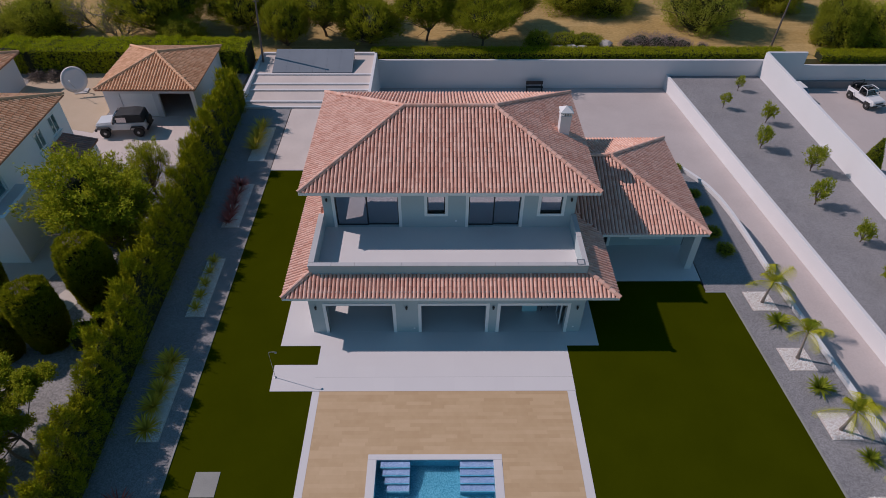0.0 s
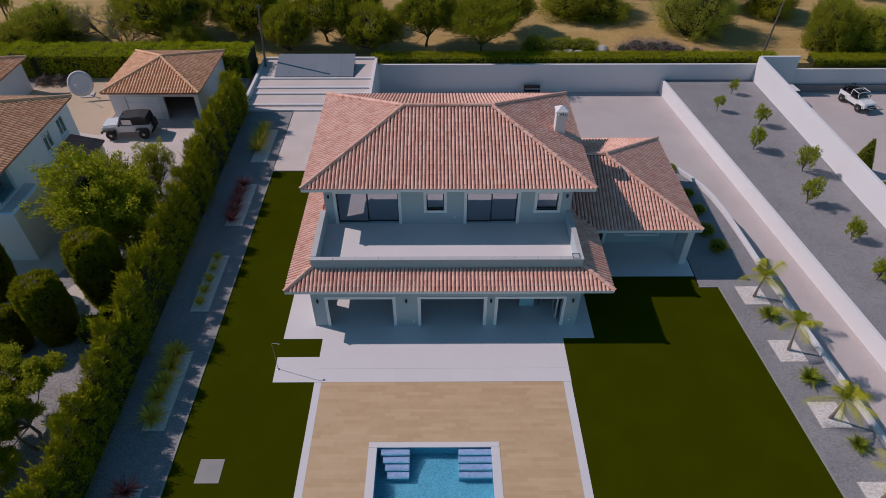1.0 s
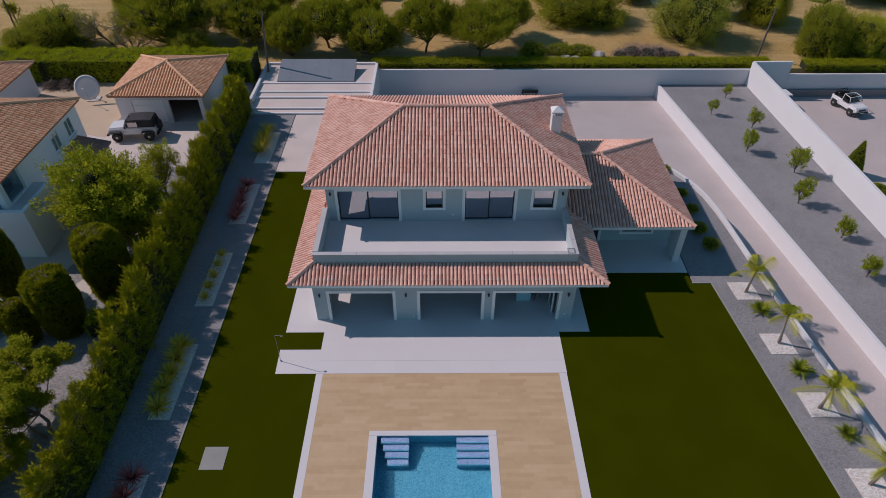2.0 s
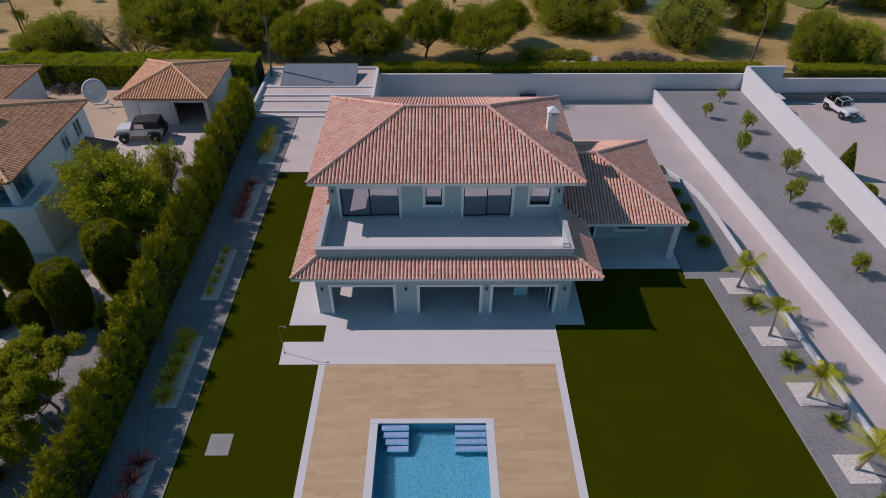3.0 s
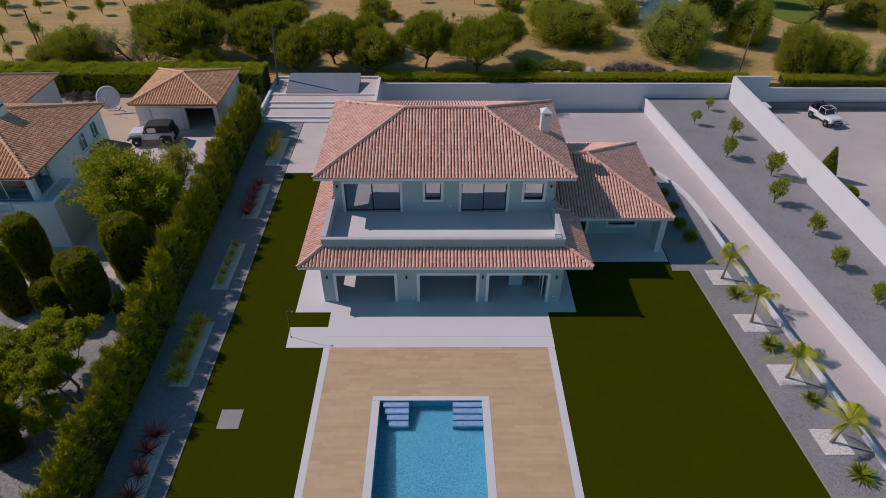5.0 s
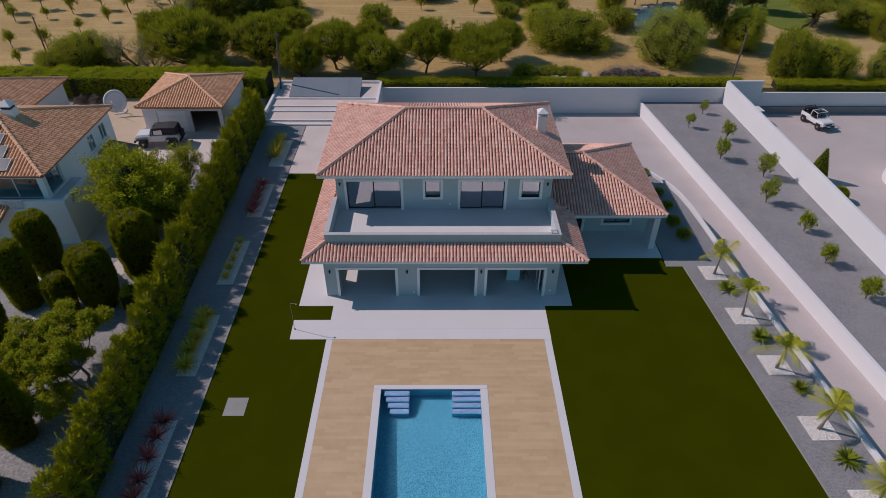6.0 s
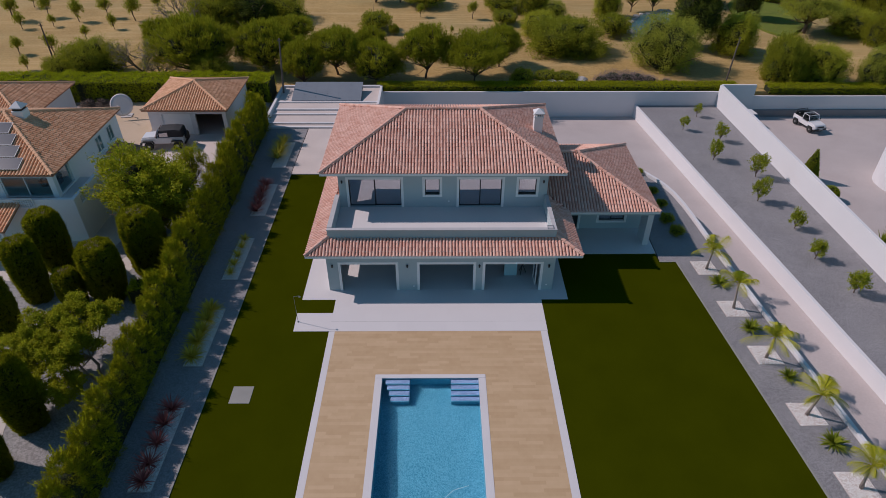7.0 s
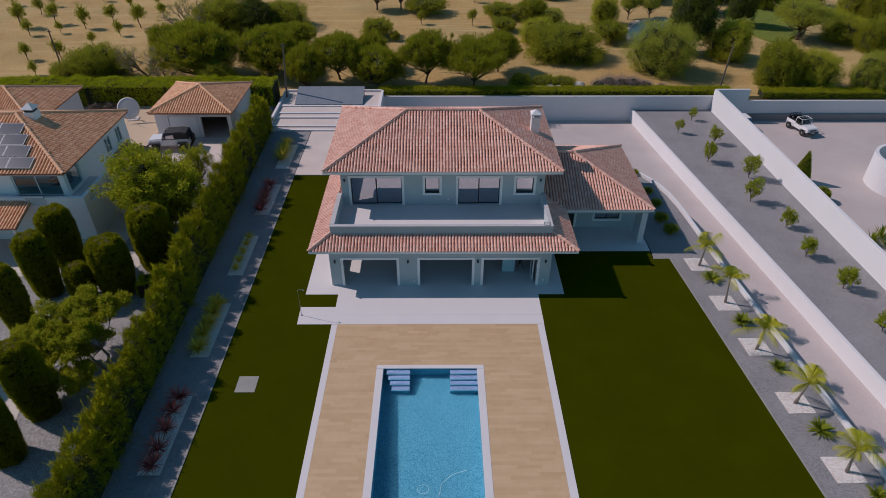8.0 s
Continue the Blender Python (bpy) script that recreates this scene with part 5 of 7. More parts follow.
ORCHARD = [(-54.4, 64.4, 3.6), (-51.3, 60.6, 2.1), (-50.3, 66.1, 2.9), (-44.9, 63.8, 3.2), (-40.3, 56.0, 1.7), (-41.5, 65.5, 2.8), (-38.3, 60.0, 2.1), (-36.9, 63.8, 3.1), (-35.3, 68.5, 2.2), (-38.9, 76.3, 1.8), (-46.0, 50.3, 2.1),
           (-41.4, 49.7, 2.5), (-42.0, 44.6, 1.8), (-47.4, 61.6, 1.6), (-55.5, 75.6, 1.8), (-42.8, 74.9, 1.9), (-55.0, 71.0, 2.4), (-33.0, 77.0, 2.2), (-49.0, 79.0, 2.2), (-58.0, 60.0, 2.4), (-27.0, 76.0, 2.0), (-62.0, 76.0, 2.2),
           (3.6, 65.8, 1.8), (11.1, 64.7, 2.3), (8.0, 58.0, 1.0), (12.0, 78.0, 2.0)]
for k, (x, y, hgt) in enumerate(ORCHARD):
    plant("young_tree", SMALL[k % 3], (x, y, land(x, y) - 0.03), "small young orchard tree on dry ground", "tree", hgt * (0.36, 0.44, 0.40)[k % 3], hgt * 1.12, 101 * k, "orchard trees")
for k, (x, y, me) in enumerate(((30.7, 30.3, CIT_C), (33.2, 33.6, CIT_C), (33.4, 27.7, CIT_A), (31.4, 23.7, CIT_A), (33.9, 20.5, CIT_A), (32.3, 16.3, CIT_A), (33.4, 12.2, CIT_B), (33.0, 8.2, CIT_B), (33.7, 4.4, CIT_B), (33.8, 0.1, CIT_B))):
    s = (0.85, 0.8, 0.9, 1.0, 1.1, 1.05, 0.95, 0.95, 1.05, 0.95)[k]
    plant("citrus_tree", me, (x, y, bed_z(y)), "young citrus tree with glossy green leaves on gravel", "tree", me[3] * s * 0.92, me[4] * s * 1.14, 70 * k, "young citrus trees")

# tufts of dry grass over the field
rng_g = np.random.default_rng(8)
gp = np.stack([rng_g.uniform(-75, 85, 60000), rng_g.uniform(39.5, 86, 60000), np.zeros(60000)], 1)
gp = gp[[noise.noise((x * 0.09, y * 0.09, 3.0)) > -0.15 for x, y, z in gp]]
gp[:, 2] = [land(x, y) + 0.01 for x, y, z in gp]
gv, gf = tufts(gp, np.tile((0.0, 0.0, 1.0), (len(gp), 1)), 2, 0.06, 0.24, 0.05, rng_g, 0.5, 0.7)
tagged(part("dry_grass", Geo().add(gv, gf), DRY_L, weld=False), "scattered tufts of dry straw-coloured grass", "grass", kind="stuff")

# palms in beds of white pebbles
PALM_CROWNS = [frond_crown(40 + k, 14, 1.85, PALM_L, 1.0) for k in range(3)]
CYCAD = blade_plant(50, 110, 0.74, 0.07, CYCAD_L, 0.55, 0.5)
BEDS_E = [(23.4, 6.81), (23.73, 2.7), (24.08, -1.24), (24.45, -5.43), (24.85, -9.55)]
PALMS = [(24.25, 5.97), (24.57, 2.01), (24.83, -2.16), (25.21, -6.19), (25.71, -10.4)]


def pebble_bed(x0, y0, x1, y1, lean, seed, label):
    """A bed of loose white stones, its top left corner at x0, y1."""
    rng = np.random.default_rng(seed)
    o = thing("pebble_bed", label, "gravel bed", (x0, y1, 0))
    w, d = x1 - x0, y1 - y0
    g = Geo()
    cut = [(0, 0), (lean * d, -d), (w + lean * d, -d), (w, 0)]
    g.prism(cut, -0.05, 0.02)
    part("bed_base", g, PALE_GRAVEL, o)
    st = Geo()
    n = int(w * d * 380)
    for k in range(n):
        v_ = rng.uniform(0.02, d - 0.02)
        x, y, r = rng.uniform(0.03, w - 0.03) + lean * v_, -v_, rng.uniform(0.022, 0.048)
        a = rng.uniform(0, 6.28)
        ca, sa = math.cos(a) * r, math.sin(a) * r
        z = 0.02 + rng.uniform(0, 0.03)
        st.add([(x + ca, y + sa, z), (x - sa * 0.8, y + ca * 0.8, z), (x - ca, y - sa, z), (x + sa * 0.8, y - ca * 0.8, z), (x + 0.2 * ca, y, z + r * 0.45)], [(0, 1, 4), (1, 2, 4), (2, 3, 4), (3, 0, 4)])
    part("pebble_fill", st, PEBBLE, o, weld=False, kind="stuff")
    return o


for k, (x, y) in enumerate(BEDS_E):
    pebble_bed(x, y - 1.47, x + 1.45, y, 0.085, 60 + k, "square bed of white pebbles round a palm")
for k, (x, y) in enumerate(PALMS):
    hgt = (1.5, 1.9, 1.75, 1.6, 1.45)[k]
    o = thing("palm_tree", "young palm with arching yellow-green fronds in white pebbles", "palm", (x, y, 0.0), "palms", 100 * k)
    lean = (0.10, 0.14, 0.12, 0.1, 0.12)[k]
    part("trunk", Geo().tube([(0, 0, 0), (lean * 0.4, 0.05, hgt * 0.35), (lean, 0.08, hgt * 0.75), (lean * 1.3, 0.1, hgt)], [0.10, 0.065, 0.055, 0.065], 9), PALM_BARK, o, smooth=True)
    c = new("crown", PALM_CROWNS[k % 3])
    c.parent = o
    c.location = (lean * 1.3, 0.1, hgt)
    c.rotation_euler = (0, 0, 1.3 * k)
for k, (x, y) in enumerate(((24.48, 4.4), (24.86, 0.1), (25.4, -3.7), (25.63, -8.0), (26.4, -11.7))):
    o = thing("cycad", "low cycad rosette of stiff green leaves on gravel", "cycad", (x, y, 0), "cycads", 50 * k)
    ob = new("leaf_rosette", CYCAD)
    ob.parent = o
    ob.scale = (1.2, 1.2, 1.15) if k not in (2, 4) else (0.95, 0.95, 1.0)
# planted beds along the hedge
YUCCA = [blade_plant(70 + k, 110, 0.56, 0.035, YUCCA_L, 0.55, 0.35) for k in range(2)]
GRASS = blade_plant(73, 90, 0.75, 0.03, YUCCA_L, 0.75, 0.35)
TUFT = blade_plant(74, 50, 0.36, 0.03, YUCCA_L, 0.6, 0.25)
CORD = [blade_plant(75 + k, 80, 0.55, 0.035, RED_L, 0.65, 0.25) for k in range(2)]
for k, (y0, y1, w) in enumerate(((20.1, 24.8, 1.2), (12.6, 17.3, 1.15), (4.95, 9.68, 1.06), (-2.7, 2.1, 1.08), (-10.45, -5.6, 1.1))):
    pebble_bed(-8.1, y0, -8.1 + w, y1, 0.0, 80 + k, "long bed of white pebbles planted with rosettes")
for group, mesh, sc, kind, lab in (([(-7.85, 24.4), (-7.86, 23.4), (-7.85, 22.4), (-7.82, 21.5)], [GRASS], 1.75, "grass_clump", "yellow-green clump of tall grass"),
                                   ([(-7.8, 16.9), (-7.8, 15.9), (-7.75, 14.9), (-7.72, 14.0), (-7.7, 13.1)], CORD, 1.75, "cordyline", "dark red spiky cordyline"),
                                   ([(-7.62, 9.3), (-7.62, 8.35), (-7.6, 7.35), (-7.6, 6.4), (-7.6, 5.5)], [TUFT], 1.75, "yucca", "small yellow-green yucca tuft"),
                                   ([(-7.8, 1.8), (-7.8, 0.95), (-7.75, -0.05), (-7.8, -0.9), (-7.75, -2.1)], YUCCA, 1.75, "yucca", "spiky yellow-green yucca rosette"),
                                   ([(-7.6, -5.8), (-7.62, -6.75), (-7.58, -7.9), (-7.56, -9.05), (-7.5, -10.0)], CORD, 1.7, "cordyline", "dark red spiky cordyline")):
    for k, (x, y) in enumerate(group):
        o = thing(kind, lab + " in white pebbles", "plant", (x, y, 0.03), "bed plants", 67 * k)
        ob = new("leaf_rosette", mesh[k % len(mesh)])
        ob.parent = o
        s = sc * (1.0 + 0.12 * math.sin(3.1 * k))
        ob.scale = (s, s, s)
for x, y, s in ((23.34, 15.8, 0.26), (23.5, 13.9, 0.27), (23.25, 11.7, 0.33), (23.5, 10.1, 0.33), (23.0, 19.0, 0.24)):
    plant("shrub", BUSH_C, (x, y, 0), "low green shrub on gravel by the porch", "shrub", 1.9 * s, 2.0 * s, 40 * x, "porch shrubs")

# clipped cypress columns in the neighbour's garden
def cypress(at, h, r, seed):
    rng = np.random.default_rng(seed)
    n = int(1000 * h * r)
    a = rng.uniform(0, 2 * math.pi, n)
    q = rng.random(n)
    z = np.where(q < 0.84, rng.uniform(0.01, 1, n), 1.0)
    prof = r * (0.70 + 0.36 * np.sin(np.pi * (0.10 + 0.66 * z))) * np.where(z > 0.92, 1 - (z - 0.92) * 3.0, 1)
    rad = np.where(q < 0.84, prof, prof * np.sqrt(rng.random(n)))
    wob = 1 + 0.06 * np.sin(3 * a + seed) + 0.05 * np.sin(7 * a + z * 6) + 0.03 * np.sin(13 * a - z * 17)
    p = np.stack([rad * wob * np.cos(a), rad * wob * np.sin(a), z * h + 0.06 * np.sin(5 * a)], 1)
    d = np.where((q < 0.84)[:, None], np.stack([np.cos(a), np.sin(a), np.full(n, 0.1)], 1), np.array([0, 0, 1.0]))
    v, f = tufts(p, d, 13, 0.045, 0.15, 0.04, rng, 1.1, 0.4)
    o = thing("cypress", "clipped cypress column with a flat top", "topiary", at, "clipped cypresses")
    part("foliage", Geo().add(v, f), CYPRESS_L, o, weld=False)
    q2 = np.sqrt(rng.random(150)) * r * 0.42
    a2 = rng.uniform(0, 6.283, 150)
    tv, tf = tufts(np.stack([q2 * np.cos(a2), q2 * np.sin(a2), np.full(150, h + 0.03)], 1), np.tile((0, 0, 1.0), (150, 1)), 4, 0.05, 0.14, 0.03, rng, 0.0, 1.0)
    part("clipped_top", Geo().add(tv, tf), GREY_L, o, "greyish bare clipped twigs", weld=False)
    # added turned core, coloured near-black as the shade behind the leaves
    part("inner_growth", Geo().lathe([(r * 0.7, 0.0), (r * 0.88, h * 0.3), (r * 0.96, h * 0.6), (r * 0.9, h * 0.88), (r * 0.66, h * 0.96)], 16), CORE_SHADE, o, "near-black core standing in for inner shade")


for k, (x, y, h_, r_) in enumerate(((-19.2, 6.4, 4.3, 1.1), (-19.0, 3.2, 4.4, 0.95), (-14.5, 3.3, 4.0, 1.2), (-16.3, 2.4, 2.7, 0.78), (-12.9, 6.0, 4.6, 1.3), (-18.9, -0.2, 4.5, 0.85), (-14.4, -6.6, 4.7, 0.95), (-14.6, -9.4, 4.6, 0.9), (-21.5, -4.5, 3.8, 0.9))):
    cypress((x, y, 0), h_, r_ * 0.87, 90 + k)
plant("garden_tree", BIG, (-14.1, 10.9, 0), "leafy bright green garden tree", "tree", 3.75, 6.5, 30)
plant("garden_tree", OPEN, (-13.2, 15.9, 0), "slender garden tree with an open twiggy crown", "tree", 1.55, 4.6, 200)


def spreading_tree(at, pads, seed):
    """A low tree with a forked leaning trunk that carries flat pads of leaves."""
    o = thing("garden_tree", "small spreading garden tree with open branches", "tree", at)
    rng = np.random.default_rng(seed)
    t = Geo()
    t.tube([(0, 0, -0.05), (-0.14, 0.22, 0.35), (-0.05, 0.3, 0.75), (-0.35, 0.4, 1.2)], [0.11, 0.085, 0.08, 0.06], 8)
    t.tube([(-0.25, -0.1, -0.05), (-0.6, -0.1, 0.5), (-1.0, 0.1, 1.1)], [0.09, 0.07, 0.05], 8)
    fork = Vector((-0.35, 0.4, 1.2))
    cen, outs = [], []
    for x, y, z, r in pads:
        b = Vector((x, y, z))
        bend = fork.lerp(b, 0.5) + Vector((rng.normal() * 0.15, rng.normal() * 0.15, -0.05))
        t.tube([fork, bend, b], [0.04, 0.028, 0.016], 6)
        # separate sprays of leaves with gaps between them
        for k in range(int(12 * r * r) + 3):
            a, q = rng.uniform(0, 2 * math.pi), math.sqrt(rng.random()) * r
            c = Vector((x + q * math.cos(a), y + q * math.sin(a), z + rng.uniform(-0.5, 0.5) * r + 0.25 * (r - q)))
            t.tube([bend.lerp(b, rng.uniform(0.3, 1)), b.lerp(c, 0.6) + Vector((0, 0, -0.06)), c], [0.016, 0.010, 0.004], 4)
            size = rng.uniform(0.22, 0.46)
            m = int(150 * size)
            d = unit(rng.normal(size=(m, 3)) * (1, 1, 0.75) + np.array([0, 0, 0.35]))
            cen.append(np.array(c) + d * size * rng.uniform(0.5, 1.1, (m, 1)) * (1, 1, 0.7))
            outs.append(d)
    v, f = tufts(np.vstack(cen), np.vstack(outs), 11, 0.07, 0.13, 0.062, rng, 0.3, 0.9)
    g = Geo().add(v, f)
    part("trunk", t, PALM_BARK, o, smooth=True, weld=False)
    part("crown", g, GARDEN_L, o, weld=False)


spreading_tree((-12.25, -3.55, 0), [(-2.2, -2.0, 1.7, 1.0), (-3.6, 0.4, 2.2, 0.9), (-1.3, 0.3, 2.5, 1.2), (-2.6, 1.0, 2.7, 1.3), (-1.6, -1.1, 2.1, 1.25), (-3.0, -0.6, 2.3, 1.2), (-0.2, 2.2, 2.4, 1.0), (-2.0, 2.3, 2.8, 1.05), (-0.7, -2.0, 1.5, 0.9), (-0.6, 0.9, 2.3, 0.8)], 35)
for x, y, w_, l_, h_ in ((-12.6, 2.6, 0.9, 1.3, 1.1), (-12.1, 4.1, 0.8, 0.9, 1.0)):
    clipped_hedge("clipped_shrub", (x, y, 0), 8, l_, w_, h_, 420, "low box-shaped clipped green shrub in gravel", 9, CLIPPED_L)
for k, (x, y, s) in enumerate(((-16.6, -0.6, 0.4), (-17.6, 3.6, 0.25), (-12.4, 8.2, 0.5), (-11.9, 10.2, 0.55))):
    plant("shrub", BUSH_C, (x, y, 0), "low green shrub in gravel", "shrub", 1.9 * s, 2.0 * s, 90 * k)


# ---- the neighbour's buildings ----
structure("neighbour_garden", Geo().prism([(-60, SOUTH), (-9.4, SOUTH), (-9.9, 27.5), (-11.2, 27.5), (-11.2, BACK_Y), (-60, BACK_Y)], -3.5, -0.01), GARDEN, "grey gravel garden of the neighbouring house", "gravel")
structure("neighbour_drive", Geo().prism([(-26, 19.6), (-11.6, 19.6), (-11.6, 26.5), (-26, 26.5)], -0.2, 0.012), PALE_GRAVEL, "pale concrete forecourt before the garage", "driveway")
structure("neighbour_sand", Geo().prism([(-30, 26.5), (-21.0, 24.0), (-21.0, 36.5), (-30, 36.5)], -0.2, 0.02), SAND, "sandy yellow yard beside the garage", "yard")
structure("garden_path", Geo().prism([(-13.9, 7.2), (-15.2, 7.9), (-18.5, 1.4), (-18.3, -2.2), (-17.4, -6.2), (-16.3, -10.0), (-14.9, -9.6), (-16.0, -5.8), (-16.9, -2.0), (-17.0, 0.9)], -0.2, 0.008), PATH_STONE, "pale paved garden path", "path")

structure("house_apron", Geo().prism([(-34, 4.6), (-18.0, 5.0), (-16.6, 9.0), (-15.8, 13.0), (-15.8, 19.6), (-34, 19.6)], -0.2, 0.006), PATH_STONE, "pale paved apron round the neighbouring house", "paving")

garage = thing("garage", "white rendered double garage with a clay tile roof", "garage")
QX0, QX1, QY0, QY1 = -20.4, -13.3, 26.4, 33.5
part("wall", Geo().wall("x", QX0, QX1, 0, 2.55, QY0, QY0 + 0.25, [(-19.2, 0, -16.6, 2.1), (-16.15, 0, -13.65, 2.1)]), WHITE, garage, "white rendered front wall")
part("wall", Geo().wall("y", QY0 + 0.25, QY1, 0, 2.55, QX0, QX0 + 0.25), WHITE, garage)
part("wall", Geo().wall("y", QY0 + 0.25, QY1, 0, 2.55, QX1 - 0.25, QX1), WHITE, garage)
part("wall", Geo().wall("x", QX0, QX1, 0, 2.55, QY1, QY1 + 0.25), WHITE, garage)
part("floor", Geo().box(QX0 + 0.25, QY0, -0.1, QX1 - 0.25, QY1, 0.03), PALE_GRAVEL, garage)
d = part("garage_door", Geo().box(-19.2, QY0 + 0.1, 0.03, -16.6, QY0 + 0.16, 2.1), TRIM_WHITE, garage, "closed white garage door")
for k in range(4):
    part("door_panel", Geo().box(-19.16, QY0 + 0.08, 0.06 + 0.51 * k, -16.64, QY0 + 0.1, 0.53 + 0.51 * k), TRIM_WHITE, d)
hip_roof(garage, -20.75, -13.0, 26.0, 33.9, 2.6, 0.32, 0.235, 0.36, OCHRE_I, OCHRE_I, OCHRE_D, 0)

house = thing("neighbour_house", "white two-storey house with ochre tile roof and loggia", "house")
HX1, HY0, HY1 = -20.0, 10.1, 20.05
win = [(16.3, 3.3, 17.3, 4.6), (18.25, 3.3, 19.2, 4.6)]
part("wall", Geo().wall("y", HY0, HY1, 0, 5.15, HX1 - 0.25, HX1, [(HY0 + 0.4, 3.3, 12.3, 4.98)] + win), BRIGHT_WHITE, house, "white rendered side wall")
part("wall", Geo().wall("x", -34, HX1 - 0.25, 0, 5.15, HY0, HY0 + 0.25, [(-23.7, 3.2, -20.4, 4.85)]), BRIGHT_WHITE, house, "white rendered front wall")
part("wall", Geo().wall("x", -34, HX1, 0, 5.15, HY1, HY1 + 0.25), BRIGHT_WHITE, house)
part("inner_wall", Geo().wall("x", -34, HX1 - 0.25, 3.2, 5.15, 12.6, 12.8), WHITE, house)
part("loggia_floor", Geo().box(-34, HY0 + 0.25, 3.2, HX1 - 0.25, 12.6, 3.3), SLAB, house)
hip_roof(house, -34.5, -19.6, 9.65, 20.5, 5.2, 0.385, 0.235, 0.36, OCHRE_I, OCHRE_I, OCHRE_D, 0)
part("eaves_board", Geo().box(-34.4, 9.75, 5.0, -19.85, 20.4, 5.095), TRIM_WHITE, house, "white boarded eaves")
lo_ = part("loggia_window", Geo().box(-23.7, HY0 + 0.1, 3.2, -23.62, HY0 + 0.18, 4.85).box(-22.1, HY0 + 0.1, 3.28, -22.04, HY0 + 0.18, 4.77).box(-20.48, HY0 + 0.1, 3.2, -20.4, HY0 + 0.18, 4.85).box(-23.62, HY0 + 0.1, 4.77, -20.48, HY0 + 0.18, 4.85).box(-23.62, HY0 + 0.1, 3.2, -20.48, HY0 + 0.18, 3.28), TRIM_WHITE, house, "white framed loggia glazing")
for x0, x1 in ((-23.62, -22.1), (-22.04, -20.48)):
    pp = part("pane", Geo().box(x0, HY0 + 0.13, 3.28, x1, HY0 + 0.15, 4.77), LOGGIA_PANE, lo_)
    pp.visible_shadow = False
sw_ = part("loggia_side_window", Geo().box(HX1 - 0.2, HY0 + 0.4, 3.3, HX1 - 0.12, HY0 + 0.47, 4.98).box(HX1 - 0.2, 12.23, 3.3, HX1 - 0.12, 12.3, 4.98).box(HX1 - 0.2, HY0 + 0.47, 4.91, HX1 - 0.12, 12.23, 4.98), TRIM_WHITE, house, "white framed loggia side glazing")
pp = part("pane", Geo().box(HX1 - 0.17, HY0 + 0.47, 3.3, HX1 - 0.15, 12.23, 4.91), LOGGIA_PANE, sw_)
pp.visible_shadow = False
part("sofa", Geo().box(-21.9, 11.3, 3.3, -20.7, 12.2, 3.72).box(-21.9, 12.0, 3.72, -20.7, 12.25, 4.05).box(-21.95, 11.3, 3.72, -21.75, 12.0, 3.9), CANVAS, house, "dark cushioned seat in the loggia", bevel=0.06)
for a, b, c_, d_ in win:
    w_ = part("window", Geo().box(HX1 - 0.12, a, b, HX1 + 0.02, a + 0.08, d_).box(HX1 - 0.12, c_ - 0.08, b, HX1 + 0.02, c_, d_).box(HX1 - 0.12, a + 0.08, b, HX1 + 0.02, c_ - 0.08, b + 0.1).box(HX1 - 0.12, a + 0.08, d_ - 0.08, HX1 + 0.02, c_ - 0.08, d_), TRIM_WHITE, house, "white framed narrow window")
    pp = part("pane", Geo().box(HX1 - 0.04, a + 0.08, b + 0.1, HX1 - 0.02, c_ - 0.08, d_ - 0.08), LOGGIA_PANE, w_)
    part("mullion", Geo().box(HX1 - 0.05, (a + c_) / 2 - 0.03, b + 0.1, HX1 + 0.01, (a + c_) / 2 + 0.03, d_ - 0.08), TRIM_WHITE, w_)
    pp.visible_shadow = False
    part("window_sill", Geo().box(HX1, a - 0.1, b - 0.12, HX1 + 0.12, c_ + 0.1, b - 0.03), TRIM_WHITE, w_)
# lower storey stands forward, with a stair and its parapet
part("lower_wall", Geo().wall("x", -34, -18.65, 0, 3.5, 9.35, 9.6), BRIGHT_WHITE, house, "white rendered lower wall")
part("lower_roof", Geo().box(-34, 9.6, 2.9, -18.9, 13.0, 3.2), SLAB, house)
part("lower_wall", Geo().wall("y", 9.6, 13.2, 0, 3.5, -18.9, -18.65, [(10.1, 2.7, 11.2, 3.3)]), BRIGHT_WHITE, house, "white rendered lower wall with a railed gap")
for k in range(6):
    part("baluster", Geo().box(-18.82, 10.2 + 0.17 * k, 2.7, -18.74, 10.27 + 0.17 * k, 3.3), TRIM_WHITE, house)
part("stair_wall", Geo().wall("x", -18.65, -15.9, 0, 3.3, 13.0, 13.2), BRIGHT_WHITE, house, "white rendered stair wall")
part("stair_wall", Geo().wall("y", 13.2, 17.0, 0, 2.4, -16.1, -15.9), BRIGHT_WHITE, house, "white rendered stair wall")
rail = part("balcony_rail", Geo().box(-22.75, 9.23, 3.58, -21.4, 9.33, 3.66).box(-22.75, 9.25, 2.85, -21.4, 9.33, 2.92).box(-22.75, 9.25, 3.2, -21.4, 9.33, 3.25), TRIM_WHITE, house, "white balustrade below the loggia")
for k in range(9):
    part("baluster", Geo().box(-22.73 + 0.158 * k, 9.26, 2.92, -22.68 + 0.158 * k, 9.32, 3.58), TRIM_WHITE, rail)


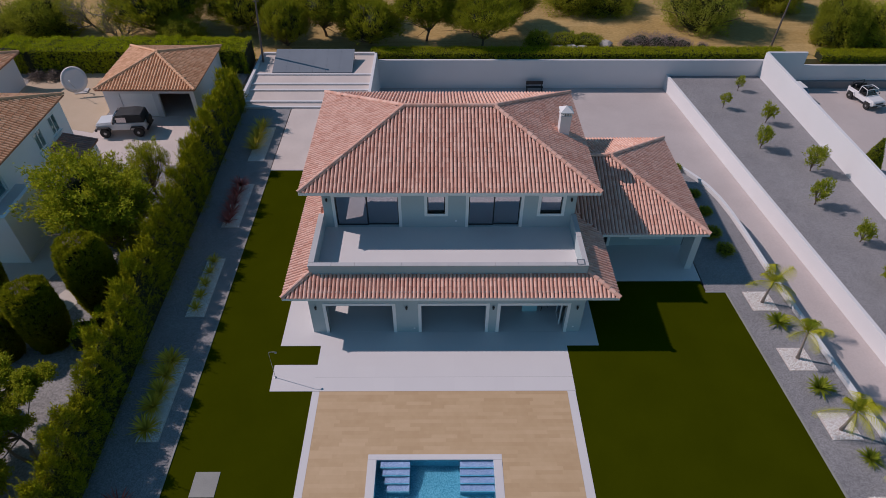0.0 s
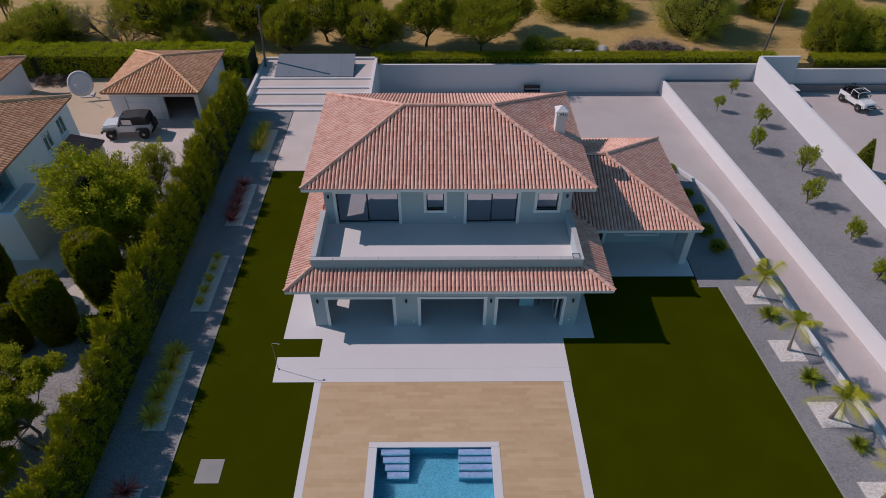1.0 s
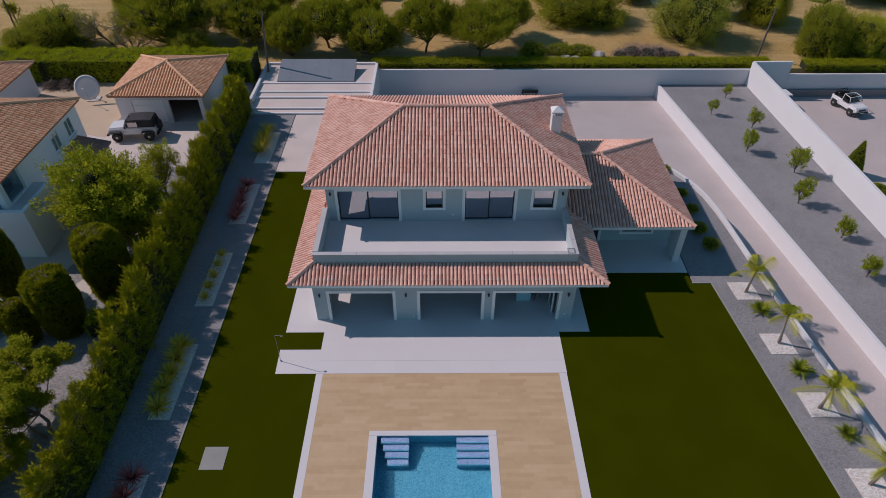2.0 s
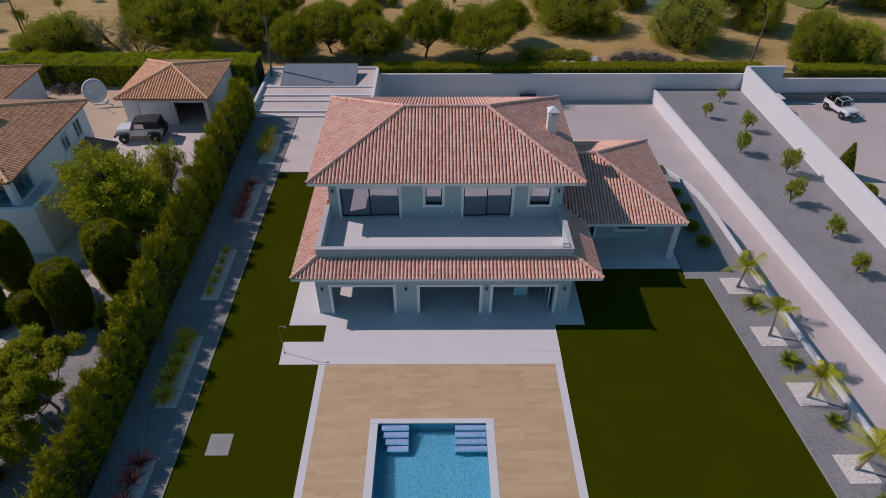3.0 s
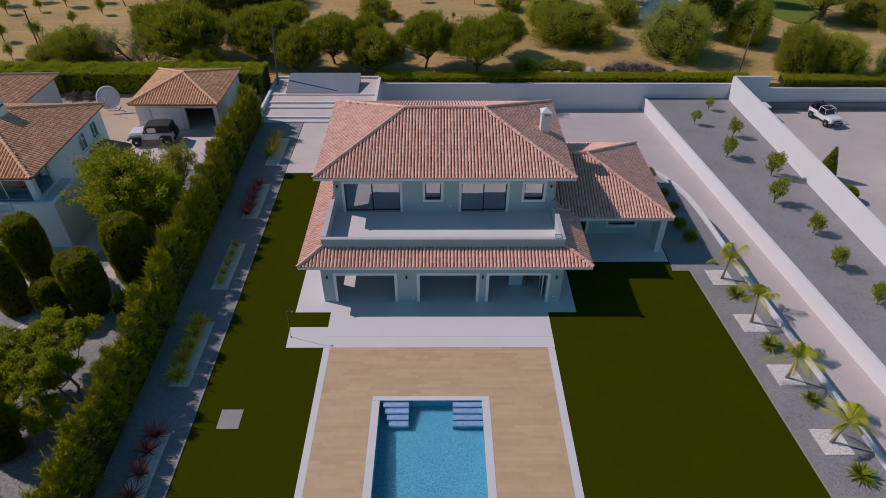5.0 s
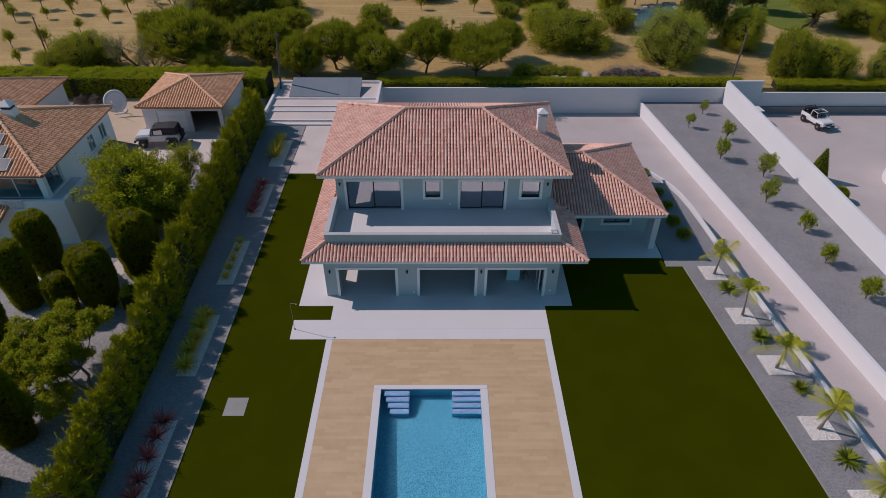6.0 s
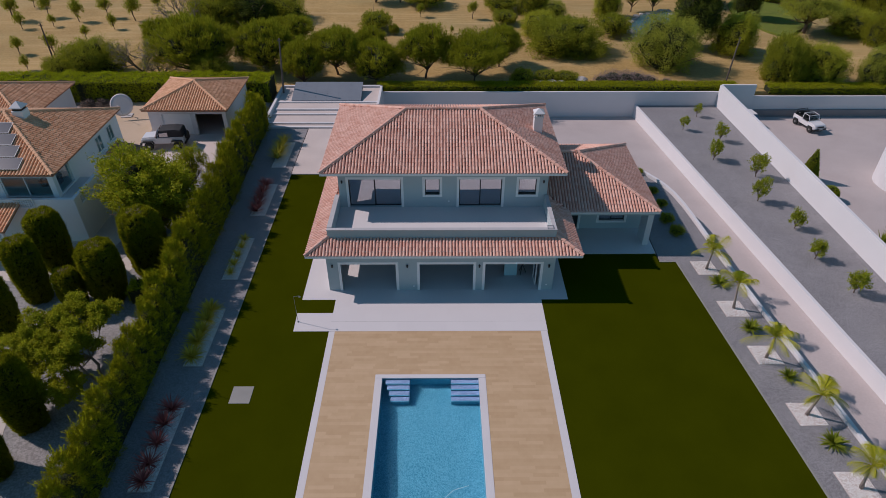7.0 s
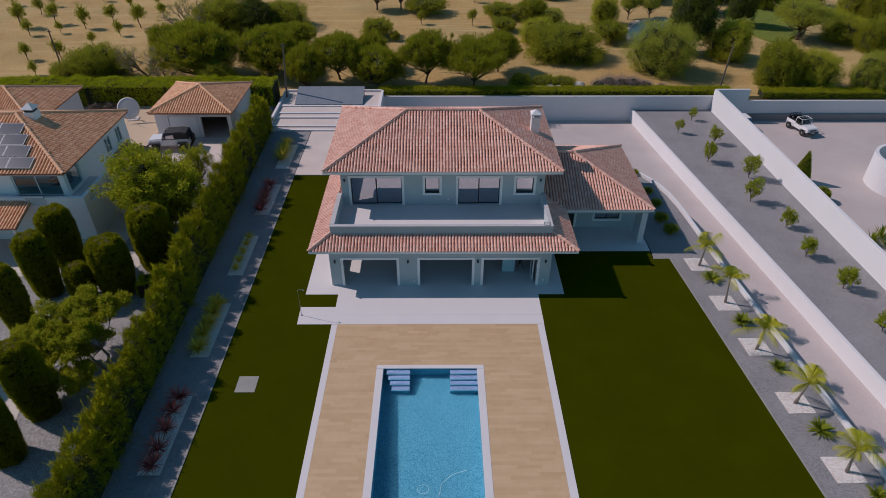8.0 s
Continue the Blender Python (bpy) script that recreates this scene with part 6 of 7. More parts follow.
def lean_to(owner, x0, x1, ylow, yhigh, zlow, zhigh, mi, md, axis="y"):
    """A single sloping roof of tiles."""
    g = Geo()
    if axis == "y":
        v = [(x0, ylow, zlow), (x1, ylow, zlow), (x1, yhigh, zhigh), (x0, yhigh, zhigh)]
    else:
        v = [(x1, ylow, zlow), (x1, yhigh, zlow), (x0, yhigh, zhigh), (x0, ylow, zhigh)]
    g.add([(x, y, z - 0.1) for x, y, z in v] + v, [(3, 2, 1, 0), (4, 5, 6, 7), (0, 1, 5, 4), (1, 2, 6, 5), (2, 3, 7, 6), (3, 0, 4, 7)])
    r = part("porch_roof", g, md, owner, "small lean-to roof of clay tiles", weld=False)
    poses = []
    if axis == "y":
        slope_tiles((x0, ylow), (1, 0), (0, 1), zlow, (zhigh - zlow) / (yhigh - ylow), x1 - x0, yhigh - ylow, lambda d: 0, lambda d: x1 - x0, 0.22, 0.34, poses)
    else:
        slope_tiles((x1, ylow), (0, 1), (-1, 0), zlow, (zhigh - zlow) / (x1 - x0), yhigh - ylow, x1 - x0, lambda d: 0, lambda d: yhigh - ylow, 0.22, 0.34, poses)
    lay(poses, [], r, 0.22, 0.34, mi, mi, 0)


lean_to(house, HX1, -17.8, 17.15, 19.3, 2.42, 2.9, BROWN_I, OCHRE_D, "x")
part("porch_wall", Geo().wall("x", HX1, -18.0, 0, 2.3, 17.25, 17.45, [(-19.6, 0.0, -18.7, 2.05)]).wall("y", 17.45, 19.2, 0, 2.3, -18.2, -18.0, [(17.9, 0.9, 18.8, 1.9)]), BRIGHT_WHITE, house, "white rendered porch wall")
lean_to(house, -34, -22.4, 6.9, 9.34, 2.5, 3.2, OCHRE_I, OCHRE_D, "y")
part("porch_post", Geo().lathe([(0.14, 0.0), (0.12, 0.1), (0.11, 2.2), (0.15, 2.4)], 14, (-22.75, 7.15, 0)), BRIGHT_WHITE, house, "round white column", smooth=True)
cz_ = part("chimney", Geo().box(-24.45, 15.0, 6.0, -23.65, 15.8, 7.4), BRIGHT_WHITE, house, "white rendered chimney", bevel=0.015)
part("flue", Geo().box(-24.37, 15.08, 7.4, -23.73, 15.72, 7.6), BLACK, cz_)
part("chimney_cap", Geo().box(-24.5, 14.95, 7.6, -23.6, 15.85, 7.66).add([(-24.5, 14.95, 7.66), (-23.6, 14.95, 7.66), (-23.6, 15.85, 7.66), (-24.5, 15.85, 7.66), (-24.05, 15.4, 8.05)], [(0, 1, 4), (1, 2, 4), (2, 3, 4), (3, 0, 4)]), WHITE, cz_, weld=False)
# solar panels on its front slope
pitch_a = math.atan(0.385)
for r_i in range(4):
    for k in range(4):
        d0 = 0.3 + 1.02 * r_i
        xr = -21.95 - 0.62 * r_i - 1.68 * k
        zc = 5.2 + d0 * 0.385 + 0.16
        o = part("solar_panel", Geo().box(-1.62, 0.03, 0.005, -0.03, 1.0, 0.033), SOLAR_DARK, house, "dark solar panel in a pale frame")
        o.location, o.rotation_euler = (xr, 9.65 + d0, zc), (pitch_a, 0, 0)
        part("frame", Geo().box(-1.65, 0.01, 0, 0, 0.03, 0.04).box(-1.65, 1.0, 0, 0, 1.02, 0.04).box(-1.65, 0.03, 0, -1.62, 1.0, 0.04).box(-0.03, 0.03, 0, 0, 1.0, 0.04), PANEL_EDGE, o, "pale aluminium frame")

annex = thing("annex", "low white outbuilding with a clay tile roof", "outbuilding")
part("wall", Geo().wall("y", 23.5, 31.5, 0, 2.75, -30.2, -29.95, [(25.4, 0.8, 26.4, 2.0)]), WHITE, annex)
part("wall", Geo().wall("x", -46, -29.95, 0, 2.75, 31.5, 31.75), WHITE, annex)
part("wall", Geo().wall("x", -46, -29.95, 0, 2.75, 23.25, 23.5), WHITE, annex)
aw = part("window", Geo().box(-30.0, 25.4, 0.8, -29.92, 25.48, 2.0).box(-30.0, 26.32, 0.8, -29.92, 26.4, 2.0).box(-30.0, 25.48, 1.92, -29.92, 26.32, 2.0).box(-30.0, 25.48, 0.8, -29.92, 26.32, 0.88), TRIM_WHITE, annex)
part("pane", Geo().box(-29.98, 25.48, 0.88, -29.96, 26.32, 1.92), PANE, aw)
hip_roof(annex, -46, -29.5, 22.9, 32.1, 2.85, 0.38, 0.235, 0.36, OCHRE_I, OCHRE_I, OCHRE_D, 0)

# ---- satellite dish ----
dish = thing("satellite_dish", "large white satellite dish on a ground mount", "satellite dish", (-24.5, 29.9, 0.02), rz=8)
dm = Euler((radians(62), 0, 0)).to_matrix()
prof = [(0.02, 0.0), (0.36, 0.02), (0.72, 0.09), (1.06, 0.2), (1.07, 0.22), (0.72, 0.12), (0.36, 0.05), (0.02, 0.03)]
part("reflector", Geo().lathe(prof, 36, (0, 0.35, 1.3), dm), DISH_W, dish, smooth=True)
part("mast", Geo().tube([(0, 0.75, 0), (0, 0.7, 1.1), (0, 0.45, 1.2)], 0.06, 10), METAL, dish)
part("feed_arm", Geo().tube([(0, -0.1, 0.35), (0, -0.75, 1.65)], 0.02, 6), METAL, dish)
part("feed_horn", Geo().lathe([(0.05, 0), (0.06, 0.15)], 10, (0, -0.78, 1.62)), DISH_W, dish)
part("foot", Geo().box(-0.5, 0.3, 0, 0.5, 1.2, 0.08), PARAPET, dish)

# ---- vehicles ----
def wheel(owner, x, y, r, w, hub):
    m = Euler((radians(90), 0, 0)).to_matrix()
    o = part("wheel", Geo().lathe([(r * 0.6, -w / 2), (r * 0.93, -w / 2), (r, -w / 3), (r, w / 3), (r * 0.93, w / 2), (r * 0.6, w / 2)], 20, (x, y, r), m), RUBBER, owner, "black rubber tyre", smooth=False)
    part("rim", Geo().lathe([(r * 0.12, -w / 2 - 0.01), (r * 0.58, -w / 2 + 0.02), (r * 0.6, w / 2 - 0.02), (r * 0.12, w / 2 + 0.01)], 14, (x, y, r), m), hub, o)


def profile(geo, pts, y0, y1):
    """A side outline (x, z) pushed through from y0 to y1."""
    n = len(pts)
    geo.add([(x, y0, z) for x, z in pts] + [(x, y1, z) for x, z in pts], [tuple(range(n)), tuple(range(2 * n - 1, n - 1, -1))] + [(i, n + i, n + (i + 1) % n, (i + 1) % n) for i in range(n)])
    return geo


def jeep():
    o = thing("off_road_car", "silver off-road car with a black canvas top", "car", (-18.3, 24.2, 0.015), rz=4)
    part("body", profile(Geo(), [(-1.95, 0.55), (-1.95, 0.95), (-1.85, 1.05), (-0.75, 1.13), (1.7, 1.13), (1.75, 0.55)], -0.72, 0.72), CAR_SILVER, o, bevel=0.05)
    part("bonnet", profile(Geo(), [(-1.9, 1.04), (-1.85, 1.12), (-0.72, 1.2), (-0.72, 1.05)], -0.62, 0.62), CAR_SILVER, o, bevel=0.03)
    part("canvas_top", profile(Geo(), [(-0.45, 1.14), (-0.3, 1.76), (1.0, 1.82), (1.62, 1.74), (1.75, 1.14)], -0.7, 0.7), CANVAS, o, "black canvas soft top", bevel=0.05)
    part("windscreen", profile(Geo(), [(-0.75, 1.14), (-0.42, 1.74), (-0.36, 1.74), (-0.66, 1.14)], -0.66, 0.66), PANE, o, bevel=0.01)
    for s_ in (-1, 1):
        part("side_window", Geo().box(-0.28, s_ * 0.705 - 0.006, 1.2, 0.45, s_ * 0.705 + 0.006, 1.62), PANE, o)
        part("door", Geo().box(-0.5, s_ * 0.725 - 0.01, 0.6, 0.5, s_ * 0.725 + 0.01, 1.12), CAR_SILVER, o, bevel=0.006)
        for x in (-1.35, 1.15):
            part("wheel_arch", profile(Geo(), [(x - 0.55, 0.68), (x - 0.42, 0.9), (x + 0.42, 0.9), (x + 0.55, 0.68), (x + 0.5, 0.68), (x + 0.38, 0.82), (x - 0.38, 0.82), (x - 0.5, 0.68)], s_ * 0.84 - 0.12, s_ * 0.84 + 0.06), BLACK, o, "black plastic wheel arch")
            wheel(o, x, s_ * 0.76, 0.39, 0.26, METAL)
        part("headlight", Geo().lathe([(0.09, 0), (0.09, 0.04)], 12, (-1.97, s_ * 0.45, 0.86), Euler((0, radians(-90), 0)).to_matrix()), DISH_W, o)
        part("mirror", Geo().box(-0.55, s_ * 0.86 - 0.06, 1.15, -0.45, s_ * 0.86 + 0.06, 1.32), BLACK, o, bevel=0.02)
    part("bumper", Geo().box(-2.12, -0.75, 0.48, -1.95, 0.75, 0.65), BLACK, o, bevel=0.03)
    part("bumper", Geo().box(1.75, -0.75, 0.48, 1.9, 0.75, 0.62), BLACK, o, bevel=0.03)
    part("grille", Geo().box(-1.97, -0.3, 0.68, -1.95, 0.3, 0.98), BLACK, o)
    part("spare_wheel", Geo().lathe([(0.2, 0), (0.37, 0.0), (0.38, 0.2), (0.15, 0.22)], 20, (1.76, 0.1, 1.02), Euler((0, radians(90), 0)).to_matrix()), RUBBER, o)


def open_car():
    o = thing("open_car", "small white open off-road car with roll bars", "car", (45.3, 33.7, COURT_Z + 0.01), rz=-76)
    part("body", profile(Geo(), [(-1.6, 0.5), (-1.65, 0.98), (-0.35, 1.0), (-0.2, 0.84), (0.4, 0.84), (0.55, 1.02), (1.5, 0.93), (1.62, 0.82), (1.65, 0.5), (1.42, 0.48), (1.35, 0.72), (0.75, 0.72), (0.68, 0.42), (-0.68, 0.42), (-0.75, 0.72), (-1.35, 0.72), (-1.42, 0.5)], -0.66, 0.66), CAR_WHITE, o, bevel=0.035)
    for x in (-1.05, 1.05):
        for s_ in (-1, 1):
            part("wheel_arch", Geo().tube([(x - 0.42, s_ * 0.7, 0.5), (x - 0.3, s_ * 0.7, 0.74), (x + 0.3, s_ * 0.7, 0.74), (x + 0.42, s_ * 0.7, 0.5)], 0.06, 6), CAR_WHITE, o)
    for s_ in (-1, 1):
        part("side_mirror", Geo().box(0.5, s_ * 0.74 - 0.08, 1.05, 0.56, s_ * 0.74 + 0.08, 1.2), BLACK, o, bevel=0.02)
    part("folded_hood", Geo().tube([(-1.45, -0.6, 1.12), (-1.5, 0, 1.2), (-1.45, 0.6, 1.12)], 0.11, 8), CANVAS, o, "black folded canvas hood")
    part("number_plate", Geo().box(1.75, -0.22, 0.47, 1.765, 0.22, 0.56), DISH_W, o, "white plate")
    part("cabin_floor", Geo().box(-1.5, -0.6, 0.96, 0.5, 0.6, 1.02), BLACK, o, "dark open cabin")
    for x in (-0.75, 0.05):
        for y in (-0.33, 0.33):
            part("seat", Geo().box(x - 0.2, y - 0.22, 1.0, x + 0.2, y + 0.22, 1.12).box(x - 0.26, y - 0.22, 1.1, x - 0.14, y + 0.22, 1.45), BLACK, o, bevel=0.03)
    part("windscreen_frame", Geo().tube([(0.62, -0.64, 1.0), (0.4, -0.6, 1.52), (0.4, 0.6, 1.52), (0.62, 0.64, 1.0)], 0.03, 6), CAR_WHITE, o)
    part("windscreen", Geo().add([(0.62, -0.62, 1.02), (0.62, 0.62, 1.02), (0.41, 0.58, 1.5), (0.41, -0.58, 1.5)], [(0, 1, 2, 3)]), CLEAR_PANE, o)
    for x in (-0.35, -1.35):
        part("roll_bar", Geo().tube([(x, -0.64, 1.0), (x, -0.58, 1.55), (x, 0.58, 1.55), (x, 0.64, 1.0)], 0.035, 6), CAR_WHITE if x > -1 else BLACK, o)
    for s_ in (-1, 1):
        part("roll_bar", Geo().tube([(-0.35, s_ * 0.58, 1.55), (0.4, s_ * 0.6, 1.52)], 0.03, 6), CAR_WHITE, o)
        for x in (-1.05, 1.05):
            wheel(o, x, s_ * 0.68, 0.34, 0.2, METAL)
        part("headlight", Geo().box(1.64, s_ * 0.52 - 0.1, 0.66, 1.67, s_ * 0.52 + 0.1, 0.8), DISH_W, o)
    part("grille", Geo().box(1.645, -0.38, 0.66, 1.67, 0.38, 0.8), BLACK, o)
    part("bumper", Geo().box(1.62, -0.7, 0.45, 1.75, 0.7, 0.56), BLACK, o, bevel=0.02)


jeep()
open_car()
car = thing("parked_car", "white car parked close behind the boundary wall", "car", (39.05, 34.1, COURT_Z + 0.01), rz=-84)
part("body", profile(Geo(), [(-1.9, 0.35), (-1.95, 0.8), (-1.3, 0.9), (1.0, 0.92), (1.8, 0.75), (1.95, 0.35)], -0.8, 0.8), CAR_WHITE, car, bevel=0.08)
part("cabin", profile(Geo(), [(-1.45, 0.88), (-1.1, 1.38), (0.3, 1.42), (1.05, 0.9)], -0.68, 0.68), PANE, car, bevel=0.08)
part("roof_panel", profile(Geo(), [(-1.05, 1.39), (-1.0, 1.43), (0.25, 1.46), (0.32, 1.42)], -0.64, 0.64), CAR_WHITE, car, bevel=0.015)
for x in (-1.2, 1.2):
    for s_ in (-1, 1):
        wheel(car, x, s_ * 0.76, 0.31, 0.2, METAL)

# ---- the next plot's yard ----
rw = Geo()
cx_, cy_, cr, n = 48.85, 21.6, 3.0, 26
pts = [(cx_ + cr * math.cos(math.pi * (0.45 + 1.1 * k / n)), cy_ + cr * math.sin(math.pi * (0.45 + 1.1 * k / n))) for k in range(n + 1)]
inn = [(cx_ + (cr - 0.3) * math.cos(math.pi * (0.45 + 1.1 * k / n)), cy_ + (cr - 0.3) * math.sin(math.pi * (0.45 + 1.1 * k / n))) for k in range(n + 1)]
verts = []
for (a, b), (c, d) in zip(pts, inn):
    verts += [(a, b, COURT_Z - 0.1), (c, d, COURT_Z - 0.1), (c, d, 0.2), (a, b, 0.2)]
rw.add(verts, [(4 * i + a, 4 * i + b, 4 * i + 4 + b, 4 * i + 4 + a) for i in range(n) for a, b in ((0, 1), (1, 2), (2, 3), (3, 0))] + [(0, 1, 2, 3), (4 * n + 3, 4 * n + 2, 4 * n + 1, 4 * n)])
structure("wall_round", rw, WHITE, "curved white rendered wall in the next plot", "wall")


def topiary(kind, at, prof, n, label):
    rng = np.random.default_rng(len(label))
    prof_r, prof_z = [p[0] for p in prof], [p[1] for p in prof]
    z = rng.uniform(prof_z[0], prof_z[-1], n)
    r = np.interp(z, prof_z, prof_r)
    keep = rng.random(n) < (r + 0.1) / (max(prof_r) + 0.1)
    z, r = z[keep], r[keep]
    a = rng.uniform(0, 6.283, len(z))
    v, f = tufts(np.stack([r * np.cos(a), r * np.sin(a), z], 1), np.stack([np.cos(a), np.sin(a), np.full(len(z), 0.2)], 1), 2, 0.03, 0.13, 0.05, rng, 0.8, 0.5)
    o = thing(kind, label, "topiary", at)
    part("foliage", Geo().add(v, f), CITRUS_L, o, weld=False)
    # added core, its near-black colour stands for shade within the leaves
    part("inner_growth", Geo().lathe([(max(0.02, p[0] * 0.92), p[1]) for p in prof], 16), CORE_SHADE, o)


topiary("clipped_cone", (39.95, 22.6, COURT_Z), [(0.85, 0.1), (0.8, 0.4), (0.45, 1.8), (0.05, 3.1)], 5000, "clipped green cone on the pale yard")
topiary("clipped_ball", (40.15, 19.2, COURT_Z), [(0.2, 0.1), (0.6, 0.4), (0.7, 0.7), (0.55, 1.05), (0.1, 1.3)], 3000, "clipped round green bush on the pale yard")
AG = blade_plant(77, 60, 0.9, 0.06, CYCAD_L, 0.7, 0.2)
for k, (x, y) in enumerate(((41.0, 12.6), (41.9, 11.9), (42.2, 13.2))):
    o = thing("agave", "spiky green agave clump on the yard", "plant", (x, y, COURT_Z + 0.01), "agaves", 70 * k)
    ob = new("leaf_rosette", AG)
    ob.parent = o
    ob.scale = (1.35, 1.35, 1.35)

# ---- solar collectors on the terrace ----
for k in range(6):
    x0 = -8.75 + 1.17 * k
    o = thing("solar_collector", "grey solar collector tilted on the stepped terrace", "solar panel", (x0, 33.0, 0.555), "solar collectors")
    ang = math.atan2(0.8, 3.05)
    c_, s_ = 3.1 * math.cos(ang), 3.1 * math.sin(ang)
    part("panel", Geo().add([(0.01, 0, 0), (1.2, 0, 0), (1.2, c_, s_), (0.01, c_, s_), (0.01, -0.02, 0.07), (1.2, -0.02, 0.07), (1.2, c_ - 0.02, s_ + 0.07), (0.01, c_ - 0.02, s_ + 0.07)], [(3, 2, 1, 0), (4, 5, 6, 7), (0, 1, 5, 4), (1, 2, 6, 5), (2, 3, 7, 6), (3, 0, 4, 7)]), SOLAR_GREY, o)
    part("stand", Geo().box(0.05, c_ - 0.3, -0.02, 0.1, c_ - 0.22, s_ - 0.1).box(1.1, c_ - 0.3, -0.02, 1.15, c_ - 0.22, s_ - 0.1), METAL, o)

# ---- small things ----
def pole(at, h, label, arm=False, tilt=(0, 0)):
    o = thing("utility_pole", label, "pole", at)
    part("post", Geo().tube([(0, 0, -0.2), (tilt[0] * h * 0.5, tilt[1] * h * 0.5, h * 0.5), (tilt[0] * h, tilt[1] * h, h)], [0.10, 0.09, 0.07], 8), TIMBER_POLE, o)
    if arm:
        part("bracket", Geo().box(tilt[0] * h - 0.25, -0.03, h - 0.25, tilt[0] * h + 0.25, 0.03, h - 0.17), TIMBER_POLE, o)


pole((38.3, 40.0, -0.45), 5.2, "weathered grey timber pole behind the garden wall", tilt=(0.05, 0))
pole((-10.0, 35.2, 0.5), 5.7, "weathered timber pole beside the solar collectors", True, (0.07, 0))
pole((-41.0, 48.5, -0.45), 4.2, "weathered timber pole at the edge of the field", True)

shower = thing("garden_shower", "slim dark metal garden shower on the paving", "shower", (-2.31, 0.88, 0.03))
part("base", Geo().lathe([(0.07, 0), (0.07, 0.015), (0.03, 0.025)], 14), METAL, shower)
part("pipe", Geo().tube([(0, 0, 0.02), (0, 0, 1.0), (0, 0, 1.98), (0.04, 0, 2.03), (0.36, 0, 2.05)], 0.014, 8), METAL, shower)
part("shower_head", Geo().lathe([(0.02, 0.05), (0.06, 0.02), (0.06, 0.0)], 14, (0.36, 0, 1.98)), METAL, shower)
tagged(part("paving_square", Geo().box(-4.85, -5.35, -0.1, -3.75, -4.18, 0.03), EDGE, bevel=0.008), "pale square stone slab set in the lawn", "slab")
dc = thing("drain_cover", "square grey drain cover on the parapet corner", "drain cover", (13.2, 5.05, BZ))
part("cover_frame", Geo().box(-0.2, -0.2, 0.0, 0.2, -0.16, 0.02).box(-0.2, 0.16, 0.0, 0.2, 0.2, 0.02).box(-0.2, -0.16, 0, -0.16, 0.16, 0.02).box(0.16, -0.16, 0, 0.2, 0.16, 0.02), METAL, dc)
part("cover_plate", Geo().box(-0.15, -0.15, 0.0, 0.15, 0.15, 0.012), PARAPET, dc)
pn = thing("cabinet_door", "pale blue upright panel standing in the room", "panel", (10.95, 5.3, 0.032))
part("panel", Geo().box(-0.42, 0, 0, 0.42, 0.06, 1.9), PALE_BLUE, pn, bevel=0.01)
st = thing("tripod", "small black tripod stand on the tiled floor", "stand", (11.75, 5.6, 0.032))
for a in (0, 2.1, 4.2):
    part("leg", Geo().tube([(0.28 * math.cos(a), 0.28 * math.sin(a), 0), (0, 0, 0.7)], 0.018, 6), BLACK, st)
part("head", Geo().box(-0.07, -0.07, 0.68, 0.07, 0.07, 0.9), BLACK, st, bevel=0.01)
bn = thing("bench", "dark metal bench by the garden wall", "bench", (15.0, 36.0, drive_z(36.0)))
part("seat", Geo().box(-0.8, -0.2, 0.42, 0.8, 0.2, 0.47), FRAME_DARK, bn)
part("backrest", Geo().box(-0.8, 0.17, 0.6, 0.8, 0.22, 0.95), FRAME_DARK, bn)
for x in (-0.7, 0.7):
    part("leg", Geo().box(x - 0.03, -0.18, 0, x + 0.03, 0.2, 0.42).box(x - 0.03, 0.16, 0.42, x + 0.03, 0.2, 0.95), FRAME_DARK, bn)
rng_ = random.Random(5)
for x, y, s in ((22.2, 40.6, 0.75), (17.6, 39.6, 0.7), (18.7, 39.5, 0.8), (19.8, 39.6, 0.65)):
    bm = bmesh.new()
    bmesh.ops.create_icosphere(bm, subdivisions=2, radius=s)
    for v in bm.verts:
        v.co *= 1 + 0.35 * noise.noise(v.co * 2.2 + Vector((x, y, 0)))
        v.co.z *= 0.6
    me = bpy.data.meshes.new("rock")
    bm.to_mesh(me)
    bm.free()
    me.materials.append(ROCK)
    o = tagged(new("rock", me), "rough pale grey boulder on dry ground", "rock")
    o.location = (x, y, (0.0 if x < 0 else GZ_) + s * 0.25)
for k, (x, y) in enumerate(((-29.4, 32.9), (-28.0, 33.1), (-26.8, 33.2))):
    br = thing("brush_pile", "heap of cut dry grey branches beside the hedge", "brush pile", (x, y, 0.02), "brush piles", 50 * k)
    tw, rb = Geo(), random.Random(60 + k)
    for j in range(150):
        a, r, hgt = rb.uniform(0, 6.28), rb.uniform(0, 0.85), rb.uniform(0.05, 0.75)
        p = Vector((r * math.cos(a), r * math.sin(a), hgt * (1.05 - r * 0.8)))
        d_ = Vector((rb.gauss(0, 1), rb.gauss(0, 1), rb.gauss(0, 0.35))).normalized() * rb.uniform(0.25, 0.6)
        tw.tube([p - d_, p + d_ * 0.2, p + d_], [0.02, 0.016, 0.006], 4)
    part("brushwood", tw, TWIG, br, weld=False, kind="stuff")
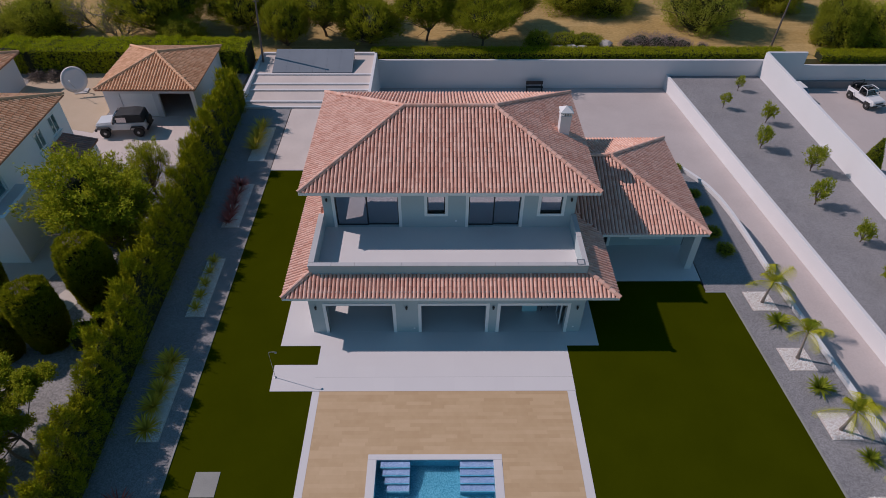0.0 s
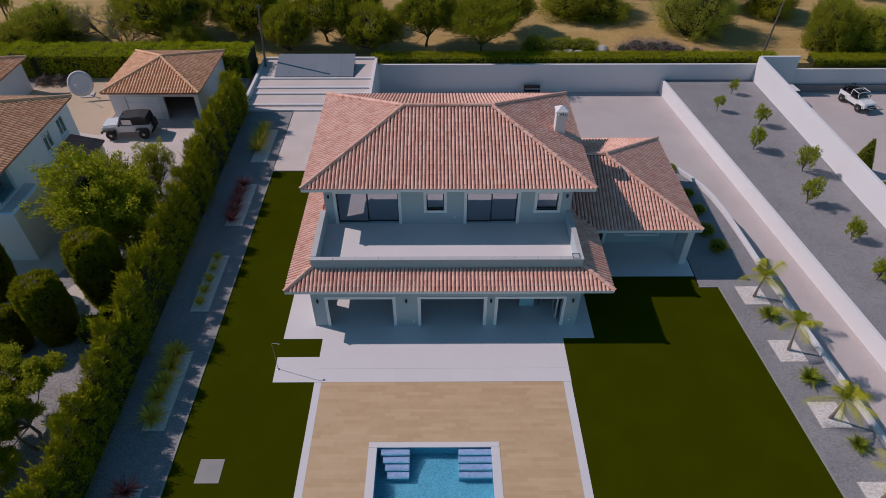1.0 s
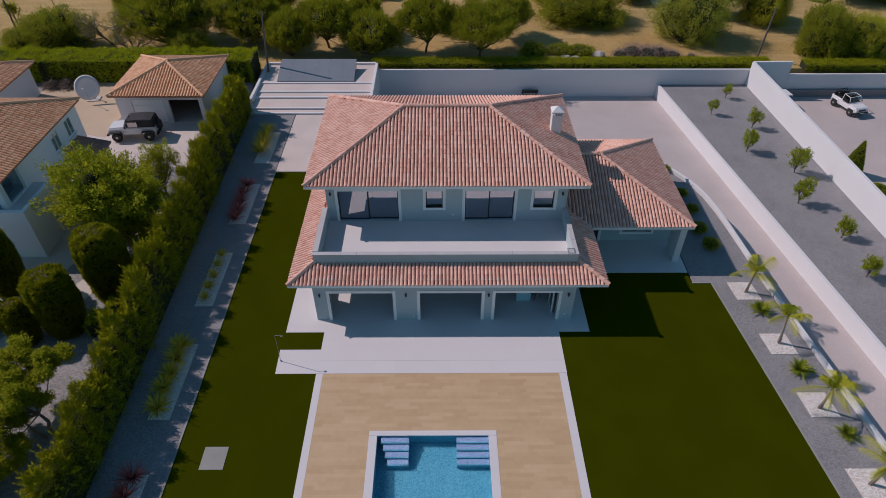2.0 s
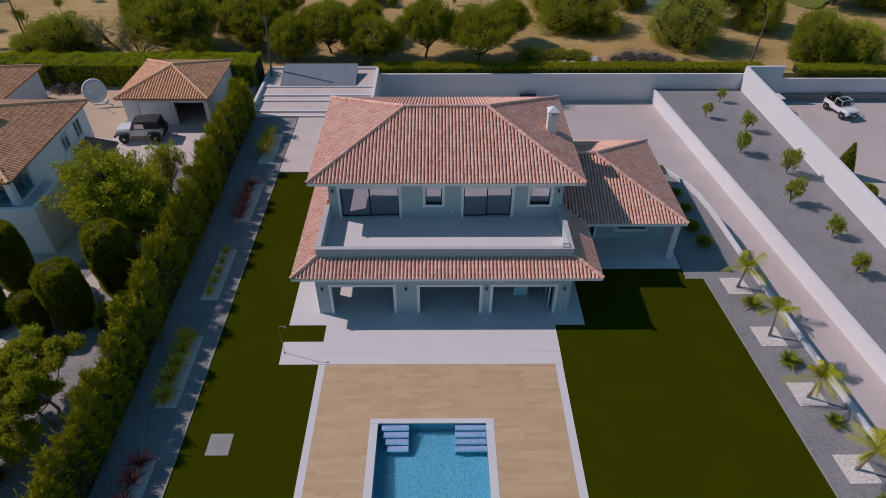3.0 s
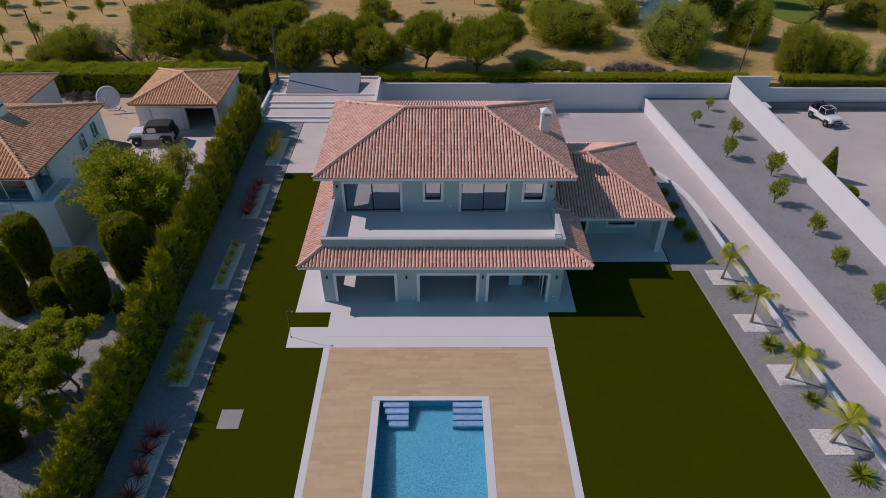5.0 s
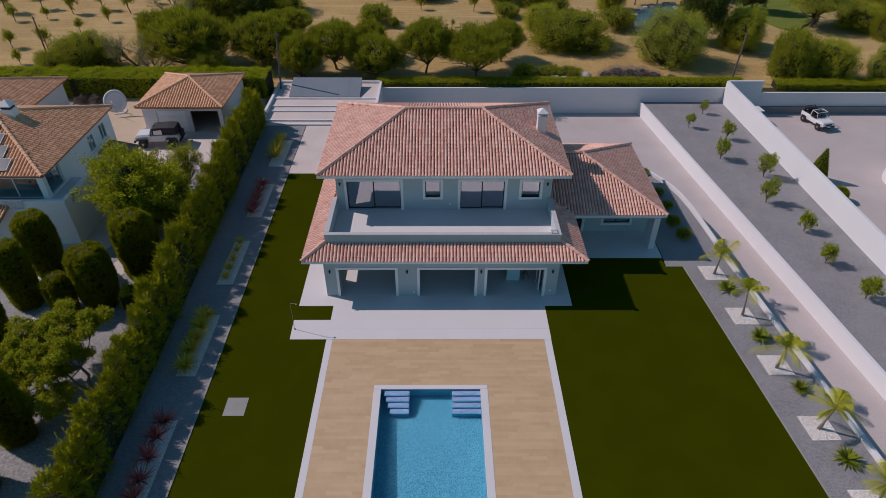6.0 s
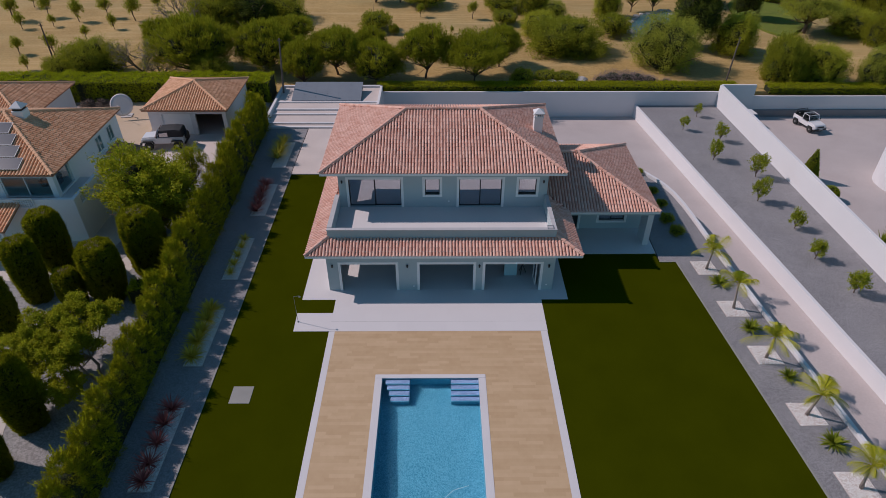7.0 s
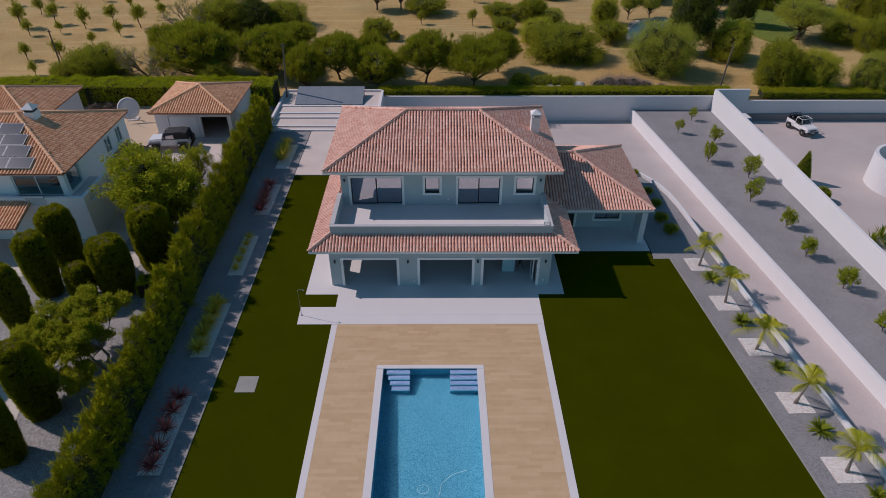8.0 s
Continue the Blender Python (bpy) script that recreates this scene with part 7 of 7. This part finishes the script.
for x, y, s in ((24.4, 40.0, 0.8), (25.7, 40.4, 1.0), (27.1, 40.1, 1.05), (28.5, 40.4, 0.95), (29.8, 40.1, 0.75), (31.6, 40.0, 0.5)):
    gs = tree_meshes(int(x * 10), 1.3, 1.3, 0.0, 150, 12, (0.14, 0.04), GREY_L, limbs=4, core=0.7)
    plant("dry_shrub", gs, (x, y, GZ_), "greyish dry shrub behind the garden wall", "shrub", 1.3 * s, 1.3 * s)
def oval(cx, cy, a, b, turn, n=30, wob=0.0):
    """Outline of a rounded patch in plan, a little uneven."""
    pts = []
    for k in range(n):
        q = 2 * math.pi * k / n
        w = 1 + wob * noise.noise((math.cos(q) * 1.7 + cx, math.sin(q) * 1.7, 0.5))
        x, y = a * w * math.cos(q), b * w * math.sin(q)
        pts.append((cx + x * math.cos(turn) - y * math.sin(turn), cy + x * math.sin(turn) + y * math.cos(turn)))
    return pts


POND = oval(36.4, 62.0, 7.2, 2.7, math.radians(58), 34, 0.35)
pond = structure("pond", Geo().prism(POND, -0.9, -0.33), mat("pond_water", (0.05, 0.13, 0.15), (0.08, 0.17, 0.19), 0.2), "small teal garden pond with a rough stone rim", "pond")
rng_ = random.Random(7)
for k, (x, y) in enumerate(POND):
    bm = bmesh.new()
    bmesh.ops.create_icosphere(bm, subdivisions=1, radius=rng_.uniform(0.4, 0.75))
    for v in bm.verts:
        v.co *= 1 + 0.4 * noise.noise(v.co * 2.0 + Vector((k, 0, 0)))
        v.co.z *= 0.5
    me = bpy.data.meshes.new("rim_stone")
    bm.to_mesh(me)
    bm.free()
    me.materials.append(ROCK)
    ob = new("rim_stone", me)
    ob.parent = pond
    ob.location = (x, y, -0.32)
structure("lawn_far", Geo().prism(oval(54.0, 65.5, 9.0, 5.0, math.radians(75), 30, 0.3), -0.9, -0.18), mat("watered_grass", (0.10, 0.14, 0.012), (0.17, 0.21, 0.02), 0.95, 0.5, 12, 0.6, 0.05), "watered green grass between garden trees", "lawn")

hose = thing("pool_hose", "pale floating cleaning hose looped in the pool water", "hose", (5.75, -9, 0))
loop = [(5.48 + 0.27 * math.cos(a * 0.55), -10.75 + 0.25 * math.sin(a * 0.55), -1.03) for a in range(12)]
part("tube", shifted(Geo().tube(loop, 0.01, 6), (5.75, -9, 0)), DISH_W, hose)
part("tube", shifted(Geo().tube([(6.2, -11.6, -1.1), (6.25, -11.05, -1.08), (6.36, -10.45, -1.05), (6.9, -9.95, -1.02), (7.63, -9.72, -1.0)], 0.01, 6), (5.75, -9, 0)), DISH_W, hose)

# ---- paving and deck pieces ----
slab_mesh = {}


def slab_piece(owner, x0, y0, x1, y1, z, name, material):
    key = (round(x1 - x0, 3), round(y1 - y0, 3), material.name)
    if key not in slab_mesh:
        w, d = (x1 - x0) / 2, (y1 - y0) / 2
        e = 0.0008
        slab_mesh[key] = Geo().add([(-w, -d, -0.03), (w, -d, -0.03), (w, d, -0.03), (-w, d, -0.03), (-w, -d, -e), (w, -d, -e), (w, d, -e), (-w, d, -e), (-w + e, -d + e, 0), (w - e, -d + e, 0), (w - e, d - e, 0), (-w + e, d - e, 0)],
                                   [(0, 1, 5, 4), (1, 2, 6, 5), (2, 3, 7, 6), (3, 0, 4, 7), (4, 5, 9, 8), (5, 6, 10, 9), (6, 7, 11, 10), (7, 4, 8, 11), (8, 9, 10, 11)]).mesh(name, weld=False)
        slab_mesh[key].materials.append(material)
    ob = new(name, slab_mesh[key])
    ob.parent = owner
    ob.location = ((x0 + x1) / 2, (y0 + y1) / 2, z)


patio = structure("patio", Geo().prism([(-0.3, 0.05), (12.7, 0.05), (12.7, 2.9), (14.4, 2.9), (14.4, 7.7), (13.5, 7.7), (13.5, 3.85), (-0.8, 3.85), (-0.8, 9.0), (-2.42, 9.0), (-2.42, 2.9), (-0.3, 2.9), (-0.3, 1.66), (-2.5, 1.66), (-2.45, 0.05)], -0.24, 0.0293), JOINT, "pale stone patio in front of the villa", "patio")
J = 0.0006


def pave(x0, y0, x1, y1, nx_, ny_):
    for i in range(nx_):
        for j in range(ny_):
            slab_piece(patio, x0 + (x1 - x0) * i / nx_ + J, y0 + (y1 - y0) * j / ny_ + J, x0 + (x1 - x0) * (i + 1) / nx_ - J, y0 + (y1 - y0) * (j + 1) / ny_ - J, 0.03, "paving_slab", SLAB_O)


# darker strip added flush with the slabs to draw the wider joint
part("joint_strip", Geo().box(-0.3, 0.886, 0.02, 12.7, 0.896, 0.0297), EDGE, patio, "narrow darker strip along a paving joint")
pave(-0.3, 0.05, 12.7, 0.885, 13, 1)
pave(-0.3, 0.897, 12.7, 2.9, 13, 3)
pave(-0.8, 2.9, 13.5, 3.84, 14, 1)
pave(-2.42, 2.9, -0.8, 9.0, 2, 6)
pave(13.5, 2.9, 14.4, 7.69, 1, 5)
pave(-2.45, 0.05, -0.3, 1.66, 2, 2)

deck = structure("deck", Geo().prism([(0.03, SOUTH), *POOL_CUT, (12.28, SOUTH), (12.28, 0.04), (0.03, 0.04)], -0.24, -0.19), DECK_JOINT, "wood-look plank terrace round the pool", "deck")
PL, PWD = 1.2, 0.2
rest, singles = Geo(), 0
row = 0
y = 0.04
while y - PWD > SOUTH:
    off = random.uniform(0, PL)
    x = 0.03 - off
    while x < 12.28:
        a, b = max(x, 0.03), min(x + PL, 12.28)
        segs = [(a, b)]
        if y > PY0 - 0.34 and y - PWD < PY1 + 0.27:
            segs = [(a, min(b, PX0 - 0.4)), (max(a, PX1 + 0.4), b)]
        for p0, p1 in segs:
            if p1 - p0 > 0.05:
                if singles < 300:
                    slab_piece(deck, p0 + 0.0004, y - PWD + 0.0004, p1 - 0.0004, y - 0.0004, 0.03, "plank", PLANK_O)
                    singles += 1
                else:
                    rest.box(p0 + 0.0004, y - PWD + 0.0004, -0.02, p1 - 0.0004, y - 0.0004, 0.03)
        x += PL
    y -= PWD
part("planks", rest, PLANK_I, deck, weld=False, kind="stuff")
part("deck_bed", Geo().box(0.03, SOUTH, -0.19, PX0 - 0.41, 0.03, 0.0293).box(PX1 + 0.41, SOUTH, -0.19, 12.28, 0.03, 0.0293).box(PX0 - 0.41, PY1 + 0.29, -0.19, PX1 + 0.41, 0.03, 0.0293).box(PX0 - 0.41, SOUTH, -0.19, PX1 + 0.41, PY0 - 0.36, 0.0293), DECK_JOINT, deck)
